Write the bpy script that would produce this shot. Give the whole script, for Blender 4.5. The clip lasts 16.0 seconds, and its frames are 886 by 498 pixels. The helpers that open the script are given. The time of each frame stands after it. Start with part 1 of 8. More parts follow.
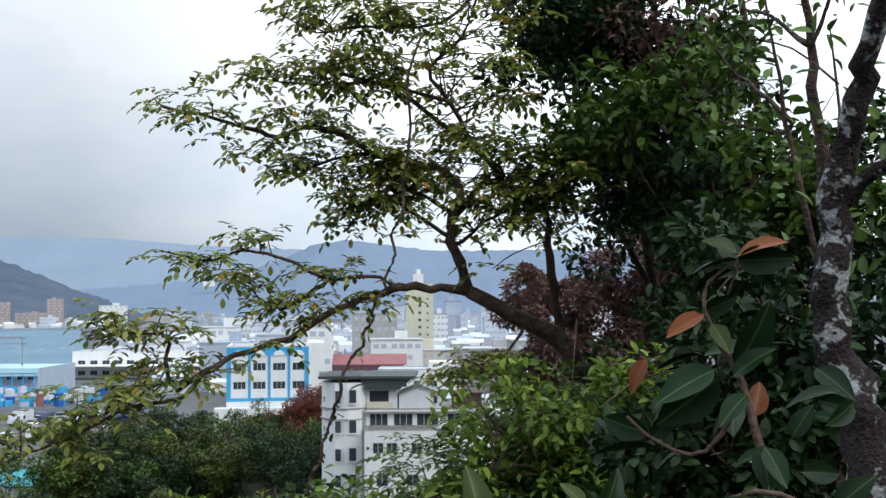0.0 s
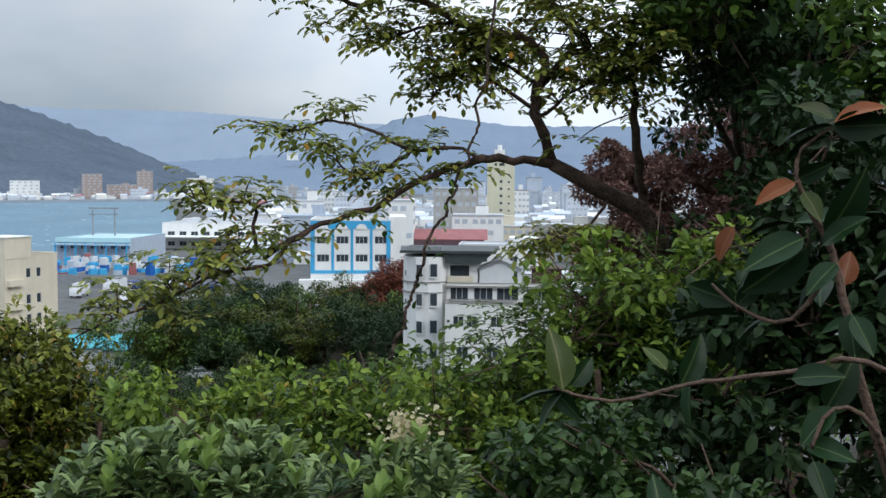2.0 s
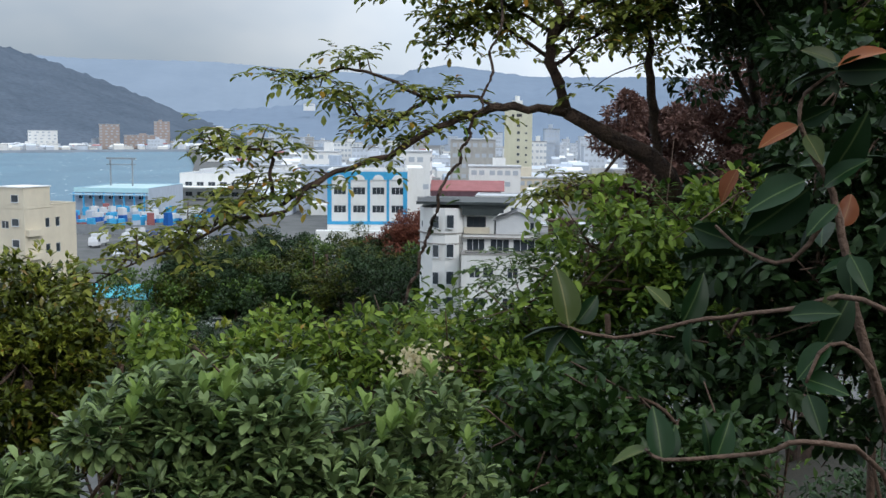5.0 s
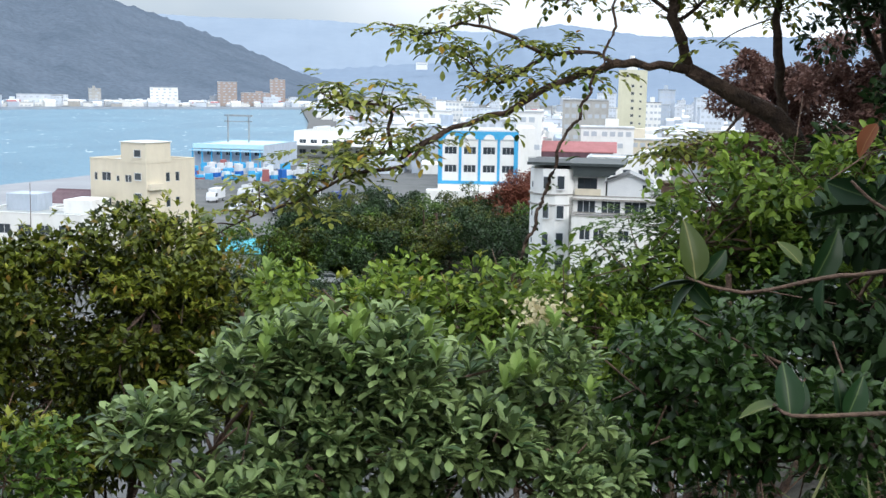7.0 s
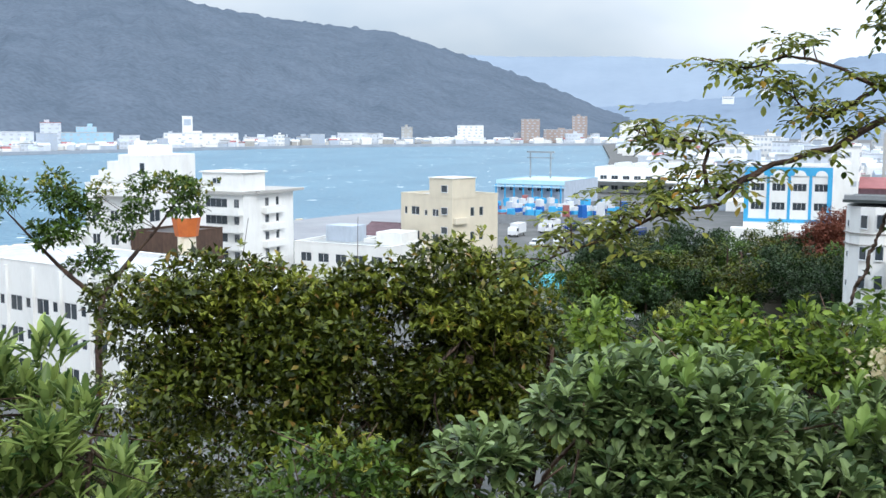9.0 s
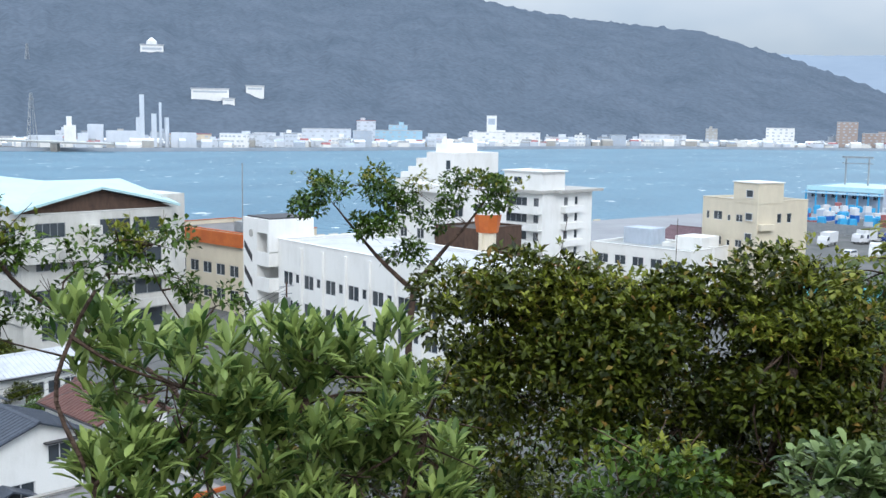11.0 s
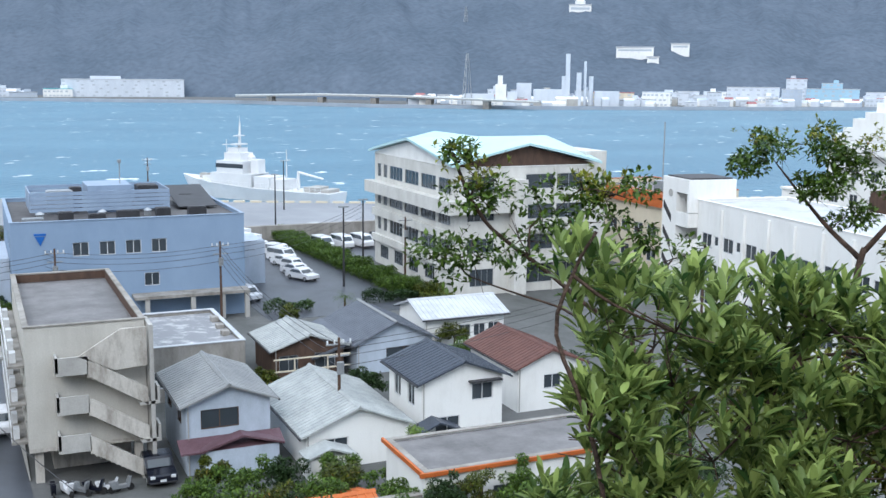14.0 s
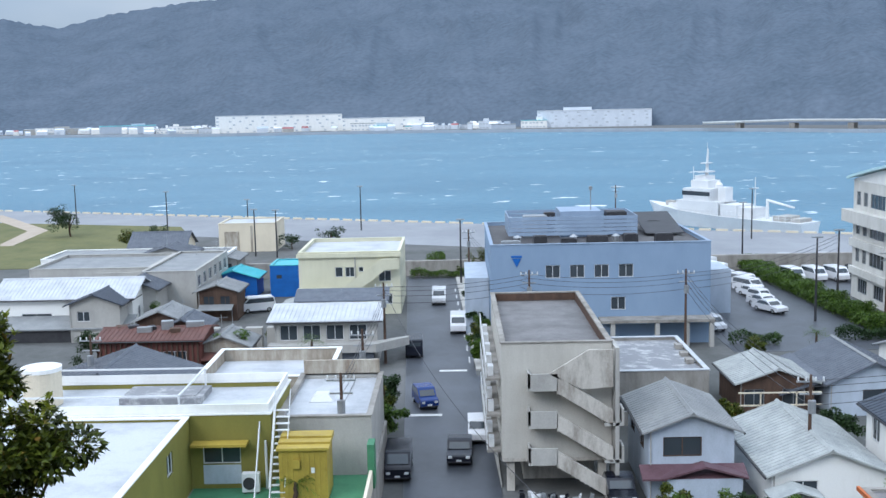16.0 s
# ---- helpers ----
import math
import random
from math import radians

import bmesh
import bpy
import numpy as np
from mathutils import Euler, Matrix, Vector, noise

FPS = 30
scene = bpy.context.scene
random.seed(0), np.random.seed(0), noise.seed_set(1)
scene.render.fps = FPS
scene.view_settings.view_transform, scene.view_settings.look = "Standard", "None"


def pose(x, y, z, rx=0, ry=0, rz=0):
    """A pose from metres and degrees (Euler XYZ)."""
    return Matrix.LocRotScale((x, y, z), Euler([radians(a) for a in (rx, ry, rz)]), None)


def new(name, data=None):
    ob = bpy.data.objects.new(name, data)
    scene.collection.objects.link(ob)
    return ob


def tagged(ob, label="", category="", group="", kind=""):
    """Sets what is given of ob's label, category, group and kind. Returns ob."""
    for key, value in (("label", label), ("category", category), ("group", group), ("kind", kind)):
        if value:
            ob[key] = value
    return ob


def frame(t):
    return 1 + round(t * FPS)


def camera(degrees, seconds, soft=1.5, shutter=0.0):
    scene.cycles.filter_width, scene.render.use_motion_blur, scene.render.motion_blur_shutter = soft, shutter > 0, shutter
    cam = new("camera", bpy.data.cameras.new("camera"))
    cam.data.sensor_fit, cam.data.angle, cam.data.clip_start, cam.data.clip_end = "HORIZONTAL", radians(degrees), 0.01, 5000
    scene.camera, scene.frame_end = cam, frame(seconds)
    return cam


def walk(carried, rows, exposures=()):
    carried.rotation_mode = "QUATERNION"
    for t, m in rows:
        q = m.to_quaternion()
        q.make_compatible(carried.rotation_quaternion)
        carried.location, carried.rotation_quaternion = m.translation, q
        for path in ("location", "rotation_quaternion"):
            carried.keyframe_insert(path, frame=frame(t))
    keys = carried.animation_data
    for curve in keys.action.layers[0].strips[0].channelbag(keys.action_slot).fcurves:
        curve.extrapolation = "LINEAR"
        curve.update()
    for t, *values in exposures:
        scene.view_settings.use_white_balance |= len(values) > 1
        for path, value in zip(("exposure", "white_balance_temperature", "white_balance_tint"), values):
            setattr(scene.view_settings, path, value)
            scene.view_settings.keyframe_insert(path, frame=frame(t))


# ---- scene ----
cam = camera(45.21, 16.0, soft=1.5)
# seconds, eye from the standing point (metres), yaw, pitch, roll
EYE = 25.0
ROWS = [
    (0.0, -0.157, 0.018, -0.013, 0.50, 2.99, 0.31),
    (0.5, -0.167, 0.020, -0.027, 3.29, 1.36, -0.24),
    (1.0, -0.165, 0.014, -0.033, 4.85, -0.95, 0.18),
    (1.5, -0.164, 0.011, -0.035, 4.67, -2.69, 0.07),
    (2.0, -0.166, 0.013, -0.039, 4.87, -3.69, -0.32),
    (2.5, -0.167, 0.009, -0.042, 5.25, -4.35, -0.43),
    (3.0, -0.166, -0.001, -0.046, 5.77, -5.17, -0.49),
    (5.5, -0.143, -0.093, -0.065, 5.80, -7.18, -0.44),
    (6.0, -0.149, -0.122, -0.074, 6.82, -8.59, -0.81),
    (6.5, -0.162, -0.095, -0.076, 8.59, -8.16, -1.03),
    (7.0, -0.180, -0.084, -0.080, 11.75, -8.52, -0.91),
    (7.5, -0.201, -0.080, -0.080, 14.96, -7.72, -0.41),
    (8.0, -0.219, -0.089, -0.080, 18.23, -7.36, -0.92),
    (8.5, -0.237, -0.096, -0.079, 23.25, -7.16, -0.66),
    (9.0, -0.252, -0.103, -0.074, 27.76, -6.75, -0.19),
    (9.5, -0.270, -0.111, -0.069, 32.73, -5.48, 0.03),
    (10.0, -0.279, -0.143, -0.062, 36.98, -5.30, -0.22),
    (12.5, -0.463, -0.268, -0.112, 52.43, -8.46, -1.04),
    (13.0, -0.447, -0.326, -0.111, 55.92, -8.11, -1.03),
    (13.5, -0.438, -0.369, -0.114, 60.98, -8.63, -1.04),
    (14.0, -0.506, -0.417, -0.127, 66.05, -9.31, -0.55),
    (14.5, -0.579, -0.510, -0.151, 74.18, -9.23, 0.29),
    (15.0, -0.629, -0.618, -0.172, 83.74, -7.94, 0.75),
    (15.5, -0.655, -0.717, -0.187, 90.22, -7.40, 1.07),
    (16.0, -0.674, -0.804, -0.197, 90.56, -7.68, 1.19),
]
EXPOSURES = [(0.0, 0.04, 6300, 10), (3.0, -0.08, 6350, 10), (5.5, -0.06, 6400, 10), (6.0, 0.02, 6450, 10), (6.5, 0.32, 6450, 10), (7.0, 0.54, 6500, 10), (8.5, 0.58, 6450, 10), (10.0, 0.4, 6250, 10), (12.5, 0.34, 6250, 10), (14.5, 0.4, 6150, 10), (15.5, 0.52, 6050, 10), (16.0, 0.22, 5950, 10)]
walk(cam, [(t, pose(x, y, EYE + z, 90 + pitch, roll, yaw)) for t, x, y, z, yaw, pitch, roll in ROWS], EXPOSURES)

# ---- light: overcast sky, a weak wide sun behind the cloud ----
world = bpy.data.worlds.new("overcast_sky")
scene.world = world
world.use_nodes = True
wn, wl = world.node_tree.nodes, world.node_tree.links
wn.clear()
sky = wn.new("ShaderNodeTexSky")
sky.sky_type, sky.sun_disc = "NISHITA", False
sky.sun_elevation, sky.sun_rotation = radians(38), radians(128)
bg_blue, bg_cloud, wmix, wout = wn.new("ShaderNodeBackground"), wn.new("ShaderNodeBackground"), wn.new("ShaderNodeMixShader"), wn.new("ShaderNodeOutputWorld")
bg_blue.inputs[1].default_value = 0.1
wl.new(sky.outputs[0], bg_blue.inputs[0])
wtc, wmap, wnoise, wramp = wn.new("ShaderNodeTexCoord"), wn.new("ShaderNodeMapping"), wn.new("ShaderNodeTexNoise"), wn.new("ShaderNodeValToRGB")
wmap.inputs["Scale"].default_value = (1.3, 1.3, 2.6)
wnoise.inputs["Scale"].default_value, wnoise.inputs["Detail"].default_value, wnoise.inputs["Roughness"].default_value = 1.3, 5.0, 0.5
wl.new(wtc.outputs["Generated"], wmap.inputs[0])
wl.new(wmap.outputs[0], wnoise.inputs["Vector"])
wl.new(wnoise.outputs["Fac"], wramp.inputs[0])
wramp.color_ramp.elements[0].position, wramp.color_ramp.elements[0].color = 0.34, (0.46, 0.62, 0.82, 1)
wramp.color_ramp.elements[1].position, wramp.color_ramp.elements[1].color = 0.62, (1.05, 1.09, 1.13, 1)
wl.new(wramp.outputs[0], bg_cloud.inputs[0])
wsep, wgrad = wn.new("ShaderNodeSeparateXYZ"), wn.new("ShaderNodeMapRange")
wl.new(wtc.outputs["Generated"], wsep.inputs[0])
wl.new(wsep.outputs[2], wgrad.inputs[0])
# an overcast sky is about three times as bright overhead as at the horizon
wgrad.inputs["To Min"].default_value, wgrad.inputs["To Max"].default_value = 0.45, 2.2
# the cloud is thinner, and brighter, towards the north
wdot, wthin, wadd = wn.new("ShaderNodeVectorMath"), wn.new("ShaderNodeMapRange"), wn.new("ShaderNodeMath")
wdot.operation = "DOT_PRODUCT"
wdot.inputs[1].default_value = (0.3, 0.95, 0.1)
wl.new(wtc.outputs["Generated"], wdot.inputs[0])
wl.new(wdot.outputs["Value"], wthin.inputs[0])
wthin.interpolation_type = "SMOOTHSTEP"
wthin.inputs["From Min"].default_value, wthin.inputs["From Max"].default_value, wthin.inputs["To Max"].default_value = 0.78, 1.0, 0.6
wadd.operation = "ADD"
wl.new(wgrad.outputs[0], wadd.inputs[0])
wl.new(wthin.outputs[0], wadd.inputs[1])
wl.new(wadd.outputs[0], bg_cloud.inputs[1])
wmix.inputs[0].default_value = 0.9
wl.new(bg_blue.outputs[0], wmix.inputs[1])
wl.new(bg_cloud.outputs[0], wmix.inputs[2])
wl.new(wmix.outputs[0], wout.inputs[0])
sun = new("sun", bpy.data.lights.new("sun", "SUN"))
sun.data.energy, sun.data.angle, sun.data.color = 1.2, radians(25), (1.0, 0.97, 0.92)
sun.matrix_world = pose(0, 0, 60, 52, 0, 52)


# ---- materials ----
def nodes_of(name):
    m = bpy.data.materials.new(name)
    m.use_nodes = True
    nt = m.node_tree
    return m, nt.nodes, nt.links, nt.nodes["Principled BSDF"]


def surface(name, base, dark=None, scale=1.0, rough=0.7, metal=0.0, bump=0.1, streak=0.0, fine=12.0, spread=(0.35, 0.7), spec=0.3, grain=0.25, detail=10):
    """A weathered surface: large blotches, fine grain, optional downward streaks."""
    m, n, l, p = nodes_of(name)
    dark = dark or tuple(c * 0.72 for c in base)
    tc, big, small, ramp, mix = n.new("ShaderNodeTexCoord"), n.new("ShaderNodeTexNoise"), n.new("ShaderNodeTexNoise"), n.new("ShaderNodeValToRGB"), n.new("ShaderNodeMix")
    mp = n.new("ShaderNodeMapping")
    mp.inputs["Scale"].default_value = (1, 1, 1 - 0.85 * streak)
    l.new(tc.outputs["Object"], mp.inputs[0])
    l.new(mp.outputs[0], big.inputs["Vector"])
    l.new(tc.outputs["Object"], small.inputs["Vector"])
    big.inputs["Scale"].default_value, big.inputs["Detail"].default_value, big.inputs["Roughness"].default_value = scale, detail, 0.72
    small.inputs["Scale"].default_value, small.inputs["Detail"].default_value = fine, 3
    ramp.color_ramp.elements[0].position, ramp.color_ramp.elements[1].position = spread
    ramp.color_ramp.elements[0].color, ramp.color_ramp.elements[1].color = (*dark, 1), (*base, 1)
    l.new(big.outputs["Fac"], ramp.inputs[0])
    mix.data_type, mix.blend_type = "RGBA", "MULTIPLY"
    mix.inputs["Factor"].default_value = grain
    l.new(ramp.outputs[0], mix.inputs["A"])
    l.new(small.outputs["Fac"], mix.inputs["B"])
    l.new(mix.outputs["Result"], p.inputs["Base Color"])
    p.inputs["Roughness"].default_value, p.inputs["Metallic"].default_value = rough, metal
    p.inputs["Specular IOR Level"].default_value = spec
    if bump:
        b = n.new("ShaderNodeBump")
        b.inputs["Strength"].default_value, b.inputs["Distance"].default_value = bump, 0.03
        l.new(small.outputs["Fac"], b.inputs["Height"])
        l.new(b.outputs[0], p.inputs["Normal"])
    return m


def leaf_material(name, low, high, gloss=0.35, through_light=0.3, warm=None):
    m, n, l, p = nodes_of(name)
    geo, ramp, tr, mix, out = n.new("ShaderNodeNewGeometry"), n.new("ShaderNodeValToRGB"), n.new("ShaderNodeBsdfTranslucent"), n.new("ShaderNodeMixShader"), n["Material Output"]
    ramp.color_ramp.elements[0].color, ramp.color_ramp.elements[1].color = (*low, 1), (*high, 1)
    if warm:
        e = ramp.color_ramp.elements.new(0.94)
        e.color = (*high, 1)
        ramp.color_ramp.elements[2].color = (*warm, 1)
    l.new(geo.outputs["Random Per Island"], ramp.inputs[0])
    l.new(ramp.outputs[0], p.inputs["Base Color"])
    l.new(ramp.outputs[0], tr.inputs[0])
    p.inputs["Roughness"].default_value = gloss
    p.inputs["Specular IOR Level"].default_value = 0.2
    mix.inputs[0].default_value = through_light
    l.new(p.outputs[0], mix.inputs[1])
    l.new(tr.outputs[0], mix.inputs[2])
    l.new(mix.outputs[0], out.inputs[0])
    return m


WHITE = surface("white_paint", (0.84, 0.84, 0.82), (0.7, 0.695, 0.67), 0.45, 0.7, streak=0.8, spread=(0.22, 0.52), grain=0.12)
CREAM = surface("cream_render", (0.78, 0.7, 0.55), (0.64, 0.57, 0.45), 0.3, 0.8, streak=0.7, spread=(0.25, 0.6))
PALEYELLOW = surface("pale_yellow_render", (0.74, 0.72, 0.55), (0.6, 0.58, 0.44), 0.3, 0.8, streak=0.7, spread=(0.25, 0.6))
CONCRETE = surface("aged_concrete", (0.42, 0.4, 0.37), (0.21, 0.195, 0.175), 0.6, 0.85, streak=0.8)
LIGHTCONC = surface("light_concrete", (0.53, 0.52, 0.49), (0.39, 0.38, 0.36), 0.5, 0.85, streak=0.6)
ROOFGREY = surface("flat_roof_screed", (0.24, 0.23, 0.23), (0.12, 0.115, 0.115), 0.45, 0.6, spec=0.4)
ROOFWHITE = surface("white_roof_coating", (0.56, 0.58, 0.61), (0.33, 0.35, 0.38), 0.3, 0.5, spec=0.4, spread=(0.25, 0.55))
BLUEWALL = surface("blue_grey_render", (0.28, 0.38, 0.52), (0.22, 0.31, 0.44), 0.2, 0.75, streak=0.6, spread=(0.25, 0.65))
BLUEMETAL = surface("blue_louvre_metal", (0.34, 0.43, 0.56), (0.27, 0.35, 0.47), 0.6, 0.4)
PALEBLUE = surface("pale_blue_boards", (0.55, 0.62, 0.72), (0.42, 0.48, 0.56), 0.8, 0.75, streak=0.8)
SKYBLUE = surface("sky_blue_paint", (0.08, 0.47, 0.8), (0.06, 0.38, 0.68), 0.4, 0.5)
STRONGBLUE = surface("strong_blue_sheet", (0.02, 0.16, 0.55), (0.015, 0.11, 0.4), 0.8, 0.5)
CYANROOF = surface("cyan_metal_roof", (0.55, 0.78, 0.8), (0.46, 0.68, 0.72), 0.3, 0.4, spec=0.5)
AQUAROOF = surface("aqua_sheet_roof", (0.1, 0.55, 0.62), (0.08, 0.42, 0.48), 0.6, 0.45)
TILEGREY = surface("grey_tile", (0.15, 0.17, 0.2), (0.09, 0.1, 0.125), 1.2, 0.5, bump=0.4, fine=30)
TILEDARK = surface("dark_blue_tile", (0.075, 0.09, 0.12), (0.05, 0.06, 0.08), 1.2, 0.45, bump=0.4, fine=30)
SLATEWHITE = surface("weathered_white_roof", (0.5, 0.52, 0.51), (0.3, 0.32, 0.32), 0.6, 0.55, bump=0.3, fine=20)
SLATEGREY = surface("weathered_grey_roof", (0.33, 0.34, 0.34), (0.22, 0.23, 0.24), 0.6, 0.6, bump=0.3, fine=20)
RUSTROOF = surface("rust_red_roof", (0.17, 0.08, 0.065), (0.11, 0.05, 0.042), 0.8, 0.6, bump=0.3)
MAROON = surface("maroon_sheet", (0.17, 0.1, 0.12), (0.1, 0.05, 0.06), 0.8, 0.5)
PINKROOF = surface("faded_red_roof", (0.42, 0.16, 0.16), (0.3, 0.11, 0.11), 0.3, 0.6)
ORANGE = surface("orange_paint", (0.62, 0.17, 0.04), (0.45, 0.11, 0.03), 0.6, 0.5)
OLIVE = surface("olive_render", (0.26, 0.24, 0.06), (0.19, 0.175, 0.045), 0.4, 0.8, streak=0.6, spread=(0.25, 0.65))
YELLOWMETAL = surface("ochre_sheet", (0.5, 0.38, 0.07), (0.36, 0.26, 0.05), 0.8, 0.5)
GREENFLOOR = surface("green_floor_paint", (0.1, 0.3, 0.16), (0.06, 0.2, 0.11), 0.6, 0.5)
STAINED = surface("stained_parapet", (0.6, 0.56, 0.48), (0.26, 0.21, 0.16), 1.1, 0.85, streak=0.85)
BROWNWOOD = surface("dark_boards", (0.14, 0.085, 0.06), (0.07, 0.045, 0.035), 1.5, 0.8, streak=0.8)
REDTIMBER = surface("red_brown_slats", (0.2, 0.07, 0.055), (0.11, 0.04, 0.035), 1.5, 0.7, streak=0.8)
DARKMETAL = surface("dark_metal", (0.06, 0.06, 0.065), (0.035, 0.035, 0.04), 1.0, 0.5)
STEEL = surface("galvanised_steel", (0.5, 0.52, 0.54), (0.36, 0.38, 0.4), 1.0, 0.4, metal=0.6)
WHITEMETAL = surface("white_metal", (0.8, 0.81, 0.82), (0.68, 0.7, 0.72), 0.7, 0.35)
ASPHALT = surface("wet_asphalt", (0.1, 0.11, 0.13), (0.05, 0.055, 0.065), 0.22, 0.42, bump=0.15, fine=25, spec=0.5)
QUAYTOP = surface("wet_quay_concrete", (0.33, 0.34, 0.36), (0.22, 0.23, 0.25), 0.06, 0.5, fine=6)
LANDTOP = surface("town_ground", (0.17, 0.17, 0.17), (0.08, 0.085, 0.08), 0.12, 0.8, fine=3)
GRASS = surface("lawn_grass", (0.2, 0.19, 0.08), (0.11, 0.12, 0.05), 0.12, 0.9, bump=0.5, fine=20)
PATHTAN = surface("tan_path", (0.5, 0.42, 0.34), (0.42, 0.35, 0.28), 0.3, 0.85)
SOIL = surface("leaf_litter_soil", (0.04, 0.033, 0.02), (0.018, 0.016, 0.01), 1.5, 0.95, bump=0.6, fine=18)
ROADPAINT = surface("road_paint", (0.78, 0.78, 0.76), (0.55, 0.55, 0.54), 1.5, 0.6)
BARK = surface("bark", (0.15, 0.095, 0.068), (0.03, 0.021, 0.017), 9.0, 0.85, bump=0.8, fine=60)
LICHEN = surface("lichened_bark", (0.33, 0.34, 0.33), (0.03, 0.02, 0.018), 11.0, 0.9, bump=0.9, fine=70, spread=(0.53, 0.58), detail=3)
TWIG = surface("twig_bark", (0.16, 0.1, 0.07), (0.08, 0.05, 0.035), 14.0, 0.8, bump=0.5, fine=60)
TYRE = surface("tyre_rubber", (0.03, 0.03, 0.03), (0.02, 0.02, 0.02), 3, 0.9)
AGEDWHITE = surface("aged_white_render", (0.72, 0.71, 0.67), (0.5, 0.485, 0.45), 0.4, 0.8, streak=0.8, spread=(0.25, 0.6))
APTWALL = surface("pale_apartment_render", (0.62, 0.6, 0.55), (0.46, 0.44, 0.4), 0.35, 0.85, streak=0.8, spread=(0.25, 0.6))
STAINCONC = surface("stained_stair_concrete", (0.6, 0.57, 0.52), (0.24, 0.21, 0.18), 0.8, 0.85, streak=0.8, spread=(0.3, 0.55))
ROOFWORN = surface("worn_grey_roof", (0.62, 0.62, 0.62), (0.24, 0.245, 0.26), 0.9, 0.5, spread=(0.5, 0.68))
ROOFDARK = surface("dark_roof_felt", (0.13, 0.125, 0.125), (0.065, 0.06, 0.06), 0.5, 0.6)
DARKFELT = surface("dark_green_felt", (0.07, 0.085, 0.085), (0.045, 0.055, 0.056), 0.5, 0.6)
# stone colour blued and lightened by the haze painted into it
HAZESTONE = surface("hazed_sea_stone", (0.42, 0.46, 0.51), (0.32, 0.36, 0.41), 0.05, 0.9)
PALESKY = surface("pale_sky_blue_render", (0.42, 0.64, 0.78), (0.36, 0.55, 0.68), 0.1, 0.75, spread=(0.25, 0.6))
# white paint with the blue of distance haze mixed into its colour
FARWHITE = surface("haze_tinted_white", (0.7, 0.75, 0.82), (0.56, 0.61, 0.68), 0.12, 0.75, streak=0.6, spread=(0.25, 0.6))
DUSTBROWN = surface("dusty_brown_render", (0.46, 0.37, 0.33), (0.4, 0.33, 0.3), 0.1, 0.85)
CARWHITE = surface("white_car_paint", (0.8, 0.81, 0.83), (0.74, 0.75, 0.78), 0.5, 0.2, spec=0.6, bump=0)
CARDARK = surface("dark_car_paint", (0.012, 0.014, 0.025), (0.008, 0.01, 0.018), 0.5, 0.25, spec=0.35, bump=0)
CARBLUE = surface("blue_car_paint", (0.01, 0.04, 0.2), (0.008, 0.03, 0.15), 0.5, 0.25, spec=0.35, bump=0)
HULLWHITE = surface("ship_white", (0.82, 0.83, 0.84), (0.7, 0.71, 0.72), 0.2, 0.4)
GLASS, gn, gl, gp = nodes_of("dark_window_glass")
gp.inputs["Base Color"].default_value, gp.inputs["Roughness"].default_value, gp.inputs["Transmission Weight"].default_value = (0.06, 0.075, 0.09, 1), 0.06, 0.25

# sea: choppy turquoise water with small whitecaps
SEA, n, l, p = nodes_of("choppy_sea")
tc, mp, n1, n2, n3, rp, rp2, mx, bp = [n.new("ShaderNode" + k) for k in ("TexCoord", "Mapping", "TexNoise", "TexNoise", "TexNoise", "ValToRGB", "ValToRGB", "Mix", "Bump")]
l.new(tc.outputs["Object"], mp.inputs[0])
mp.inputs["Rotation"].default_value, mp.inputs["Scale"].default_value = (0, 0, radians(30)), (1.0, 0.62, 1)
for k, s, d in ((n1, 0.02, 4), (n2, 0.2, 5), (n3, 0.5, 3)):
    l.new(mp.outputs[0], k.inputs["Vector"])
    k.inputs["Scale"].default_value, k.inputs["Detail"].default_value = s, d
rp.color_ramp.elements[0].position, rp.color_ramp.elements[0].color = 0.3, (0.058, 0.15, 0.22, 1)
rp.color_ramp.elements[1].position, rp.color_ramp.elements[1].color = 0.7, (0.088, 0.2, 0.278, 1)
rp2.color_ramp.elements[0].position, rp2.color_ramp.elements[1].position = 0.68, 0.705
l.new(n1.outputs["Fac"], rp.inputs[0])
l.new(n2.outputs["Fac"], rp2.inputs[0])
mx.data_type = "RGBA"
l.new(rp2.outputs[0], mx.inputs["Factor"])
l.new(rp.outputs[0], mx.inputs["A"])
mx.inputs["B"].default_value = (0.75, 0.8, 0.82, 1)
l.new(mx.outputs["Result"], p.inputs["Base Color"])
bp.inputs["Strength"].default_value, bp.inputs["Distance"].default_value = 0.8, 1.0
l.new(n3.outputs["Fac"], bp.inputs["Height"])
l.new(bp.outputs[0], p.inputs["Normal"])
p.inputs["Roughness"].default_value, p.inputs["Specular IOR Level"].default_value = 0.45, 0.35


def mountain_material(name, base, dark, scale, grain=0.5):
    m = surface(name, base, dark, scale, 1.0, bump=0, streak=0.2, fine=scale * 14, spec=0.0, grain=grain * 0.9, spread=(0.25, 0.75))
    return m


# no fog is drawn: each range's colour holds its haze, paler with distance
HILLNEAR = mountain_material("haze_tinted_woods", (0.155, 0.188, 0.238), (0.1, 0.13, 0.168), 0.011)
HILLMID = mountain_material("haze_tinted_mountain", (0.22, 0.275, 0.35), (0.18, 0.23, 0.3), 0.004, 0.1)
HILLFAR = mountain_material("pale_haze_tinted_mountain", (0.265, 0.32, 0.39), (0.22, 0.27, 0.335), 0.003, 0.05)


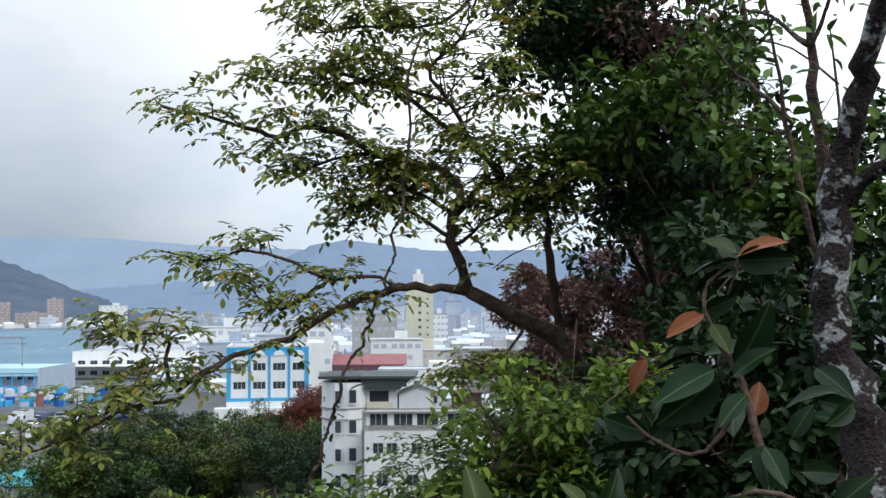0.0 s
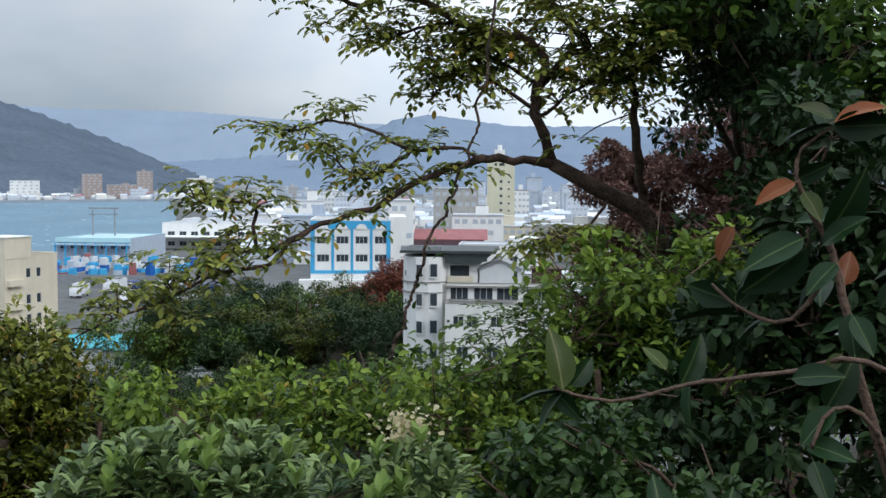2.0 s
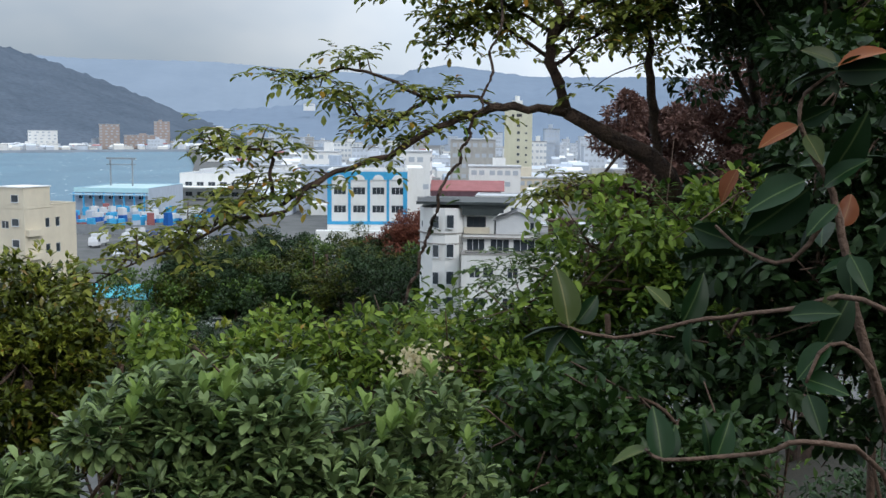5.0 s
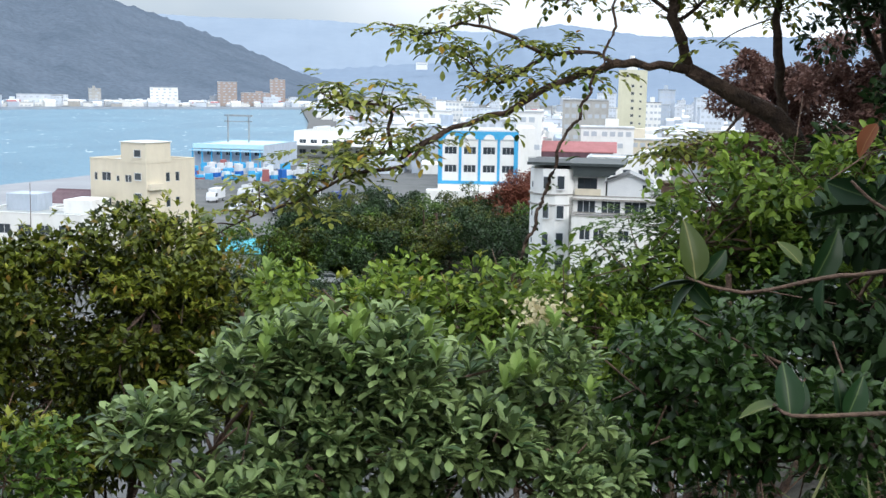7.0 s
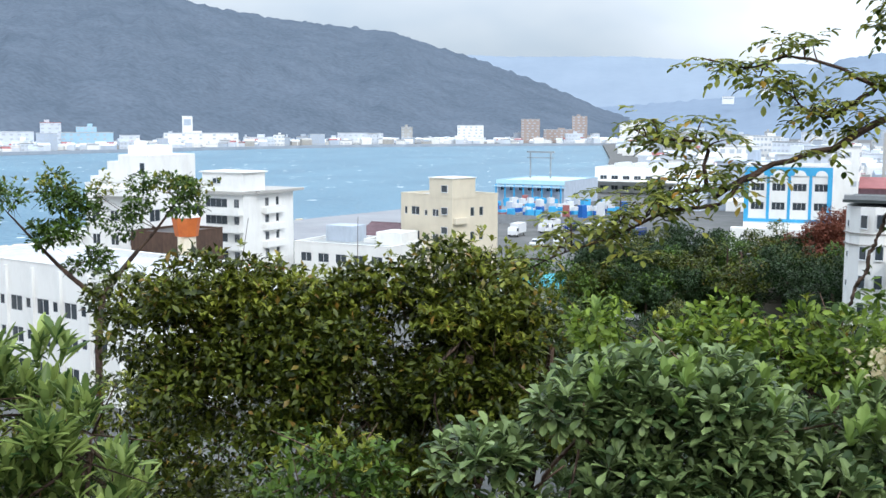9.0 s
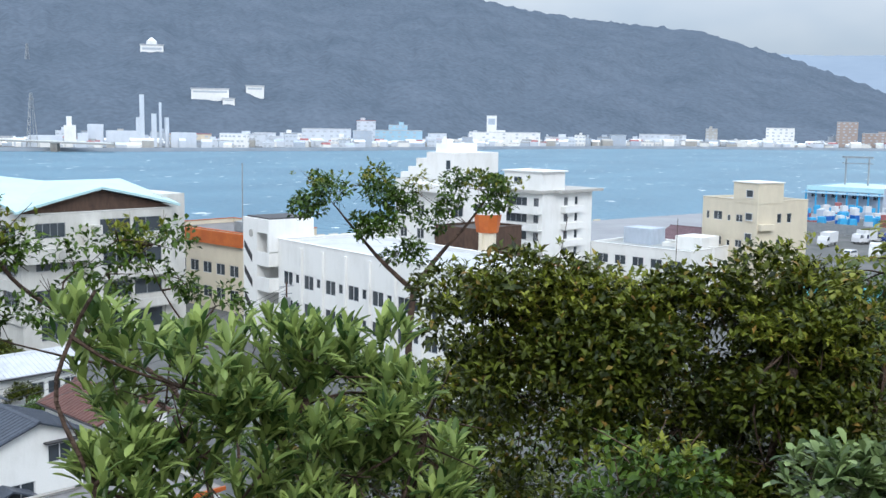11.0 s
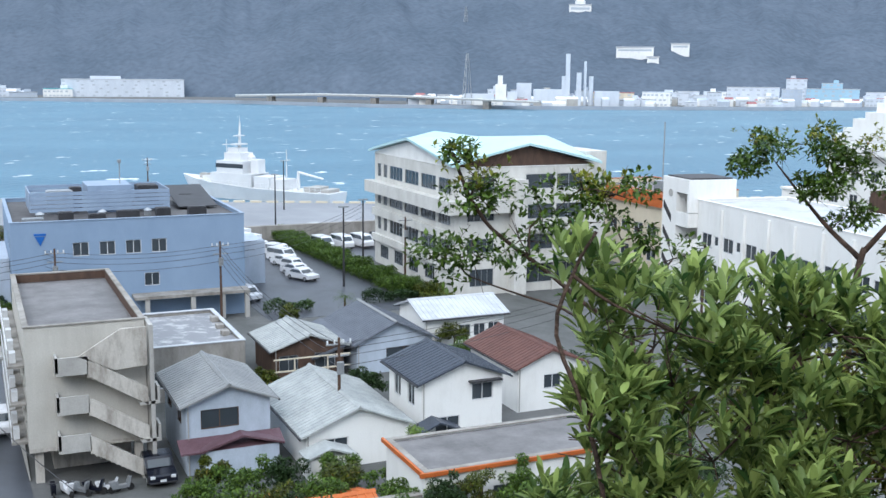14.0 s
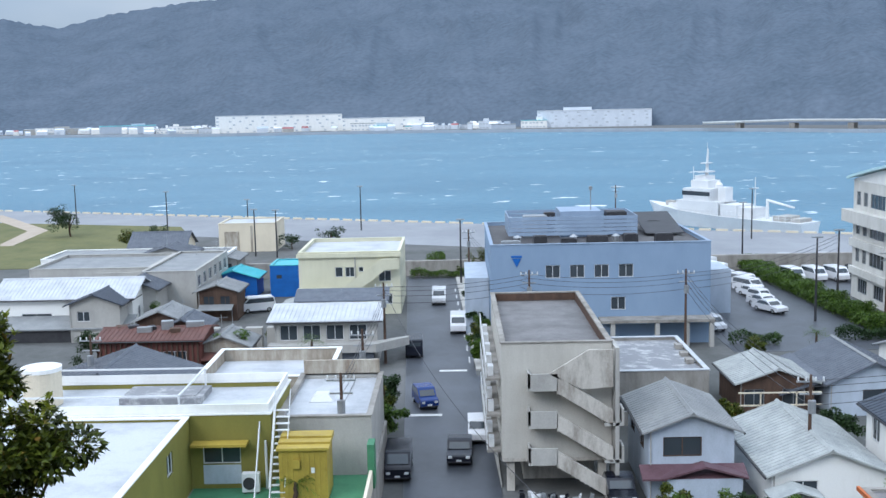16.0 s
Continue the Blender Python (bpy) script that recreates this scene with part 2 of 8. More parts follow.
# ---- mesh helpers ----
class Shape:
    """Collects boxes, tubes and prisms, and becomes one mesh."""

    def __init__(self):
        self.v, self.f = [], []

    def add(self, verts, faces):
        k = len(self.v)
        self.v += [tuple(q) for q in verts]
        self.f += [tuple(k + i for i in fc) for fc in faces]
        return self

    def box(self, x0, y0, z0, x1, y1, z1):
        return self.add([(x0, y0, z0), (x1, y0, z0), (x1, y1, z0), (x0, y1, z0), (x0, y0, z1), (x1, y0, z1), (x1, y1, z1), (x0, y1, z1)],
                        [(3, 2, 1, 0), (4, 5, 6, 7), (0, 1, 5, 4), (1, 2, 6, 5), (2, 3, 7, 6), (3, 0, 4, 7)])

    def prism(self, outline, y0, y1):
        """An outline in x and z, drawn out from y0 to y1."""
        k = len(outline)
        return self.add([(x, y0, z) for x, z in outline] + [(x, y1, z) for x, z in outline],
                        [tuple(range(k)), tuple(range(2 * k - 1, k - 1, -1))] + [(i, k + i, k + (i + 1) % k, (i + 1) % k) for i in range(k)])

    def slab(self, outline, z0, z1):
        """An outline in x and y, from z0 up to z1."""
        k = len(outline)
        return self.add([(x, y, z0) for x, y in outline] + [(x, y, z1) for x, y in outline],
                        [tuple(range(k - 1, -1, -1)), tuple(range(k, 2 * k))] + [(i, (i + 1) % k, k + (i + 1) % k, k + i) for i in range(k)])

    def tube(self, pts, r0, r1, sides=8, wobble=0.0, seed=0):
        """A tapered tube through points, smoothed between them."""
        rng = np.random.default_rng(seed)
        P = [Vector(q) for q in pts]
        path = []
        for i in range(len(P) - 1):
            a, b, c, d = P[max(i - 1, 0)], P[i], P[i + 1], P[min(i + 2, len(P) - 1)]
            for s in (0.0, 0.33, 0.66):
                path.append(0.5 * ((2 * b) + (c - a) * s + (2 * a - 5 * b + 4 * c - d) * s * s + (3 * b - a - 3 * c + d) * s ** 3))
        path.append(P[-1])
        verts, faces, m = [], [], len(path)
        if wobble:
            path = [q + Vector(rng.normal(size=3)) * wobble * 2.2 * (r0 + (r1 - r0) * i / m) * (0 < i < m - 1) for i, q in enumerate(path)]
        for i, q in enumerate(path):
            d = (path[min(i + 1, m - 1)] - path[max(i - 1, 0)]).normalized()
            u = d.cross(Vector((0.31, 0.22, 0.93)) if abs(d.z) < 0.9 else Vector((1, 0, 0))).normalized()
            w = d.cross(u)
            r = r0 + (r1 - r0) * i / (m - 1)
            for k in range(sides):
                a = 2 * math.pi * k / sides
                verts.append(q + (u * math.cos(a) + w * math.sin(a)) * r * (1 + wobble * rng.uniform(-1, 1)))
        for i in range(m - 1):
            for k in range(sides):
                faces.append((i * sides + k, i * sides + (k + 1) % sides, (i + 1) * sides + (k + 1) % sides, (i + 1) * sides + k))
        faces += [tuple(range(sides - 1, -1, -1)), tuple(range((m - 1) * sides, m * sides))]
        return self.add(verts, faces)

    def cylinder(self, x, y, z0, z1, r, sides=12, r1=None):
        return self.tube2((x, y, z0), (x, y, z1), r, r if r1 is None else r1, sides)

    def tube2(self, a, b, r0, r1, sides=8):
        a, b = Vector(a), Vector(b)
        d = (b - a).normalized()
        u = d.cross(Vector((0, 0, 1)) if abs(d.z) < 0.9 else Vector((1, 0, 0))).normalized()
        w = d.cross(u)
        vs = [q + (u * math.cos(2 * math.pi * k / sides) + w * math.sin(2 * math.pi * k / sides)) * r for q, r in ((a, r0), (b, r1)) for k in range(sides)]
        return self.add(vs, [(k, (k + 1) % sides, sides + (k + 1) % sides, sides + k) for k in range(sides)] + [tuple(range(sides - 1, -1, -1)), tuple(range(sides, 2 * sides))])

    def data(self, name, smooth=False):
        me = bpy.data.meshes.new(name)
        me.from_pydata(self.v, [], self.f)
        if smooth:
            me.polygons.foreach_set("use_smooth", [True] * len(me.polygons))
        return me


def part(name, shape, material, parent=None, label="", at=None, smooth=False):
    """One mesh object under a thing or a part; shape is a Shape or finished mesh data."""
    me = shape.data(name, smooth) if isinstance(shape, Shape) else shape
    if material and not me.materials:
        me.materials.append(material)
    ob = new(name, me)
    if parent:
        ob.parent = parent
    if at is not None:
        ob.matrix_basis = at
    return tagged(ob, label)


def thing(name, label, category, at, group="", kind=""):
    ob = new(name)
    ob.empty_display_size = 0.5
    ob.matrix_basis = at
    return tagged(ob, label, category, group, kind)


def panel(w, h, holes, t=0.22, gable=0.0):
    """A wall standing on the x axis, y from 0 inwards to t, with openings cut through it: (u, z, width, height) by their lower left corner."""
    s = Shape()
    xs = sorted({0.0, w, *[round(q[0], 3) for q in holes], *[round(q[0] + q[2], 3) for q in holes]})
    zs = sorted({0.0, h, *[round(q[1], 3) for q in holes], *[round(q[1] + q[3], 3) for q in holes]})
    nx, nz = len(xs), len(zs)

    def solid(i, k):
        if not (0 <= i < nx - 1 and 0 <= k < nz - 1):
            return False
        cx, cz = (xs[i] + xs[i + 1]) / 2, (zs[k] + zs[k + 1]) / 2
        return not any(q[0] < cx < q[0] + q[2] and q[1] < cz < q[1] + q[3] for q in holes)

    def at(i, k, back):
        return (k * nx + i) + back * nx * nz

    verts = [(x, y, z) for y in (0, t) for z in zs for x in xs]
    faces = []
    for k in range(nz - 1):
        for i in range(nx - 1):
            if not solid(i, k):
                continue
            faces += [(at(i, k, 0), at(i + 1, k, 0), at(i + 1, k + 1, 0), at(i, k + 1, 0)), (at(i, k + 1, 1), at(i + 1, k + 1, 1), at(i + 1, k, 1), at(i, k, 1))]
            for di, dk, p, q in ((-1, 0, (i, k + 1), (i, k)), (1, 0, (i + 1, k), (i + 1, k + 1)), (0, -1, (i, k), (i + 1, k)), (0, 1, (i + 1, k + 1), (i, k + 1))):
                if not solid(i + di, k + dk) and not (gable and dk == 1 and k == nz - 2):
                    faces.append((at(*q, 0), at(*p, 0), at(*p, 1), at(*q, 1)))
    if gable:
        m = len(verts)
        verts += [(w / 2, 0, h + gable), (w / 2, t, h + gable)]
        top = [at(i, nz - 1, 0) for i in range(nx)]
        faces += [tuple(top + [m]), tuple([at(i, nz - 1, 1) for i in range(nx - 1, -1, -1)] + [m + 1]), (m, at(nx - 1, nz - 1, 0), at(nx - 1, nz - 1, 1), m + 1), (at(0, nz - 1, 0), m, m + 1, at(0, nz - 1, 1))]
    return s.add(verts, faces)


WINDOWS = {}


# pale base colour carries the sky's reflection in distant panes
GLASSFAR, fn_, fl_, fp_ = nodes_of("sky_paled_far_glass")
fp_.inputs["Base Color"].default_value, fp_.inputs["Roughness"].default_value = (0.46, 0.5, 0.55, 1), 0.2


def window(parent, at, w, h, bars=1, frame=WHITEMETAL):
    key = (round(w, 2), round(h, 2), bars, frame.name)
    if key not in WINDOWS:
        b, c = 0.06, (w - 0.06) / (bars + 1)
        me = panel(w, h, [(b + c * i, b, c - b, h - 2 * b) for i in range(bars + 1)], 0.08).data("window")
        me.materials.append(frame)
        sill = Shape().box(-0.05, -0.06, -0.06, w + 0.05, 0.02, 0).data("window_sill")
        sill.materials.append(frame)
        g = Shape().box(b, 0.035, b, w - b, 0.05, h - b).data("pane")
        g.materials.append(GLASS)
        WINDOWS[key] = me, g, sill
    me, g, sill = WINDOWS[key]
    ob = part("window", me, None, parent, at=at)
    part("pane", g, None, ob)
    part("window_sill", sill, None, ob)
    return ob


def grid(u0, u1, n, w, zs, h):
    return [(u0 + (u1 - u0 - w) * i / max(n - 1, 1), z, w, h) for z in zs for i in range(n)]


SIDES = {"F": lambda w, d: (pose(0, 0, 0), w), "R": lambda w, d: (pose(w, 0, 0, 0, 0, 90), d), "B": lambda w, d: (pose(w, d, 0, 0, 0, 180), w), "L": lambda w, d: (pose(0, d, 0, 0, 0, -90), d)}


def walls(root, w, d, h, wins, mat, gable=0.0, bars=1, frame=WHITEMETAL, z=0.0):
    for side in "FRBL":
        m, length = SIDES[side](w, d)
        m = pose(0, 0, z) @ m
        inset = 0.23 if side in "RL" else 0.0
        holes = [(u - inset, q, a, b) for u, q, a, b in wins.get(side, [])]
        part("wall", panel(length - 2 * inset, h, holes, gable=gable if side in "FB" else 0), mat, root, at=m @ pose(inset, 0, 0))
        for u, q, a, b in wins.get(side, []):
            window(root, m @ pose(u, 0.07, q), a, b, bars if a > 0.9 else 0, frame)


def block(name, label, x, y, rz, w, d, h, wins, mat, roof=ROOFGREY, parapet=0.5, coping=None, category="building", bars=1, frame=WHITEMETAL, z=0.0):
    """A flat-roofed building. (x, y): its front left corner; it stretches w to the right and d away."""
    root = thing(name, label, category, pose(x, y, z, 0, 0, rz))
    walls(root, w, d, h, wins, mat, bars=bars, frame=frame)
    part("roof", Shape().box(0.24, 0.24, h - parapet - 0.25, w - 0.24, d - 0.24, h - parapet), roof, root)
    part("coping", Shape().box(-0.06, -0.06, h, w + 0.06, 0.3, h + 0.08).box(-0.06, d - 0.3, h, w + 0.06, d + 0.06, h + 0.08).box(-0.06, 0.3, h, 0.3, d - 0.3, h + 0.08).box(w - 0.3, 0.3, h, w + 0.06, d - 0.3, h + 0.08), coping or mat, root)
    return root


def pitched(root, w, d, h, rise, mat, over=0.45, along="y", trim=None, ribs=0.0, name="roof", x0=0.0, y0=0.0):
    """Two roof slopes; along: the ridge's direction."""
    t = 0.12
    a, b = (w, d) if along == "y" else (d, w)
    e = over * rise / (a / 2)
    m = pose(x0, y0, h) if along == "y" else pose(x0 + w, y0, h, 0, 0, 90)
    y0_, y1_ = -over, b + over
    line = [(y0_, t)]
    if ribs:
        yy = y0_ + 0.1
        while yy < y1_ - 0.15:
            line += [(yy, t), (yy + 0.02, t + 0.045), (yy + 0.09, t + 0.045), (yy + 0.11, t)]
            yy += ribs
    line += [(y1_, t), (y1_, 0.0), (y0_, 0.0)]
    k = len(line)

    def slope(xa, za, xb, zb):
        return Shape().add([(xa, y, za + z) for y, z in line] + [(xb, y, zb + z) for y, z in line], [tuple(range(k - 1, -1, -1)), tuple(range(k, 2 * k))] + [(i, (i + 1) % k, k + (i + 1) % k, k + i) for i in range(k)])

    s1, s2 = slope(-over, -e, a / 2, rise), slope(a / 2, rise, a + over, -e)
    part(name, s1, mat, root, at=m)
    part(name, s2, mat, root, at=m)
    part("ridge_cap", Shape().prism([(a / 2 - 0.18, rise + t - 0.02), (a / 2 + 0.18, rise + t - 0.02), (a / 2, rise + t + 0.12)], -over - 0.02, b + over + 0.02), trim or mat, root, at=m)


def house(label, x, y, rz, w, d, h, rise, wins, mat, roof, along="y", over=0.45, ribs=0.45, frame=WHITEMETAL, name="house", trim=None, bars=1):
    root = thing(name, label, "house", pose(x, y, 0, 0, 0, rz))
    walls(root, w, d, h, wins, mat, gable=rise if along == "y" else 0, frame=frame, bars=bars)
    if along == "x":
        for u, mm in ((0, pose(0.0, d, 0, 0, 0, -90)), (1, pose(w, 0, 0, 0, 0, 90))):
            part("gable", Shape().prism([(0, h), (d, h), (d / 2, h + rise)], 0, 0.2), mat, root, at=mm)
    pitched(root, w, d, h, rise, roof, over, along, trim, ribs)
    drop = over * rise / ((w if along == "y" else d) / 2)
    for side in (0, 1):
        if along == "y":
            u = -over - 0.06 if side == 0 else w + over + 0.06
            ends_ = (u, -over, h - drop), (u, d + over, h - drop)
        else:
            u = -over - 0.06 if side == 0 else d + over + 0.06
            ends_ = (-over, u, h - drop), (w + over, u, h - drop)
        part("gutter", Shape().tube2(*ends_, 0.07, 0.07, 6), DARKMETAL, root)
    part("downpipe", Shape().cylinder(0.12, -0.06, 0, h - 0.1, 0.04, 6), LIGHTCONC, root)
    return root


# ---- large structure: sea, land, quay, road, far shore, mountains ----
sea_outline = [(-4000, -3000), (2500, -3000), (2500, 4500), (-4000, 4500)]
tagged(part("water", Shape().slab(sea_outline, -3.0, -2.0), SEA), "choppy turquoise harbour water with whitecaps", "sea", kind="structure")
QUAY = [(-390, -400), (-272, -113), (-223, 3), (-190, 80), (-160, 225), (-150, 300), (-150, 430), (-260, 760), (-430, 1230)]
land = QUAY + [(-300, 2600), (2400, 2600), (2400, -900), (-390, -900)]
tagged(part("ground", Shape().slab(land[::-1], -5, 0), LANDTOP), "grey town ground beside the harbour", "ground", kind="structure")


def off(poly, dist):
    """A line moved to its right by dist."""
    res = []
    for i, q in enumerate(poly):
        a, b = Vector(poly[max(i - 1, 0)]), Vector(poly[min(i + 1, len(poly) - 1)])
        d = (b - a).normalized()
        res.append((q[0] + d.y * dist, q[1] - d.x * dist))
    return res


def strip(poly, d0, d1, z0, z1):
    return Shape().slab((off(poly, d0) + off(poly, d1)[::-1])[::-1], z0, z1)


tagged(part("quay", strip(QUAY[:6], -0.3, 34, -3.5, 0.05), QUAYTOP), "wet pale concrete harbour quay apron", "quay", kind="structure")
kerb = Shape()
for (xa, ya), (xb, yb) in zip(QUAY[:4], QUAY[1:5]):
    a, b = Vector((xa, ya)), Vector((xb, yb))
    d, length = (b - a).normalized(), (b - a).length
    s = 2.0
    while s < length - 2:
        q0, nn = a + d * s, Vector((d.y, -d.x))
        c = [q0, q0 + d * 2.2, q0 + d * 2.2 + nn * 0.4, q0 + nn * 0.4]
        kerb.slab([(v.x, v.y) for v in c[::-1]], 0.05, 0.4)
        s += 3.2
tagged(part("quay_kerb", kerb, CREAM), "weathered cream quay edge kerb blocks", "kerb", kind="stuff")

# far shore with its strip of flat land
SHORE = [(116, 1310), (111, 1290), (102, 1120), (93, 1075), (85, 1010), (77, 955), (69, 860), (60, 860), (49, 930), (40, 1060), (33, 1180), (25, 1270), (19, 1330), (12, 1500)]


def polar(az, d):
    return (-d * math.sin(radians(az)), d * math.cos(radians(az)))


inner, outer = [polar(a, d) for a, d in SHORE], [polar(a, d + 900) for a, d in SHORE]
tagged(part("far_shore", Shape().slab((inner + outer[::-1]), -5, 0.6), LANDTOP), "flat far shore across the bay", "shore", kind="structure")
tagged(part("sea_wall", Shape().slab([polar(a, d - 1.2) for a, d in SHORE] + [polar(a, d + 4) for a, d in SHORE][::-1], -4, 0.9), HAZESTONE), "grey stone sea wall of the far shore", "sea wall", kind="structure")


def range_mesh(profile, d0, depth, rows, seed, rough, foot=0.0):
    """A mountain range: a crest line (azimuth, elevation in degrees) at distance d0 + depth, its slope falling towards the bay."""
    rng = np.random.default_rng(seed)
    az = np.arange(profile[0][0], profile[-1][0] + 0.01, 0.16)
    el = np.interp(az, [q[0] for q in profile], [q[1] for q in profile])
    dd = np.interp(az, [q[0] for q in reversed(SHORE)], [q[1] for q in reversed(SHORE)]) if d0 is None else np.full_like(az, d0)
    vs, fs = [], []
    for j in range(rows + 1):
        s = j / rows
        for i, a in enumerate(az):
            dist = dd[i] + (130 if d0 is None else 0) + depth * s
            top = EYE + (dd[i] + 130 * (d0 is None) + depth) * math.tan(radians(el[i]))
            k = noise.noise(Vector((a * 0.35 + seed, s * 4, seed))) + 0.5 * noise.noise(Vector((a * 1.1, s * 9, seed + 4)))
            z = foot + (top - foot) * (s ** 0.85) * (1 + rough * k * (1 - s) * 2) + rng.uniform(-1, 1) * 4 * s * rough * 3 + 40 * rough * s * noise.noise(Vector((a * 2.3, s * 14, seed + 9))) + 90 * rough * s * (1 - s) * noise.noise(Vector((a * 0.5 + s * 1.5, s * 3, seed + 2)))
            vs.append((*polar(a, dist), z))
    m = len(az)
    for j in range(rows):
        for i in range(m - 1):
            fs.append((j * m + i, (j + 1) * m + i, (j + 1) * m + i + 1, j * m + i + 1))
    return Shape().add(vs, fs)


RIDGE = [(16, -0.2), (19.2, 0.7), (21.8, 1.84), (26, 3.4), (30.5, 4.75), (36.5, 5.4), (39.8, 5.9), (42.5, 6.5), (47.5, 6.4), (54, 6.4), (59, 6.4), (66, 6.8), (75, 7.3), (85, 7.2), (95, 6.4), (103.7, 5.5), (107.4, 4.9), (110, 4.2), (112.6, 4.6), (118, 4.9), (128, 4.0)]
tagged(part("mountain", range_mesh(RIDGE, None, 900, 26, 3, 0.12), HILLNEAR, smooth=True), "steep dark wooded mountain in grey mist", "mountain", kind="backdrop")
MIDR_ = [(-14, 2.6), (-6, 2.9), (1, 2.9), (5.7, 3.5), (7.5, 3.2), (9, 2.5), (12, 1.4), (15, 1.2), (20, 0.8)]
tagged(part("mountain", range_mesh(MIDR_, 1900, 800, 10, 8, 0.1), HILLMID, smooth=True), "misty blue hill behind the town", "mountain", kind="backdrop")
FARR_ = [(-30, 3.6), (-20, 3.0), (-8, 2.2), (0, 2.9), (9, 3.0), (13, 3.15), (18, 3.5), (24, 3.5), (30, 3.7), (40, 4.0)]
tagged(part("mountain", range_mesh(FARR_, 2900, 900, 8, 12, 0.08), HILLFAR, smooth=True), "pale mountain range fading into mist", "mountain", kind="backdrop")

# the wooded hill that the camera stands on
def hill_z(x, y):
    s = -0.8 * x + 0.6 * y
    return max(-0.6, min(31.0, 23.35 - 0.62 * s + 0.5 * noise.noise(Vector((x * 0.11, y * 0.11, 2)))))


hv, hf, HX, HY = [], [], 66, 92
for j in range(HY):
    for i in range(HX):
        x, y = -44 + 2.0 * i, -60 + 2.0 * j
        s = -0.8 * x + 0.6 * y
        z = 23.35 - 0.62 * max(s, 0) if s > -1.5 else 23.35 - 0.45 * s
        edge = 0.4 * noise.noise(Vector((x * 0.2, y * 0.2, 1)))
        hv.append((x, y, max(-0.6, min(33.0, z + (edge if abs(x) + abs(y) > 4 else 0)))))
for j in range(HY - 1):
    for i in range(HX - 1):
        hf.append((j * HX + i, j * HX + i + 1, (j + 1) * HX + i + 1, (j + 1) * HX + i))
tagged(part("hillside", Shape().add(hv, hf), SOIL, smooth=True), "steep hillside under dark leaf litter", "hillside", kind="structure")

# street running down to the quay
tagged(part("road", Shape().slab([(-154.5, -8.0), (-40, -3.5), (-40, 2.7), (-154.5, -1.0)], -0.2, 0.03), ASPHALT), "wet dark asphalt street", "road", kind="structure")
tagged(part("side_road", Shape().box(-96.5, -60, -0.2, -87.5, -7.7, 0.026).box(-96.5, 0.2, -0.2, -93.2, 9, 0.026), ASPHALT), "wet asphalt cross street", "road", kind="structure")
tagged(part("pavement", Shape().slab([(-153, -0.95), (-98.5, 0.85), (-98.5, 2.2), (-153, 0.5)], -0.1, 0.15).slab([(-87, 1.22), (-67.5, 1.85), (-67.5, 1.9), (-87, 1.9)], -0.1, 0.15), LIGHTCONC), "grey concrete pavement with kerb", "pavement", kind="structure")
marks = Shape().box(-84.4, -5.0, 0.03, -83.8, -2.2, 0.045).box(-98.8, -2.6, 0.03, -98.2, 0.0, 0.045)
for i in range(9):
    marks.box(-104 - 5 * i, 0.2 - 0.165 * i, 0.03, -101.5 - 5 * i, 0.35 - 0.165 * i, 0.045)
tagged(part("road_marking", marks, ROADPAINT), "worn white painted stop lines", "road marking", kind="structure")
tagged(part("sea_wall", Shape().box(-156.5, -60, 0, -155.6, 60, 2.2), CONCRETE), "dark concrete flood wall across the street end", "wall", kind="structure")
tagged(part("car_park", Shape().box(-160, 26.5, -0.1, -104, 48, 0.03).box(-168, 44, -0.1, -134, 60, 0.025), ASPHALT), "wet asphalt car park", "car park", kind="structure")
tagged(part("lawn", Shape().slab([(-262, -160), (-170, -160), (-170, -62), (-205, -52), (-228, -60)], -0.1, 0.09), GRASS), "patchy green seaside lawn", "lawn", kind="structure")
tagged(part("path", Shape().slab([(-262, -118), (-225, -92), (-200, -88), (-200, -85), (-226, -88), (-262, -113)][::-1], 0.05, 0.12), PATHTAN), "tan footpath over the lawn", "path", kind="structure")
tagged(part("road", Shape().slab([(-66, 190), (-58, 190), (-48, 138), (-46, 100), (-53, 100), (-56, 138)], -0.1, 0.03), ASPHALT), "wet asphalt street by the harbour", "road", kind="structure")

# ---- buildings along the street ----
# office block with blue-grey walls
office = block("office_building", "blue-grey rendered office block with a louvred roof screen", -108.6, 2.7, 90, 22.5, 21.5, 10.5,
               {"F": grid(5.6, 14.6, 4, 1.5, [7.0], 1.35) + [(12.3, 3.6, 1.5, 1.35)], "L": grid(2, 19, 6, 1.4, [1.5, 4.6, 7.6], 1.3)}, BLUEWALL, ROOFDARK, 0.35, BLUEMETAL, bars=1)
for u0, v0, du, dv, hh in ((1.2, 1.5, 2.0, 1.0, 0.5), (4.6, 2.2, 1.4, 1.2, 0.9), (7.4, 1.6, 1.6, 1.0, 0.7), (10.2, 2.4, 2.2, 1.1, 0.8), (14.0, 1.8, 1.4, 1.4, 1.0), (17.4, 2.6, 1.8, 1.2, 0.9), (4.0, 9.0, 2.6, 2.0, 2.3), (13.2, 9.2, 2.2, 2.4, 2.6), (6.4, 10.5, 1.2, 1.2, 2.5), (18.2, 13.0, 1.6, 1.4, 1.1)):
    part("roof_unit", Shape().box(u0, v0, 10.15, u0 + du, v0 + dv, 10.15 + hh).box(u0 + 0.15, v0 + 0.15, 10.15 + hh, u0 + du - 0.15, v0 + dv - 0.15, 10.2 + hh), DARKMETAL if u0 > 4.2 else STEEL, office, "air-conditioning unit on the roof")
screen = Shape()
for k in range(5):
    z = 10.5 + 0.05 + 0.42 * k
    screen.box(2.2, 7, z, 16.2, 7.12, z + 0.36).box(2.2, 15, z, 16.2, 15.12, z + 0.36).box(2.2, 7.12, z, 2.32, 15, z + 0.36).box(16.1, 7.12, z, 16.22, 15, z + 0.36)
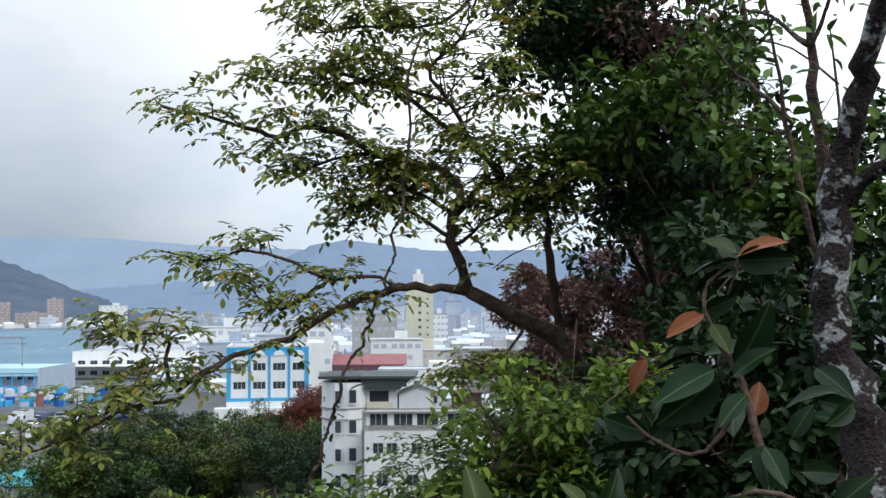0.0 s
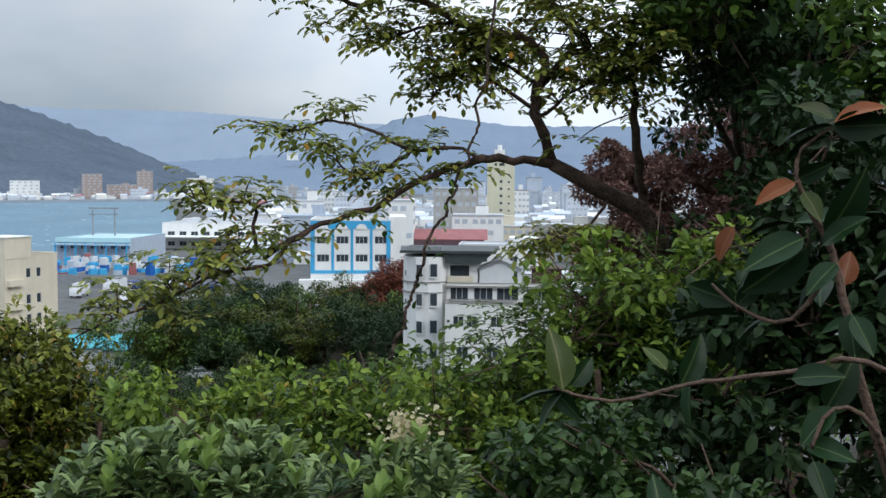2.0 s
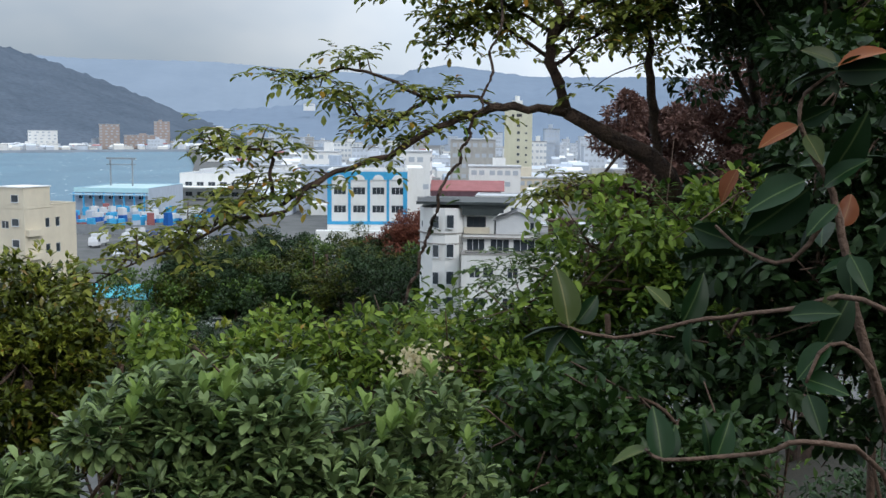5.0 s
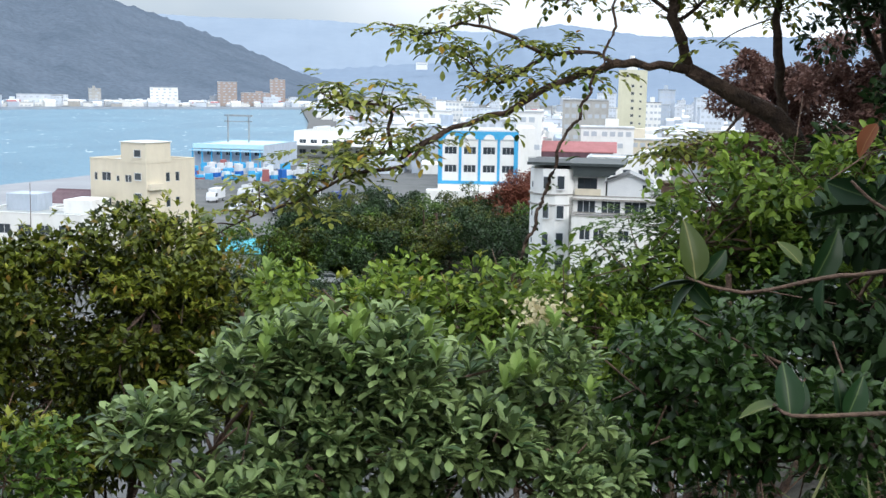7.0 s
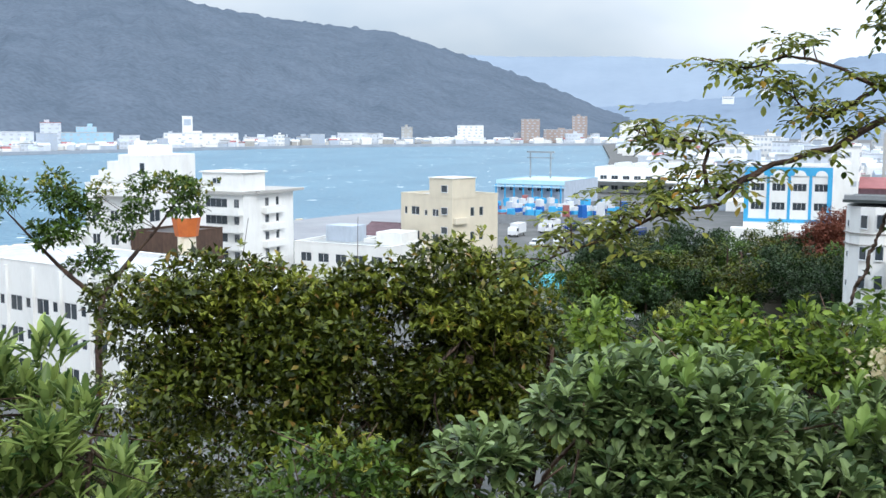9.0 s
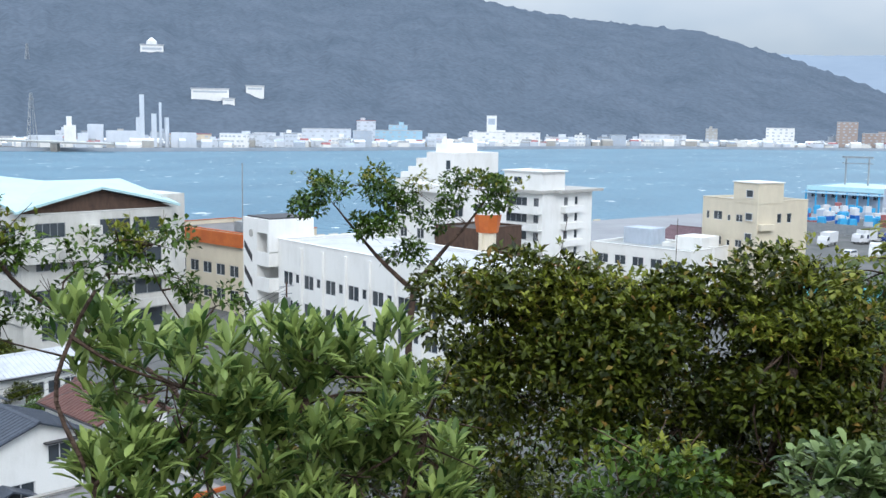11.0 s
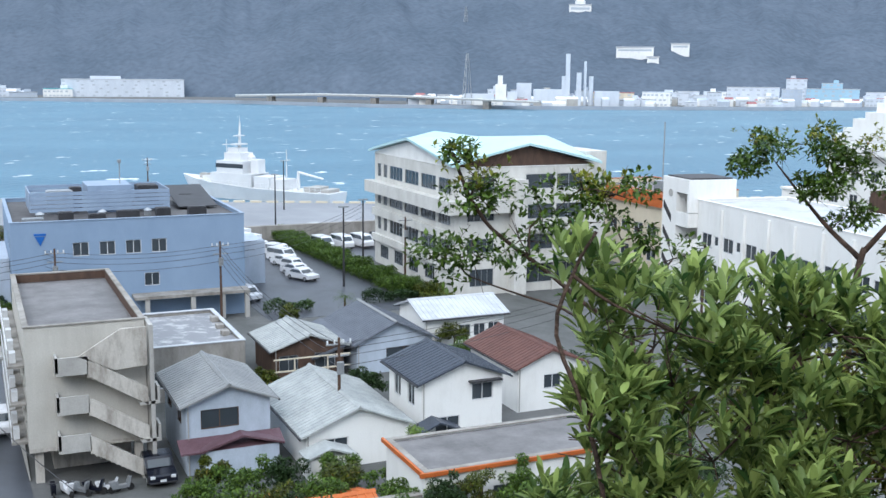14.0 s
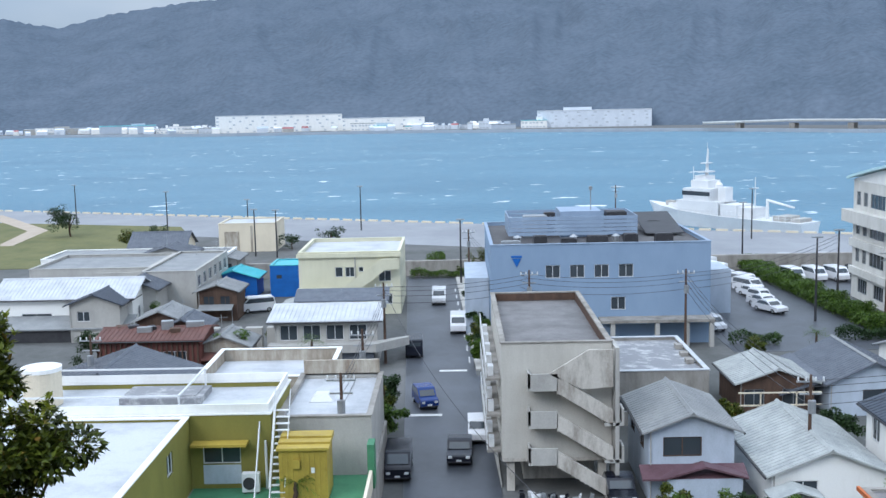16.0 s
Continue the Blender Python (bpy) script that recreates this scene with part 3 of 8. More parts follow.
part("louvre_screen", screen, BLUEMETAL, office, "pale blue slatted roof screen")
part("plant_room", Shape().box(8, 8.5, 10.1, 12.5, 14, 13.0), BLUEMETAL, office)
part("solar_panel", Shape().prism([(0, 0), (9.5, 1.4), (9.5, 1.5), (0, 0.1)], 0, 4.2), DARKMETAL, office, "dark tilted solar array", at=pose(21.5, 8.0, 10.4, 0, 0, 90))
for u in (3.0, 5.2, 9.0, 13.5):
    part("vent", Shape().cylinder(u, 4.6, 10.1, 10.7, 0.35).cylinder(u, 4.6, 10.7, 10.95, 0.5, r1=0.1), STEEL, office)
part("mast", Shape().cylinder(11.5, 10, 13, 15.2, 0.06).cylinder(11.5, 10, 15.2, 15.6, 0.2), STEEL, office)
part("sign", Shape().prism([(0, 0.9), (0.45, 0), (0.9, 0.9)], -0.06, 0).box(-0.1, -0.06, 1.0, 1.0, 0, 1.2), STRONGBLUE, office, "small blue emblem", at=pose(2.2, -0.02, 8.2))
part("canopy", Shape().box(11.0, -2.2, 2.6, 22.5, 0, 2.9), CONCRETE, office)
for u in (12, 16.5, 19.5, 22.0):
    part("column", Shape().box(u, -2.1, 0, u + 0.45, -1.65, 2.6), LIGHTCONC, office)
part("annex", Shape().box(22.55, 15, 0, 28.5, 21, 5.2), PALEBLUE, office, "pale blue low annex")
part("annex", Shape().box(-2.6, 6, 0, -0.05, 18, 6.2), PALEBLUE, office, "pale blue low annex")

# apartment block with the outside stair, on open ground floor
apt = block("apartment_block", "grey four-storey concrete apartment block with zigzag stair", -66.6, 1.9, 90, 7.0, 18.2, 7.5,
            {"L": grid(1.0, 16.5, 6, 1.7, [0.7, 3.1], 1.6)}, APTWALL, ROOFGREY, 0.6, CONCRETE, z=2.3)
part("parapet_lining", Shape().box(0.245, 17.86, 6.92, 6.755, 17.95, 7.48).box(0.245, 0.25, 6.92, 0.33, 17.86, 7.48).box(6.67, 0.25, 6.92, 6.755, 17.86, 7.48), BROWNWOOD, apt, "dark weathered inner parapet")
for u in (0.3, 6.2):
    for v in (0.3, 6, 12, 17.3):
        part("column", Shape().box(u, v, -2.3, u + 0.5, v + 0.5, 0), STAINCONC, apt)
part("slab", Shape().box(0, 0, -0.25, 7.0, 18.2, -0.004), STAINCONC, apt)
part("base_wall", Shape().box(1.5, 2.5, -2.3, 6.2, 17, -0.26), STAINCONC, apt)
for k, z in enumerate((-2.3, 0.1, 2.5, 4.9)):
    f = Shape().prism([(3.4, z + 2.1), (6.9, z - 0.1), (6.9, z + 0.95), (3.4, z + 3.15)], -1.3, -1.15) if k < 3 else Shape().prism([(2.9, z + 0.9), (5.4, z + 2.4), (6.9, z + 2.4), (6.9, z + 0.0), (5.0, z - 0.1)], -1.3, -1.15)
    part("stair_parapet", f, STAINCONC, apt)
    if k < 3:
        st = Shape()
        for i in range(12):
            zz = z + 0.1 + 2.1 * (11 - i) / 12
            st.box(3.4 + 0.29 * i, -1.15, zz - 0.1, 3.69 + 0.29 * i, -0.02, zz + 0.08)
        part("stair_flight", st, STAINCONC, apt)
        part("landing", Shape().box(1.6, -1.3, z + 2.2, 3.45, -0.02, z + 2.4).box(1.6, -1.3, z + 2.4, 3.45, -1.15, z + 3.3).box(1.6, -1.3, z + 2.4, 1.75, -0.02, z + 3.3), LIGHTCONC, apt)
        part("landing", Shape().box(6.4, -1.3, z - 0.1, 7.6, -0.02, z + 0.1).box(7.45, -1.3, z + 0.1, 7.6, -0.02, z + 1.0), LIGHTCONC, apt)
part("stair_wall", Shape().box(7.05, -1.3, -2.3, 7.3, 1.2, 7.4), LIGHTCONC, apt)
for k in range(3):
    part("balcony", Shape().box(-0.95, 1, 0.05 + 2.4 * k, -0.02, 17.4, 0.2 + 2.4 * k), CONCRETE, apt)
    rail = Shape()
    for i in range(34):
        rail.box(-0.95, 1 + 0.49 * i, 0.2 + 2.4 * k, -0.91, 1.04 + 0.49 * i, 1.2 + 2.4 * k)
    rail.box(-0.96, 1, 1.2 + 2.4 * k, -0.9, 17.4, 1.26 + 2.4 * k)
    part("balcony_rail", rail, WHITEMETAL, apt)
    for i in range(5):
        part("air_conditioner", Shape().box(-0.8, 1.6 + 3.2 * i, 0.22 + 2.4 * k, -0.45, 2.4 + 3.2 * i, 0.85 + 2.4 * k), WHITEMETAL, apt)

annex = block("workshop", "low flat-roofed building with a patched white roof", -80.4, 10.6, 90, 7.8, 12, 4.3, {"F": grid(0.8, 7, 3, 1.6, [1.1], 1.3)}, CONCRETE, ROOFWORN, 0.25, ROOFWHITE)
for u, v, q in ((6.7, 3.0, 0.35), (6.8, 5.5, 0.3), (6.9, 8.0, 0.4)):
    part("stone", Shape().box(u, v, 4.06, u + 0.6, v + 0.8, 4.06 + q), CONCRETE, annex)

# small houses
h1 = house("two-storey house with pale blue boards and grey roof", -64.6, 10.9, 90, 5.3, 7.8, 4.6, 1.0, {"F": [(0.9, 2.9, 2.4, 1.25)], "L": [(1, 2.8, 1.6, 1.2), (4.5, 2.8, 1.6, 1.2)]}, PALEBLUE, SLATEGREY, frame=BROWNWOOD)
part("skirt_roof", Shape().prism([(0, 0), (1.3, -0.5), (1.3, -0.38), (0, 0.12)], -0.6, 5.9), MAROON, h1, "faded maroon skirt roof", at=pose(0, 0, 2.3, 0, 0, -90) @ pose(0, 0, 0))
part("porch_roof", Shape().prism([(0, 0), (2.6, 0.75), (5.2, 0), (5.2, 0.12), (2.6, 0.87), (0, 0.12)], 0, 1.1), MAROON, h1, at=pose(0.6, -1.6, 1.9))
part("porch_wall", Shape().box(0.9, -1.4, 0, 5.5, -0.1, 1.9), PALEBLUE, h1)
h2 = house("single-storey white house with broad weathered roof", -62.4, 17.9, 90, 6.9, 10.2, 2.5, 1.35, {"F": [(1.0, 0.9, 1.8, 1.1)], "R": [(2, 0.8, 1.6, 1.2), (6, 0.8, 1.6, 1.2)]}, WHITE, SLATEWHITE)
part("lean_to_roof", Shape().prism([(0, 0), (1.6, 0.55), (3.2, 0), (3.2, 0.12), (1.6, 0.67), (0, 0.12)], 0, 1.8), SLATEWHITE, h2, at=pose(-0.6, -2.2, 1.5))
part("porch_wall", Shape().box(-0.3, -2.0, 0, 2.3, 0, 1.5), WHITE, h2)
h3 = house("small house with pale roof and dark boarded gable", -82.6, 21.3, 90, 5.9, 6.3, 2.7, 1.0, {"F": [(0.4, 0.7, 1.6, 1.4), (3.4, 0.7, 1.8, 1.4)]}, BROWNWOOD, SLATEWHITE, frame=STEEL)
part("rail", Shape().box(-0.3, -0.9, 2.0, 6.2, -0.8, 2.1).box(-0.3, -0.9, 1.0, 6.2, -0.8, 1.1).box(1.4, -0.9, 0, 1.5, -0.8, 2.1).box(4.2, -0.9, 0, 4.3, -0.8, 2.1), CREAM, h3)
h4 = house("low house with broad grey tiled roof and blue gable", -82.0, 28.2, 90, 6.8, 9.0, 2.7, 1.55, {"F": [(2.6, 0.4, 3.2, 1.7)]}, PALEBLUE, TILEGREY, frame=BROWNWOOD, trim=SLATEGREY)
part("side_wing_roof", Shape().prism([(0, 0), (3.6, 1.2), (3.6, 1.32), (0, 0.12)], 0, 9.2), TILEGREY, h4, at=pose(-3.8, 0.2, 1.6))
h5 = house("white two-storey house with dark blue tiled roof", -63.4, 26.2, 90, 6.0, 6.0, 4.7, 1.1, {"F": [(3.7, 3.0, 1.6, 1.2), (1.0, 0.8, 1.8, 1.3)], "L": [(0.9, 2.6, 1.3, 1.6), (3.4, 2.6, 1.3, 1.6)]}, WHITE, TILEDARK)
part("porch_roof", Shape().prism([(0, 0), (1.7, 0.7), (3.4, 0), (3.4, 0.12), (1.7, 0.82), (0, 0.12)], 0, 1.6), TILEDARK, h5, at=pose(-1.0, -1.6, 1.5))
part("eave_board", Shape().box(3.4, -0.5, 4.35, 5.8, -0.02, 4.45), DARKMETAL, h5)
h6 = house("long white shed with a white metal roof", -87.3, 36.6, 90, 8.0, 6.3, 3.0, 1.0, {"F": grid(3.4, 7.6, 3, 1.2, [0.9], 1.2)}, WHITE, ROOFWHITE, along="x", name="shed")
h7 = house("white house with a rust-red roof", -68.0, 35.9, 90, 5.4, 8.2, 3.5, 1.1, {"F": [(2.2, 1.6, 1.5, 1.1)], "L": [(1, 1.5, 1.3, 1.2), (4.4, 1.5, 1.3, 1.2)]}, WHITE, RUSTROOF)
f8 = block("flat_roofed_house", "flat grey-roofed house with orange fascia", -50.6, 21.0, 90, 13.0, 5.8, 3.7, {"F": grid(1, 12, 4, 1.6, [1.1], 1.3)}, WHITE, ROOFGREY, 0.08, CONCRETE, category="house")
part("fascia", Shape().box(-0.35, -0.2, 3.52, 13.3, -0.07, 3.76).box(-0.22, -0.19, 3.52, -0.07, 6.1, 3.77), ORANGE, f8)
part("terrace_wall", Shape().box(-3.6, -0.4, 0, -0.6, -0.2, 2.6).box(-3.8, -0.6, 2.6, -0.4, 0.0, 2.8), CONCRETE, f8)
f9 = house("low house with an orange-red metal roof", -49.5, 12.4, 90, 5.6, 4.0, 2.1, 0.6, {}, WHITE, ORANGE, along="x")

# olive building with white roof terraces, on a raised plot
TERR = 3.0
tagged(part("terrace", Shape().box(-73, -45, -0.5, -30, -5.9, TERR), CONCRETE), "raised concrete plot of the olive building", "terrace", kind="structure")
tagged(part("courtyard", Shape().box(-61.9, -16.3, TERR, -45, -6.1, TERR + 0.02), GREENFLOOR), "green painted courtyard floor", "courtyard", kind="structure")
olive = block("olive_building", "olive green rendered building with white roof terrace", -60.0, -30.0, 90, 18.3, 7.6, 4.4,
              {"F": [(14.3, 1.5, 2.2, 1.0)]}, OLIVE, ROOFWHITE, 0.3, WHITE, z=TERR, frame=WHITEMETAL)
part("door", Shape().box(14.3, -0.03, 0.3, 16.5, -0.004, 1.44), PALEBLUE, olive, "pale blue lower panel")
part("awning", Shape().prism([(13.8, 2.75), (17.0, 2.75), (17.0, 2.9), (13.8, 2.9)], -0.9, 0), YELLOWMETAL, olive)
part("terrace_rail", Shape().box(0.2, 0.1, 4.5, 18.2, 0.2, 5.0).box(18.1, 0.2, 4.5, 18.2, 7.4, 5.0).box(0.2, 7.3, 4.5, 18.1, 7.4, 5.0), WHITE, olive)
part("roof_box", Shape().box(8.5, 3.4, 4.12, 13.5, 6.4, 4.5).box(8.9, 3.8, 4.5, 13.1, 6.0, 4.56), ROOFWORN, olive, "low white roof hatch")
part("pipe", Shape().cylinder(18.0, -0.2, 0, 2.9, 0.08), WHITEMETAL, olive)
tagged(part("roof_frame", Shape().box(1, 0.4, 5.4, 13, 0.5, 5.5).box(1, 7.0, 5.4, 13, 7.1, 5.5).box(12.9, 0.5, 5.4, 13, 7.0, 5.5).box(12.9, 0.4, 4.2, 13, 0.5, 5.4).box(12.9, 7.0, 4.2, 13, 7.1, 5.4), WHITEMETAL, olive), "")
wing = block("olive_wing", "olive rendered wing with white flat roof", -44.0, -30.0, 90, 13.6, 15.9, 4.3, {"R": [(11.0, 2.4, 1.2, 1.2)]}, OLIVE, ROOFWHITE, 0.15, WHITE, z=TERR)
for u, v in ((4.5, 12.0), (7.0, 12.5), (8.5, 11)):
    part("aerial", Shape().cylinder(u, v, 4.1, 5.5, 0.035, 6).box(u - 0.5, v - 0.02, 5.2, u + 0.5, v + 0.02, 5.24).box(u - 0.35, v - 0.02, 4.95, u + 0.35, v + 0.02, 4.99), STEEL, wing)
tank = thing("water_tank", "cream cylindrical rooftop water tank with white rim", "tank", pose(-63.9, -26.3, 7.15))
part("body", Shape().cylinder(0, 0, 0, 2.1, 1.15, 24), CREAM, tank, smooth=False)
part("rim", Shape().cylinder(0, 0, 2.1, 2.35, 1.2, 24), WHITE, tank)
low = block("low_building", "low concrete building with white coated roof and stained parapet", -62.0, -11.65, 90, 5.6, 10.4, 3.6, {}, LIGHTCONC, ROOFWHITE, 0.3, CONCRETE, z=TERR)
part("back_parapet", Shape().box(0.2, 10.1, 3.6, 5.4, 10.35, 4.6), STAINED, low, "rain-stained parapet")
part("skylight", Shape().add([(1.3, 4.2, 3.32), (2.9, 4.2, 3.32), (2.9, 5.6, 3.32), (1.3, 5.6, 3.32), (1.7, 4.5, 3.75), (2.5, 4.5, 3.75), (2.5, 5.3, 3.75), (1.7, 5.3, 3.75)], [(4, 5, 6, 7), (0, 1, 5, 4), (1, 2, 6, 5), (2, 3, 7, 6), (3, 0, 4, 7)]), WHITEMETAL, low)
back = block("low_building", "white-roofed rear building with stained parapet wall", -74.0, -19.5, 90, 9.5, 9.0, 6.0, {}, STAINED, ROOFWHITE, 0.9, WHITE, z=0.0)
shed = thing("storage_container", "ochre yellow corrugated storage container", "container", pose(-57.6, -10.9, TERR + 0.02, 0, 0, 90))
sb = Shape().box(0, 0, 0.1, 2.7, 2.4, 3.0)
part("body", sb, YELLOWMETAL, shed)
for i in range(9):
    part("rib", Shape().box(0.05 + 0.3 * i, -0.04, 0.15, 0.2 + 0.3 * i, -0.002, 2.9), YELLOWMETAL, shed)
part("roof", Shape().box(-0.12, -0.15, 3.0, 2.82, 0.6, 3.15).box(-0.12, 0.65, 3.02, 2.82, 1.4, 3.25).box(-0.12, 1.45, 3.04, 2.82, 2.5, 3.35), YELLOWMETAL, shed)
part("vent_box", Shape().box(0.8, -0.2, 2.0, 1.2, -0.05, 2.5), YELLOWMETAL, shed)
part("label_plate", Shape().box(1.8, -0.07, 1.7, 2.0, -0.045, 2.0), WHITEMETAL, shed)
stair = thing("metal_stair", "steep white metal stair to the roof", "stair", pose(-57.2, -11.45, TERR, 0, 0, 90))
for u in (0.0, 0.85):
    part("stringer", Shape().prism([(0, 0), (0.25, 0), (3.55, 4.7), (3.3, 4.7)], u, u + 0.06), WHITEMETAL, stair, at=pose(0, 0, 0, 0, 0, 90))
for i in range(14):
    part("tread", Shape().box(0.06, 0.12 + 0.233 * i, 0.25 + 0.325 * i, 0.85, 0.36 + 0.233 * i, 0.3 + 0.325 * i), WHITEMETAL, stair)
part("handrail", Shape().tube2((0.0, 0.1, 1.0), (0.0, 3.45, 5.7), 0.03, 0.03, 6).tube2((0.88, 0.1, 1.0), (0.88, 3.45, 5.7), 0.03, 0.03, 6), WHITEMETAL, stair)
gw = thing("garden_wall", "low cream boundary wall with teal panel", "wall", pose(-60.5, -6.05, TERR, 0, 0, 0))
part("wall", Shape().box(0, 0, 0, 9, 0.18, 1.1), CREAM, gw)
part("panel", Shape().box(-0.3, -0.1, 0, 0.9, 0.3, 2.6), GREENFLOOR, gw, "teal painted panel")
ac = thing("air_conditioner", "white outdoor air conditioner unit against the olive wall", "air conditioner", pose(-59.4, -13.3, TERR + 0.02, 0, 0, 90))
part("case", Shape().box(0, -0.4, 0.1, 1.0, 0, 1.2), WHITEMETAL, ac)
part("fan_grille", Shape().tube2((0.42, -0.4, 0.62), (0.42, -0.44, 0.62), 0.36, 0.36, 20), DARKMETAL, ac)
part("foot", Shape().box(0.1, -0.4, 0, 0.2, 0, 0.1).box(0.8, -0.4, 0, 0.9, 0, 0.1), DARKMETAL, ac)

# south of the street
corner = house("two-storey corner house with white ribbed roof and balcony band", -101.4, -18.6, 90, 10.0, 8.6, 4.5, 0.7, {"F": grid(0.6, 9, 4, 1.7, [2.55], 1.5)}, LIGHTCONC, ROOFWHITE, along="x", over=0.6)
part("band", Shape().slab([(-0.4, -1.5), (10.0, -1.5), (13.0, 1.6), (13.0, 2.2), (9.8, -0.02), (-0.4, -0.02)], 1.6, 2.4), LIGHTCONC, corner)
part("shopfront", Shape().box(0.2, -1.1, 0, 9.7, -0.1, 1.6), TILEGREY, corner, "grey shutters")
part("rear_roof", Shape().prism([(0, 0), (2.6, 0.9), (2.6, 1.02), (0, 0.12)], 0, 10), TILEGREY, corner, at=pose(10.6, 9.2, 4.6, 0, 0, 90))
cream = block("apartment_house", "pale yellow three-storey house with diagonal stair wall", -127, -19.8, 90, 12.2, 13.5, 7.6, {"F": [(2.0, 1.6, 2.2, 1.2), (4.4, 4.6, 0.9, 1.2), (5.6, 4.6, 1.1, 1.2), (7.2, 5.2, 0.6, 0.6), (9.6, 4.0, 1.5, 1.3), (9.8, 1.2, 1.4, 1.3)], "R": grid(1, 12, 4, 1.2, [1.4, 4.4], 1.3)}, PALEYELLOW, ROOFWHITE, 0.4, PALEYELLOW, category="house")
part("stair_wall", Shape().prism([(4.6, 2.4), (6.2, 2.4), (10.6, 5.6), (12.0, 5.6), (12.0, 6.9), (10.2, 6.9), (5.2, 3.4), (4.6, 3.4)], -1.2, -1.05).box(0, -1.2, 2.4, 4.58, -1.05, 3.5).box(0, -1.05, 2.4, 4.58, -0.02, 2.55), PALEYELLOW, cream)
part("fascia", Shape().box(-0.2, -0.3, 7.0, 12.4, -0.02, 7.5), PALEYELLOW, cream)
part("downpipe", Shape().cylinder(6.8, -0.12, 0, 7.0, 0.07, 8), LIGHTCONC, cream)
hut = house("bright blue hut with aqua roof", -140, -33.6, 90, 6.2, 5, 2.7, 0.9, {"F": [(3.6, 0.6, 1.1, 1.0)]}, STRONGBLUE, AQUAROOF, name="hut", frame=STRONGBLUE)
hut2 = block("hut", "bright blue flat-roofed shed", -140, -25.6, 90, 4.6, 6, 4.2, {"F": [(0.8, 2.4, 0.8, 0.6)]}, STRONGBLUE, AQUAROOF, 0.05, AQUAROOF, category="hut", frame=STRONGBLUE)
box = block("quay_store", "cream cubic store on the quay", -186, -42.5, 90, 10, 10, 5.0, {}, CREAM, ROOFWHITE, 0.2, CREAM)
part("door", Shape().box(1.0, -0.06, 0, 3.6, -0.01, 3.6).box(5.6, -0.06, 0, 6.0, -0.01, 4.6), STAINED, box)
ra = house("white factory shed with pale roof", -117, -52.5, 90, 15.5, 8, 4.4, 1.5, {"F": [(3, 1.4, 3.4, 1.3)], "R": [(2, 1.4, 1.0, 1.6), (4.4, 1.4, 1.0, 1.6)]}, WHITE, ROOFWHITE, along="x", name="factory")
part("lower_roof", Shape().prism([(0, 0), (3.2, 0.9), (3.2, 1.05), (0, 0.15)], 0, 17), SLATEGREY, ra, at=pose(16, -3.2, 1.4, 0, 0, 90))
part("lower_wall", Shape().box(0, -2.9, 0, 15.4, -2.7, 1.5), DARKMETAL, ra)
rb = block("warehouse", "grey two-storey warehouse with roof ledge", -131, -54, 90, 15, 13, 5.6, {"F": [(11, 3.6, 0.7, 0.8)], "R": grid(1, 12, 4, 1.4, [1.2, 3.6], 1.3)}, LIGHTCONC, SLATEGREY, 0.3, LIGHTCONC)
part("ledge", Shape().box(8.5, -0.35, 4.5, 14.6, -0.01, 5.1), LIGHTCONC, rb)
rc = block("warehouse", "long low building with grey roof", -150, -60, 90, 26, 10, 4.2, {"F": [(3, 0.5, 4, 2)]}, WHITE, SLATEGREY, 0.1, WHITE)
rd = house("tile-roofed bungalow by the lawn", -172, -54, 90, 9, 7, 3.0, 1.9, {"F": [(1, 0.8, 2, 1.4), (5, 0.8, 2, 1.4)]}, CREAM, TILEGREY, along="x")
re_ = block("row_house", "weathered two-storey row house with balconies", -126, -38.5, 90, 6.5, 18, 5.8, {"R": grid(1, 17, 6, 1.5, [0.9, 3.7], 1.4)}, LIGHTCONC, SLATEGREY, 0.2, LIGHTCONC, category="house")
rf = house("slatted red-brown timber house with cluttered roof", -98, -34.5, 90, 9.5, 6, 3.6, 0.5, {"F": [(1, 1.2, 2.2, 1.3), (6, 1.2, 2.2, 1.3)]}, REDTIMBER, RUSTROOF, along="x")
sl = Shape()
for i in range(20):
    sl.box(0.1 + 0.48 * i, -0.12, 0.3, 0.24 + 0.48 * i, -0.02, 3.5)
part("slats", sl, BROWNWOOD, rf)
rg = house("low house with a broad grey slate roof", -79, -34, 90, 12, 9, 3.2, 2.0, {}, LIGHTCONC, TILEGREY, along="y")
for i in range(7):
    rc_ = random.Random(40 + i)
    part("roof_clutter", Shape().box(0, 0, 0, rc_.uniform(0.6, 1.8), rc_.uniform(0.5, 1.2), rc_.uniform(0.4, 1.1)), rc_.choice([WHITEMETAL, STEEL, BROWNWOOD, DARKMETAL]), rf, at=pose(1.0 + 1.1 * i, rc_.uniform(1.2, 3.6), 3.9, 0, 0, rc_.uniform(0, 40)))
for lb, x, y, w, d, h, m_, rfm in (("dark boarded shed behind the timber house", -108, -34, 5, 5, 3.4, BROWNWOOD, SLATEGREY), ("grey two-storey house in the side lane", -121, -40.5, 5, 6, 4.6, LIGHTCONC, TILEGREY), ("dark tiled house in the side lane", -114, -43, 5.5, 6, 4.2, LIGHTCONC, TILEDARK), ("low shed with pale roof in the yard", -119, -20.5, 7, 4, 2.6, LIGHTCONC, SLATEWHITE)):
    house(lb, x, y, 90, w, d, h, 1.0, {"F": [(0.8, h - 1.9, 1.4, 1.1)]}, m_, rfm)
rk = random.Random(61)
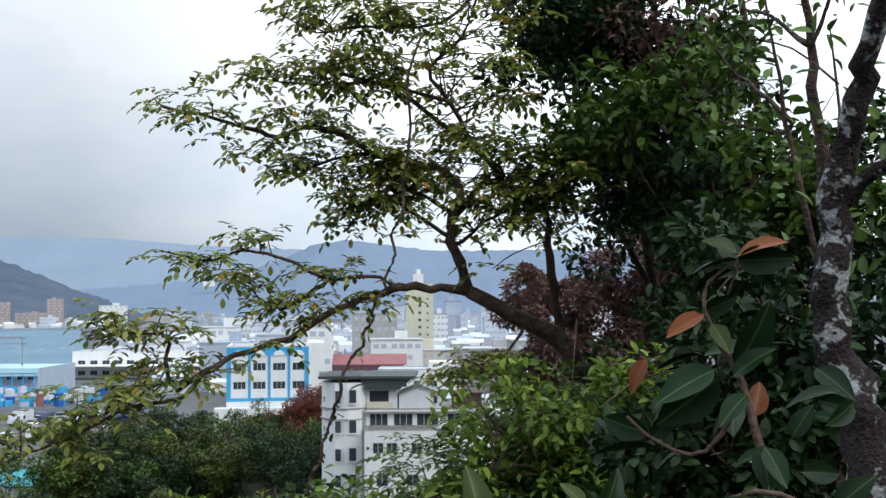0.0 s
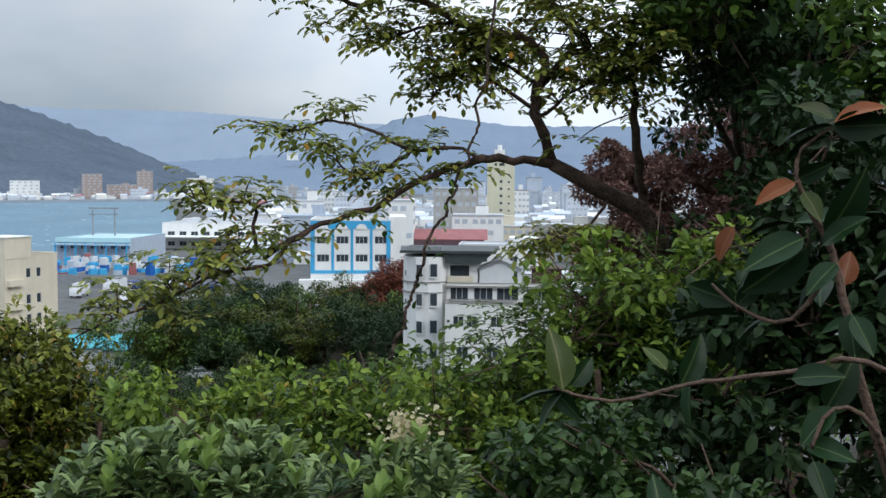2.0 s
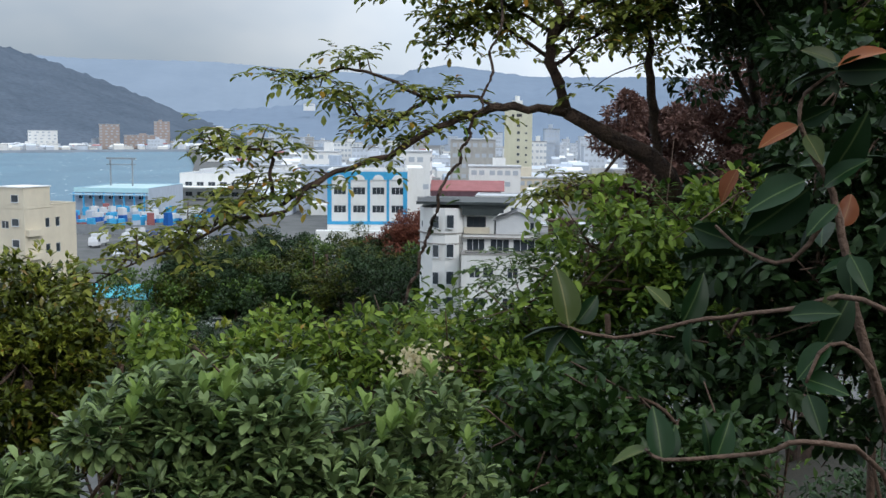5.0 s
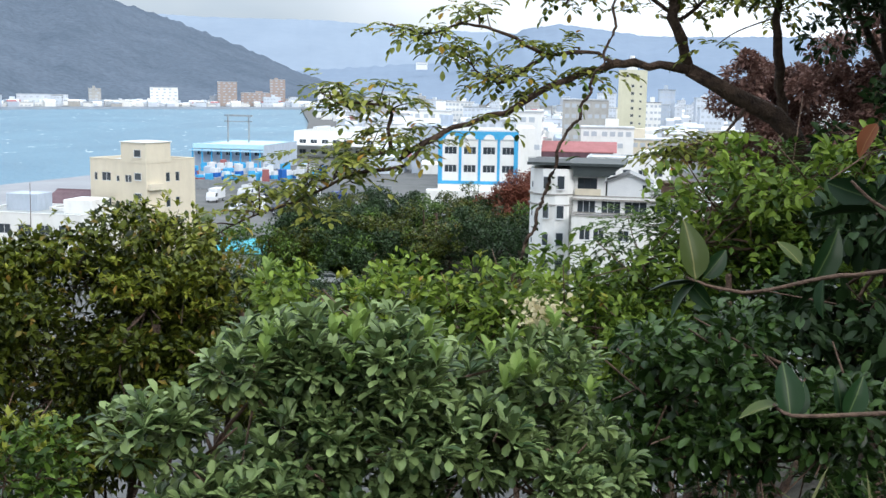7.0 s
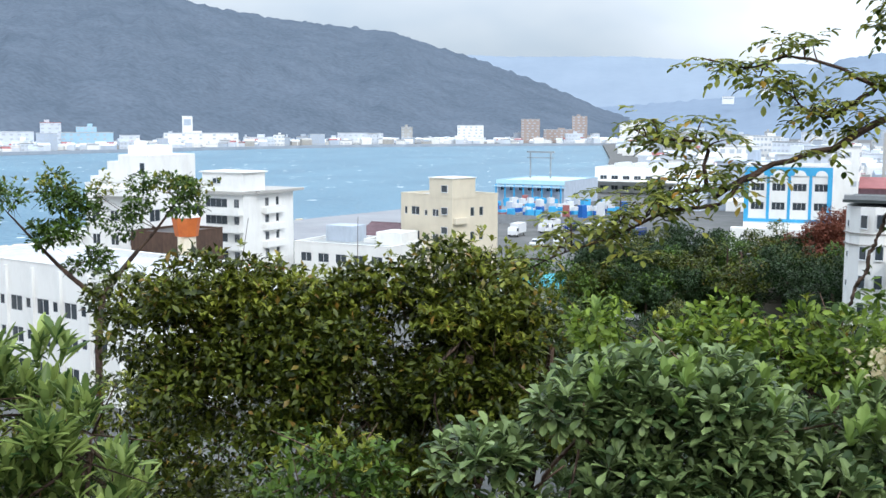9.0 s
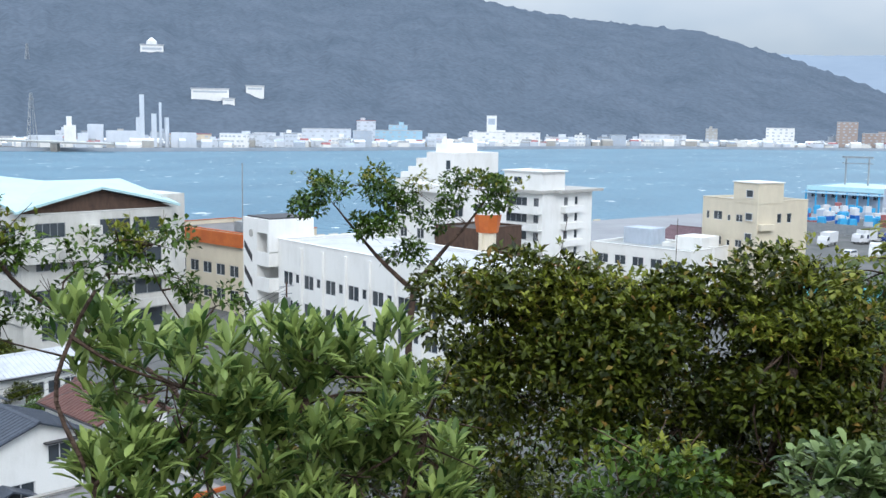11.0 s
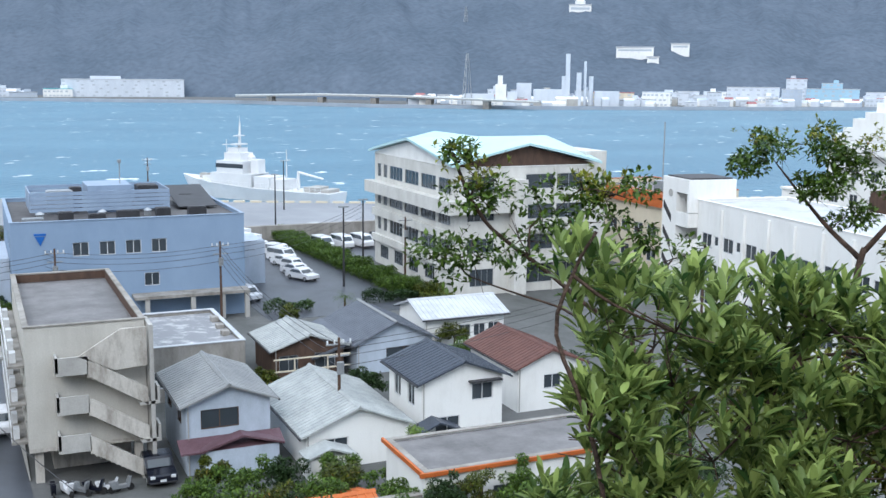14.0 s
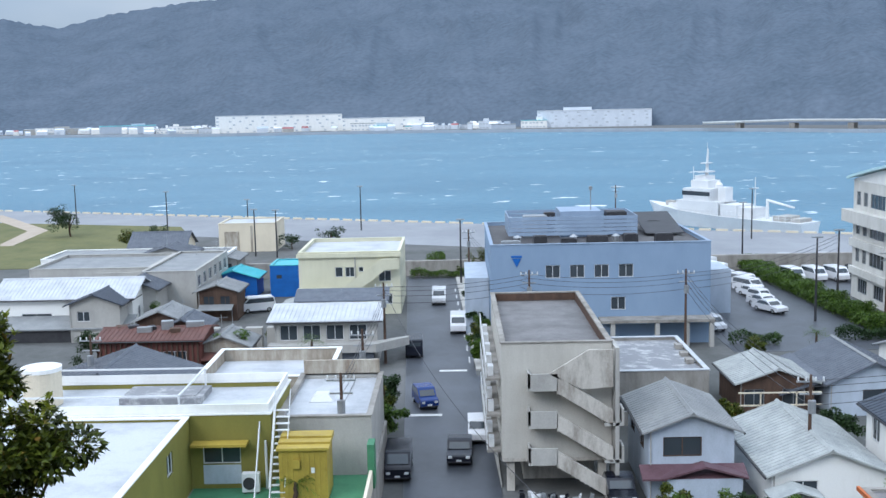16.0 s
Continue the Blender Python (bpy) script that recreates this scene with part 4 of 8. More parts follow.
for x, y, w, d, h, m_, rfm in ((-152, -46, 7, 6, 4.4, LIGHTCONC, TILEGREY), (-152.5, -38.5, 6, 6, 3.4, CONCRETE, SLATEGREY), (-139, -37.6, 5, 5, 4.2, LIGHTCONC, TILEDARK), (-124.5, -31.5, 4.6, 5, 3.6, BROWNWOOD, SLATEGREY), (-106.5, -31.0, 4.4, 4.6, 2.9, BROWNWOOD, TILEGREY), (-99.5, -25.6, 4.8, 4.4, 2.6, STAINED, SLATEGREY)):
    q_ = house("weathered small house with a %s roof in the crowded lane" % ("dark tiled" if rfm in (TILEDARK, TILEGREY) else "grey sheet"), x, y, 90, w, d, h, rk.uniform(0.7, 1.2), {"F": [(0.6, h - 1.7, 1.3, 1.1), (w - 2.0, h - 1.7, 1.2, 1.1)]}, m_, rfm, frame=BROWNWOOD)
    part("lean_to", Shape().prism([(0, 1.9), (1.5, 1.5), (1.5, 1.6), (0, 2.0)], 0.2, w - 0.4), rk.choice([RUSTROOF, SLATEGREY, STEEL]), q_, at=pose(0, 0, 0, 0, 0, -90) @ pose(0, 0, 0))
    part("aerial", Shape().cylinder(w * 0.4, d * 0.5, h, h + 2.6, 0.03, 6).box(w * 0.4 - 0.6, d * 0.5, h + 2.3, w * 0.4 + 0.6, d * 0.5 + 0.03, h + 2.33), STEEL, q_)
    part("laundry_rack", Shape().box(0.4, -1.0, h - 2.0, w - 0.4, -0.95, h - 1.95).box(0.4, -1.0, 0, 0.45, -0.95, h - 2.0).box(w - 0.45, -1.0, 0, w - 0.4, -0.95, h - 2.0), STEEL, q_)
for i, (x, y) in enumerate(((-107.5, -22.6), (-107.5, -20.4), (-107.5, -24.8), (-107.5, -27.0))):
    b_ = thing("water_heater", "pale grey upright storage unit", "heater", pose(x, y, 0, 0, 0, 90), "row of storage units")
    part("case", Shape().box(0, 0, 0.2, 1.7, 0.9, 2.6).box(0.82, -0.03, 0.3, 0.88, 0, 2.5), LIGHTCONC, b_)
    part("base", Shape().box(0, 0, 0, 1.7, 0.9, 0.2), CONCRETE, b_)

# ---- school block with the curved cross-gabled roof ----
archw = []
for z in (4.6, 8.0, 11.6):
    archw += [(1.0, z, 1.3, 1.7), (3.2, z, 1.3, 1.7), (5.4, z, 4.4, 1.7), (10.6, z, 4.4, 1.7), (15.8, z, 4.4, 1.7), (21.0, z, 3.4, 1.7)]
arch = block("school_block", "white five-storey block under a cyan cross-gabled metal roof", -107.8, 48.8, 90, 18.0, 25.5, 14.6,
             {"L": archw + grid(2, 20, 4, 3.0, [0.9], 1.7), "F": [(9.0, 12.0, 7.6, 1.7), (9.0, 8.5, 7.6, 1.7), (9.0, 4.9, 7.6, 1.8), (9.0, 1.0, 7.6, 2.2), (1.6, 12.0, 3.4, 1.6), (1.6, 8.5, 3.4, 1.6), (1.6, 4.9, 3.4, 1.6), (2.0, 1.0, 3.0, 2.0)]}, AGEDWHITE, ROOFGREY, 0.2, WHITE, bars=3, frame=STEEL)
for z in (3.5, 7.1):
    part("balcony", Shape().box(8.6, -1.1, z, 17.8, -0.95, z + 1.0).box(8.6, -0.95, z, 17.8, -0.02, z + 0.15), AGEDWHITE, arch)
for u in (12.6, 16.9):
    part("pilaster", Shape().box(u, -0.22, 0, u + 0.35, -0.01, 14.4), AGEDWHITE, arch)
N = 24
rv, rf_ = [], []
for lay in (0.0, 0.28):
    for j in range(N + 1):
        for i in range(N + 1):
            u, v = i / N * 2 - 1, j / N * 2 - 1
            rise = 2.3 * max(1 - abs(u), 1 - abs(v)) ** 0.9
            rv.append((9 + u * 9.7, 12.75 + v * 13.5, 14.72 + rise + lay))
M = (N + 1) * (N + 1)
for j in range(N):
    for i in range(N):
        a = j * (N + 1) + i
        rf_ += [(M + a, M + a + 1, M + a + N + 2, M + a + N + 1), (a + N + 1, a + N + 2, a + 1, a)]
for i in range(N):
    for a, b in ((i, i + 1), ((i + 1) * (N + 1), i * (N + 1)), (N * (N + 1) + i + 1, N * (N + 1) + i), (i * (N + 1) + N, (i + 1) * (N + 1) + N)):
        rf_.append((a, b, M + b, M + a))
part("roof", Shape().add(rv, rf_), CYANROOF, arch)
for m, L_ in ((pose(0, 0, 0), 18.0), (pose(0, 25.5, 0, 0, 0, -90), 25.5)):
    part("gable", Shape().prism([(L_ * (0.5 - 0.5 * (1 - q / 10)), 14.7 + 0.0) for q in (0,)] + [(L_ * q / 20, 14.7 + 2.2 * (1 - abs(q / 10 - 1)) ** 0.9) for q in range(1, 20)] + [(L_, 14.7)], 0.02, 0.25), BROWNWOOD if L_ < 20 else WHITE, arch, at=m)
part("balcony", Shape().box(-1.2, -0.02, 9.5, -0.01, 26.3, 11.0).box(-1.2, -1.2, 9.5, 8.5, -0.03, 11.0), AGEDWHITE, arch)
part("balcony", Shape().box(-0.35, -0.3, 6.4, -0.01, 25.8, 7.4).box(-0.35, -0.3, 3.0, -0.01, 25.8, 3.9), AGEDWHITE, arch)
part("stair_tower", Shape().box(6.9, -1.5, 0, 8.5, -0.02, 13.2), AGEDWHITE, arch)
part("lift_tower", Shape().box(18.05, 2, 0, 21, 9, 16.0), AGEDWHITE, arch)
part("clock", Shape().tube2((4.0, -1.25, 10.2), (4.0, -1.35, 10.2), 0.5, 0.5, 20), LIGHTCONC, arch)

# ---- white slab block with stair tower ----
slab = block("apartment_block", "long white four-storey block with stair tower", -92.2, 70.2, -7, 29.6, 11, 12.0,
             {"F": [q for k in range(7) for z in (1.2, 4.2, 7.2) for q in ((1.0 + 4.1 * k, z, 1.9, 1.5), (3.4 + 4.1 * k, z + 0.4, 0.8, 1.0))], "R": grid(1, 10, 3, 1.6, [1.2, 4.2, 7.2], 1.4)}, WHITE, ROOFWHITE, 0.3, WHITE)
for k in range(6):
    part("pilaster", Shape().box(4.75 + 4.1 * k, -0.3, 0, 5.0 + 4.1 * k, -0.01, 11.5), WHITE, slab)
part("stair_tower", Shape().box(-5.6, -1.2, 0, -2.6, 4.5, 14.1).box(-2.6, 1.6, 0, -0.02, 4.5, 14.1).box(-2.6, -1.2, 12.6, -0.02, 1.6, 14.1).box(-0.3, -1.2, 10.6, -0.02, 1.6, 12.6), WHITE, slab)
for z in (0.6, 3.3, 6.2, 9.0):
    part("balcony", Shape().box(-2.6, -1.2, z, -0.02, -1.0, z + 1.5).box(-2.6, -1.0, z, -0.02, 1.6, z + 0.2).box(-0.5, -1.0, z + 0.2, -0.02, 1.6, z + 1.5), WHITE, slab)
    # dark plate on the wall stands in for the shaded stair opening
    part("stair_slot", Shape().prism([(-5.3, z + 1.7), (-3.6, z + 0.2), (-3.6, z + 1.0), (-5.3, z + 2.5)], -1.24, -1.201), DARKMETAL, slab, "dark slanting plate for the shade of a stair opening")
part("tower_roof", Shape().box(-5.2, -0.9, 14.1, -0.3, 4.2, 14.25), DARKMETAL, slab)
part("emblem", Shape().tube2((-3.8, -1.21, 12.4), (-3.8, -1.27, 12.4), 0.42, 0.42, 16), LIGHTCONC, slab)
org = block("shop_building", "brown building with an orange roof band", -130, 79, 0, 19, 12, 10.4, {"F": grid(1, 18, 6, 2.0, [1.4, 4.6], 1.5)}, CREAM, ROOFGREY, 0.6, ORANGE)
part("band", Shape().box(-0.4, -0.45, 8.6, 19.4, -0.02, 10.3), ORANGE, org)
part("mast", Shape().cylinder(12, 5, 10, 19, 0.09, 6).box(11.2, 4.2, 9.9, 12.8, 5.8, 11.2), STEEL, org)
tb = block("shop_building", "low building with orange-red roof edges", -93, 84, 0, 22, 13, 8.6, {"F": grid(1, 20, 6, 1.8, [1.2, 4.6], 1.4)}, WHITE, ROOFWHITE, 0.3, ORANGE)
wt = thing("water_tower", "orange-topped water tower with white stem", "water tower", pose(-80.0, 90.5, 8.4))
part("stem", Shape().cylinder(0, 0, 0, 4.0, 1.0, 14).box(-0.2, -1.2, 0, 0.2, -0.9, 4), CREAM, wt)
part("tank", Shape().cylinder(0, 0, 4.0, 6.1, 1.25, 8, r1=1.6), ORANGE, wt)
part("cap", Shape().cylinder(0, 0, 6.1, 6.4, 1.65, 8).cylinder(0.2, 0.2, 6.4, 6.9, 0.5, 10), WHITE, wt)
stp = block("stepped_building", "white building stepping up to a tower", -108.3, 103, 0, 10.3, 12, 16.9, {"F": grid(1, 9, 3, 1.4, [2, 5.4, 8.8, 12], 1.4), "R": grid(1, 11, 3, 2.0, [2, 5.4, 8.8, 12], 1.6)}, WHITE, ROOFWHITE, 0.5, WHITE)
for x0_, x1_, z0_, z1_ in ((0.0, 1.5, 16.99, 17.8), (1.5, 3.1, 16.99, 18.6), (3.1, 5.1, 16.99, 19.8), (5.1, 10.3, 16.99, 20.7)):
    part("upper_block", Shape().box(x0_, 1.0, z0_, x1_, 10, z1_), WHITE, stp)
part("upper_block", Shape().box(5.9, 2, 20.7, 8.1, 8, 21.9).box(6.4, 2.6, 21.9, 7.4, 3.8, 22.5), WHITE, stp)
window(stp, pose(8.8, 0.93, 18.4), 0.9, 1.3, 0)
part("balcony", Shape().box(3.4, -1.2, 15.4, 11.6, -0.02, 16.4), WHITE, stp)
part("low_wing", Shape().box(-9.2, 1, 0, -0.02, 12, 9.5).box(-9.4, 0.8, 9.5, -0.02, 12.2, 9.8), WHITE, stp)
# added block; its dark brown stands for the stepped building's shadow side
bw = block("shaded_side_block", "dark brown block for the shaded side of the stepped building", -98.0, 100.5, 0, 7.4, 9, 11.2, {"F": grid(0.6, 6.8, 3, 1.2, [7.4], 1.2)}, BROWNWOOD, ROOFDARK, 0.2, BROWNWOOD)
b3 = block("apartment_block", "white five-storey apartment block with balconies and roof slab", -109.8, 128, 0, 8.0, 12.8, 14.0, {"F": [q for z in (1.3, 4.0, 6.7, 9.4, 12.0) for q in ((0.5, z, 4.4, 1.35), (6.2, z, 1.0, 1.3))], "R": [q for z in (1.3, 4.0, 6.7, 9.4, 12.0) for q in ((5.4, z, 1.0, 1.3), (8.2, z, 0.8, 1.3))]}, WHITE, ROOFWHITE, 0.2, WHITE, bars=3, frame=STEEL)
part("roof_slab", Shape().box(-0.6, 2.6, 14.1, 9.2, 14.2, 14.5).box(-0.6, -0.9, 14.1, 8.4, 2.6, 14.5), LIGHTCONC, b3)
part("penthouse", Shape().box(0.2, 0.0, 14.5, 7.9, 5.6, 17.3).box(-0.1, -0.3, 17.3, 8.3, 5.9, 17.5), WHITE, b3)
window(b3, pose(2.2, -0.05, 15.6), 1.6, 0.9, 1)
for z in (0.2, 2.9, 5.6, 8.3, 10.9):
    part("balcony", Shape().box(-0.3, -1.2, z, 8.0, -1.05, z + 1.0).box(-0.3, -1.05, z, 8.0, -0.02, z + 0.15), WHITE, b3)
    part("balcony", Shape().box(8.02, 4.6, z, 9.0, 9.6, z + 0.95), WHITE, b3)
lo = block("house", "low white house with roof rooms", -97.5, 135, 0, 17.5, 12, 6.6, {"F": grid(1.2, 16, 5, 2.0, [3.6], 1.4)}, WHITE, SLATEWHITE, 0.3, WHITE, category="house")
part("roof_room", Shape().box(2.6, 5, 6.3, 7.6, 9, 8.8), PALEBLUE, lo)
part("roof_room", Shape().box(12.5, 4, 6.3, 17, 9, 8.3), WHITE, lo)
rr = house("white house under a maroon mansard roof", -95, 150, 0, 12, 9, 6.4, 1.6, {"F": grid(1, 11, 4, 1.4, [3.6], 1.3), "R": grid(1, 8, 2, 1.2, [3.4], 1.3)}, WHITE, MAROON, along="x")
lo2 = block("house", "pale blue-white house with terrace", -88.5, 141, 0, 9, 7, 6.8, {"F": grid(1, 8, 3, 1.2, [3.8], 1.2), "R": grid(1, 6, 2, 1.0, [3.8], 1.2)}, WHITE, ROOFWHITE, 0.5, WHITE, category="house")
cb = block("apartment_block", "cream five-storey apartment block with central stair tower", -85.2, 147, -18, 11.6, 10.2, 13.9,
           {"F": [q for z in (1.0, 3.9, 6.8, 10.6) for q in ((0.8, z, 0.7, 1.2), (2.4, z, 1.9, 1.3), (5.4, z, 0.7, 0.9), (7.2, z, 1.4, 1.1))], "R": [q for z in (1.0, 3.9, 6.8, 10.6) for q in ((4.0, z, 0.9, 1.4), (6.0, z, 0.9, 1.4))]}, CREAM, ROOFWHITE, 0.3, CREAM)
part("stair_tower", Shape().box(6.6, -0.05, 13.5, 11.65, 5.0, 16.5), CREAM, cb)
part("tower_slab", Shape().box(6.45, -0.2, 16.504, 11.8, 5.15, 16.64), WHITE, cb)
for z in (2.0, 5.0, 8.0, 11.0, 14.4):
    window(cb, pose(9.3, -0.14, z), 1.4, 1.1, 0)
for z in (0.4, 3.3, 6.2, 9.6):
    part("balcony", Shape().box(11.62, 0.2, z, 12.3, 3.0, z + 0.9), CREAM, cb)

# ---- harbour sheds ----
ws = block("harbour_shed", "blue and white harbour shed", -139, 300, 0, 22, 30, 7.6, {"F": grid(1, 21, 7, 1.8, [4.4], 1.4)}, PALEBLUE, CYANROOF, 0.2, PALESKY)
part("band", Shape().box(-0.3, -0.3, 6.4, 22.3, -0.02, 7.7), CYANROOF, ws)
for i in range(8):
    part("column", Shape().box(0.2 + 3.05 * i, -2.2, 0, 0.6 + 3.05 * i, -1.8, 6.3), SKYBLUE, ws)
part("canopy", Shape().box(-0.6, -2.6, 5.6, 22.6, -0.35, 6.0), PALESKY, ws, "pale blue loading canopy")
gan = thing("loading_gantry", "grey steel loading gantry on the quay", "gantry", pose(-136, 318, 7))
for u in (0, 7):
    part("post", Shape().box(u, 0, 0, u + 0.4, 0.4, 8.5), STEEL, gan)
part("beam", Shape().box(-1, 0, 8.5, 8.4, 0.5, 9.1).box(-1, 0, 6.8, 8.4, 0.4, 7.1), STEEL, gan)
w2 = block("harbour_shed", "long white market shed with roof vents", -133, 372, 0, 62, 34, 9.2, {"F": grid(2, 60, 14, 2.6, [1.0, 4.6], 1.6)}, WHITE, ROOFWHITE, 0.2, WHITE)
for i in range(9):
    part("roof_vent", Shape().box(4 + 6.4 * i, 10, 9, 5.6 + 6.4 * i, 26, 10.4), WHITEMETAL, w2)
part("lower_canopy", Shape().box(-4, -9, 4.4, 60, -0.3, 4.8), WHITE, w2)
rngc = random.Random(5)
for i in range(84):
    m_ = rngc.choice([STRONGBLUE, STRONGBLUE, SKYBLUE, WHITEMETAL, PALEBLUE, SKYBLUE, WHITEMETAL, STRONGBLUE, PINKROOF])
    c_ = thing("fish_crate_stack", "stacked plastic fish crates and drums", "crates", pose(-136 + rngc.uniform(0, 40), 262 + rngc.uniform(0, 34), 0, 0, 0, rngc.uniform(0, 90)), "crates on the quay")
    hh = rngc.uniform(1.2, 3.8)
    part("crate", Shape().box(0, 0, 0, 2.0, 1.5, hh * 0.5), m_, c_)
    part("crate", Shape().box(0.1, 0.08, hh * 0.5, 1.9, 1.42, hh), rngc.choice([m_, WHITEMETAL, SKYBLUE]), c_)
fen = Shape()
for i in range(28):
    fen.box(-118 + 2 * i, 240, 0, -117.85 + 2 * i, 240.15, 2.6)
fen.box(-118, 240.03, 0.3, -62, 240.1, 2.5)
tagged(part("fence", fen, STEEL), "grey mesh fence beside the harbour yard", "fence")
tur = house("small house with aqua sheet roof", -61.5, 132, 0, 5.5, 6, 3.2, 1.0, {"F": [(1, 1, 1.4, 1.2)]}, WHITE, AQUAROOF, along="x")
tur2 = house("white shed with aqua sheet roof", -54.5, 131, 0, 5.5, 6, 3.2, 1.2, {"F": [(1, 1, 1.4, 1.2)], "R": [(2, 1, 1.2, 1.2)]}, WHITE, AQUAROOF, along="x")

# ---- white and sky-blue hall with round-headed windows ----
hall = block("community_hall", "white and sky-blue hall with arched window heads", -41.7, 196, 8.5, 15.0, 16, 17.5,
             {"F": [(1.2 + 3.6 * i, z, 2.3, 1.4) for i in range(4) for z in (9.6, 13.0)] + [(6, 2.6, 1.6, 1.6)]}, WHITE, ROOFWHITE, 0.4, WHITE, bars=2)
part("frieze", Shape().box(0, -0.12, 15.8, 15.0, -0.02, 17.3), SKYBLUE, hall, "sky-blue painted band")
part("frieze", Shape().box(0, -0.12, 7.4, 15.0, -0.02, 8.0), SKYBLUE, hall, "sky-blue painted band")
for i in range(5):
    u = (0, 3.9, 7.5, 11.1, 14.2)[i]
    part("pilaster", Shape().box(max(u, 0), -0.12, 8.0, u + (0.8, 0.5, 0.5, 0.5, 0.8)[i], -0.02, 15.8), SKYBLUE, hall, "sky-blue pilaster")
for i in range(4):
    cx = 2.35 + 3.6 * i
    part("arch_head", Shape().prism([(cx + 1.05 * math.cos(math.pi * k / 10), 15.75 + 1.0 * math.sin(math.pi * k / 10)) for k in range(11)], -0.2, -0.13), WHITE, hall)
part("side_wing", Shape().box(15.02, 1.5, 0, 18.0, 18, 18.0), WHITE, hall)
part("lower_block", Shape().box(-2, -3, 0, 13, -0.15, 6.4), WHITE, hall)

# ---- cream-white apartment house with the rounded bay ----
wa = block("apartment_house", "weathered white apartment house with rounded corner bay", -9.6, 116, 0, 13.5, 12, 13.7,
           {"F": [(0.4, 11.9, 2.0, 1.35), (3.0, 11.9, 2.1, 1.35), (5.5, 11.9, 2.4, 1.35), (8.8, 11.9, 2.4, 1.35)], "R": grid(1, 11, 3, 1.5, [6, 10.8], 1.4)}, WHITE, ROOFGREY, 0.1, CONCRETE, bars=2)
part("upper_room", panel(3.4, 2.95, [(0.35, 0.55, 2.1, 1.4)]), WHITE, wa, at=pose(0.02, 0.4, 13.7))
part("upper_room", Shape().box(3.2, 0.64, 13.7, 3.42, 9, 16.65).box(0.02, 8.8, 13.7, 3.18, 9, 16.65), WHITE, wa)
window(wa, pose(0.37, 0.48, 14.25), 2.1, 1.4, 2, DARKMETAL)
part("balcony_parapet", Shape().box(0.1, 0.0, 13.8, 2.9, 0.15, 14.5), CREAM, wa)
bay = [(0.0, 0.25), (-0.6, -0.4), (-1.9, -0.9), (-3.3, -0.6), (-4.4, 0.4), (-5.0, 2.0), (-5.0, 10), (0, 10)]
part("bay_wall", Shape().slab(bay, 0, 16.6), WHITE, wa)
for z in (12.6, 13.75):
    part("bay_cornice", Shape().slab([(x * 1.03 - 0.03, y - 0.1) for x, y in bay], z, z + 0.14), CONCRETE, wa)
for z in (2.4, 5.4, 8.2, 11.2, 14.4):
    window(wa, pose(-1.75, -1.0, z, 0, 0, 8), 0.85, 1.5, 0)
    window(wa, pose(-3.3, -0.72, z, 0, 0, -32), 0.9, 1.4, 0)
    window(wa, pose(-4.75, 1.15, z, 0, 0, -68), 0.6, 0.7, 0)
for u in (-0.35, -0.15):
    part("downpipe", Shape().cylinder(u, -0.15, 0, 13.6, 0.08, 8), LIGHTCONC, wa)
part("roof_slab", Shape().slab([(-5.1, -0.7), (5.4, -0.7), (5.4, 9.4), (-5.1, 9.4)], 17.0, 17.3).prism([(-0.4, 16.66), (3.9, 16.66), (5.3, 17.0), (-0.4, 17.0)], -0.5, 9.2), DARKFELT, wa, "dark green-grey roof slab")
part("roof_fascia", Shape().prism([(-0.1, 15.85), (3.7, 15.85), (5.0, 16.95), (-0.1, 16.95)], -0.45, -0.3), DARKFELT, wa)
part("roof_rail", Shape().box(-5.0, -0.6, 17.3, -0.5, -0.55, 17.75).box(-5.0, -0.6, 17.8, -0.5, -0.54, 17.85), STEEL, wa)
part("roof_shed", panel(4.6, 1.6, [(3.7, 0.5, 0.5, 0.9)], gable=0.95), WHITEMETAL, wa, at=pose(3.6, 0.2, 13.72))
part("roof_shed", Shape().box(3.6, 0.43, 13.72, 3.75, 4.3, 15.3).box(8.05, 0.43, 13.72, 8.2, 4.3, 15.3), WHITEMETAL, wa)
window(wa, pose(7.3, 0.27, 14.22), 0.5, 0.9, 0)
part("roof_shed_top", Shape().prism([(0, 0), (2.6, 1.05), (5.2, 0), (5.2, 0.12), (2.6, 1.17), (0, 0.12)], 0, 4.8), SLATEGREY, wa, at=pose(3.3, -0.1, 15.2))
part("roof_hut", Shape().box(9.3, 1.5, 13.65, 12.6, 4.5, 15.2).box(9.1, 1.3, 15.2, 12.8, 4.7, 15.35), BROWNWOOD, wa, "brown boarded roof hut")
part("ledge", Shape().box(0, -0.45, 13.3, 13.7, -0.02, 13.46).box(0, -0.4, 11.5, 13.7, -0.02, 11.62), CONCRETE, wa)
part("air_conditioner", Shape().box(2.5, -0.38, 11.64, 3.1, -0.04, 12.1), WHITEMETAL, wa)
fb = block("apartment_house_wing", "white lower wing with flat terrace roof", -9.45, 112.3, 0, 7.6, 3.6, 11.9, {"F": [(0.85, 9.4, 1.15, 1.15), (2.3, 9.4, 1.15, 1.15), (4.9, 9.4, 1.15, 1.15), (1.2, 6.0, 1.3, 1.3), (4.4, 6.0, 1.3, 1.3)]}, WHITE, ROOFGREY, 0.1, CONCRETE)
part("vent", Shape().box(0.25, -0.15, 9.9, 0.5, -0.02, 10.15).box(2.6, -0.15, 7.9, 2.85, -0.02, 8.15), DARKMETAL, fb)

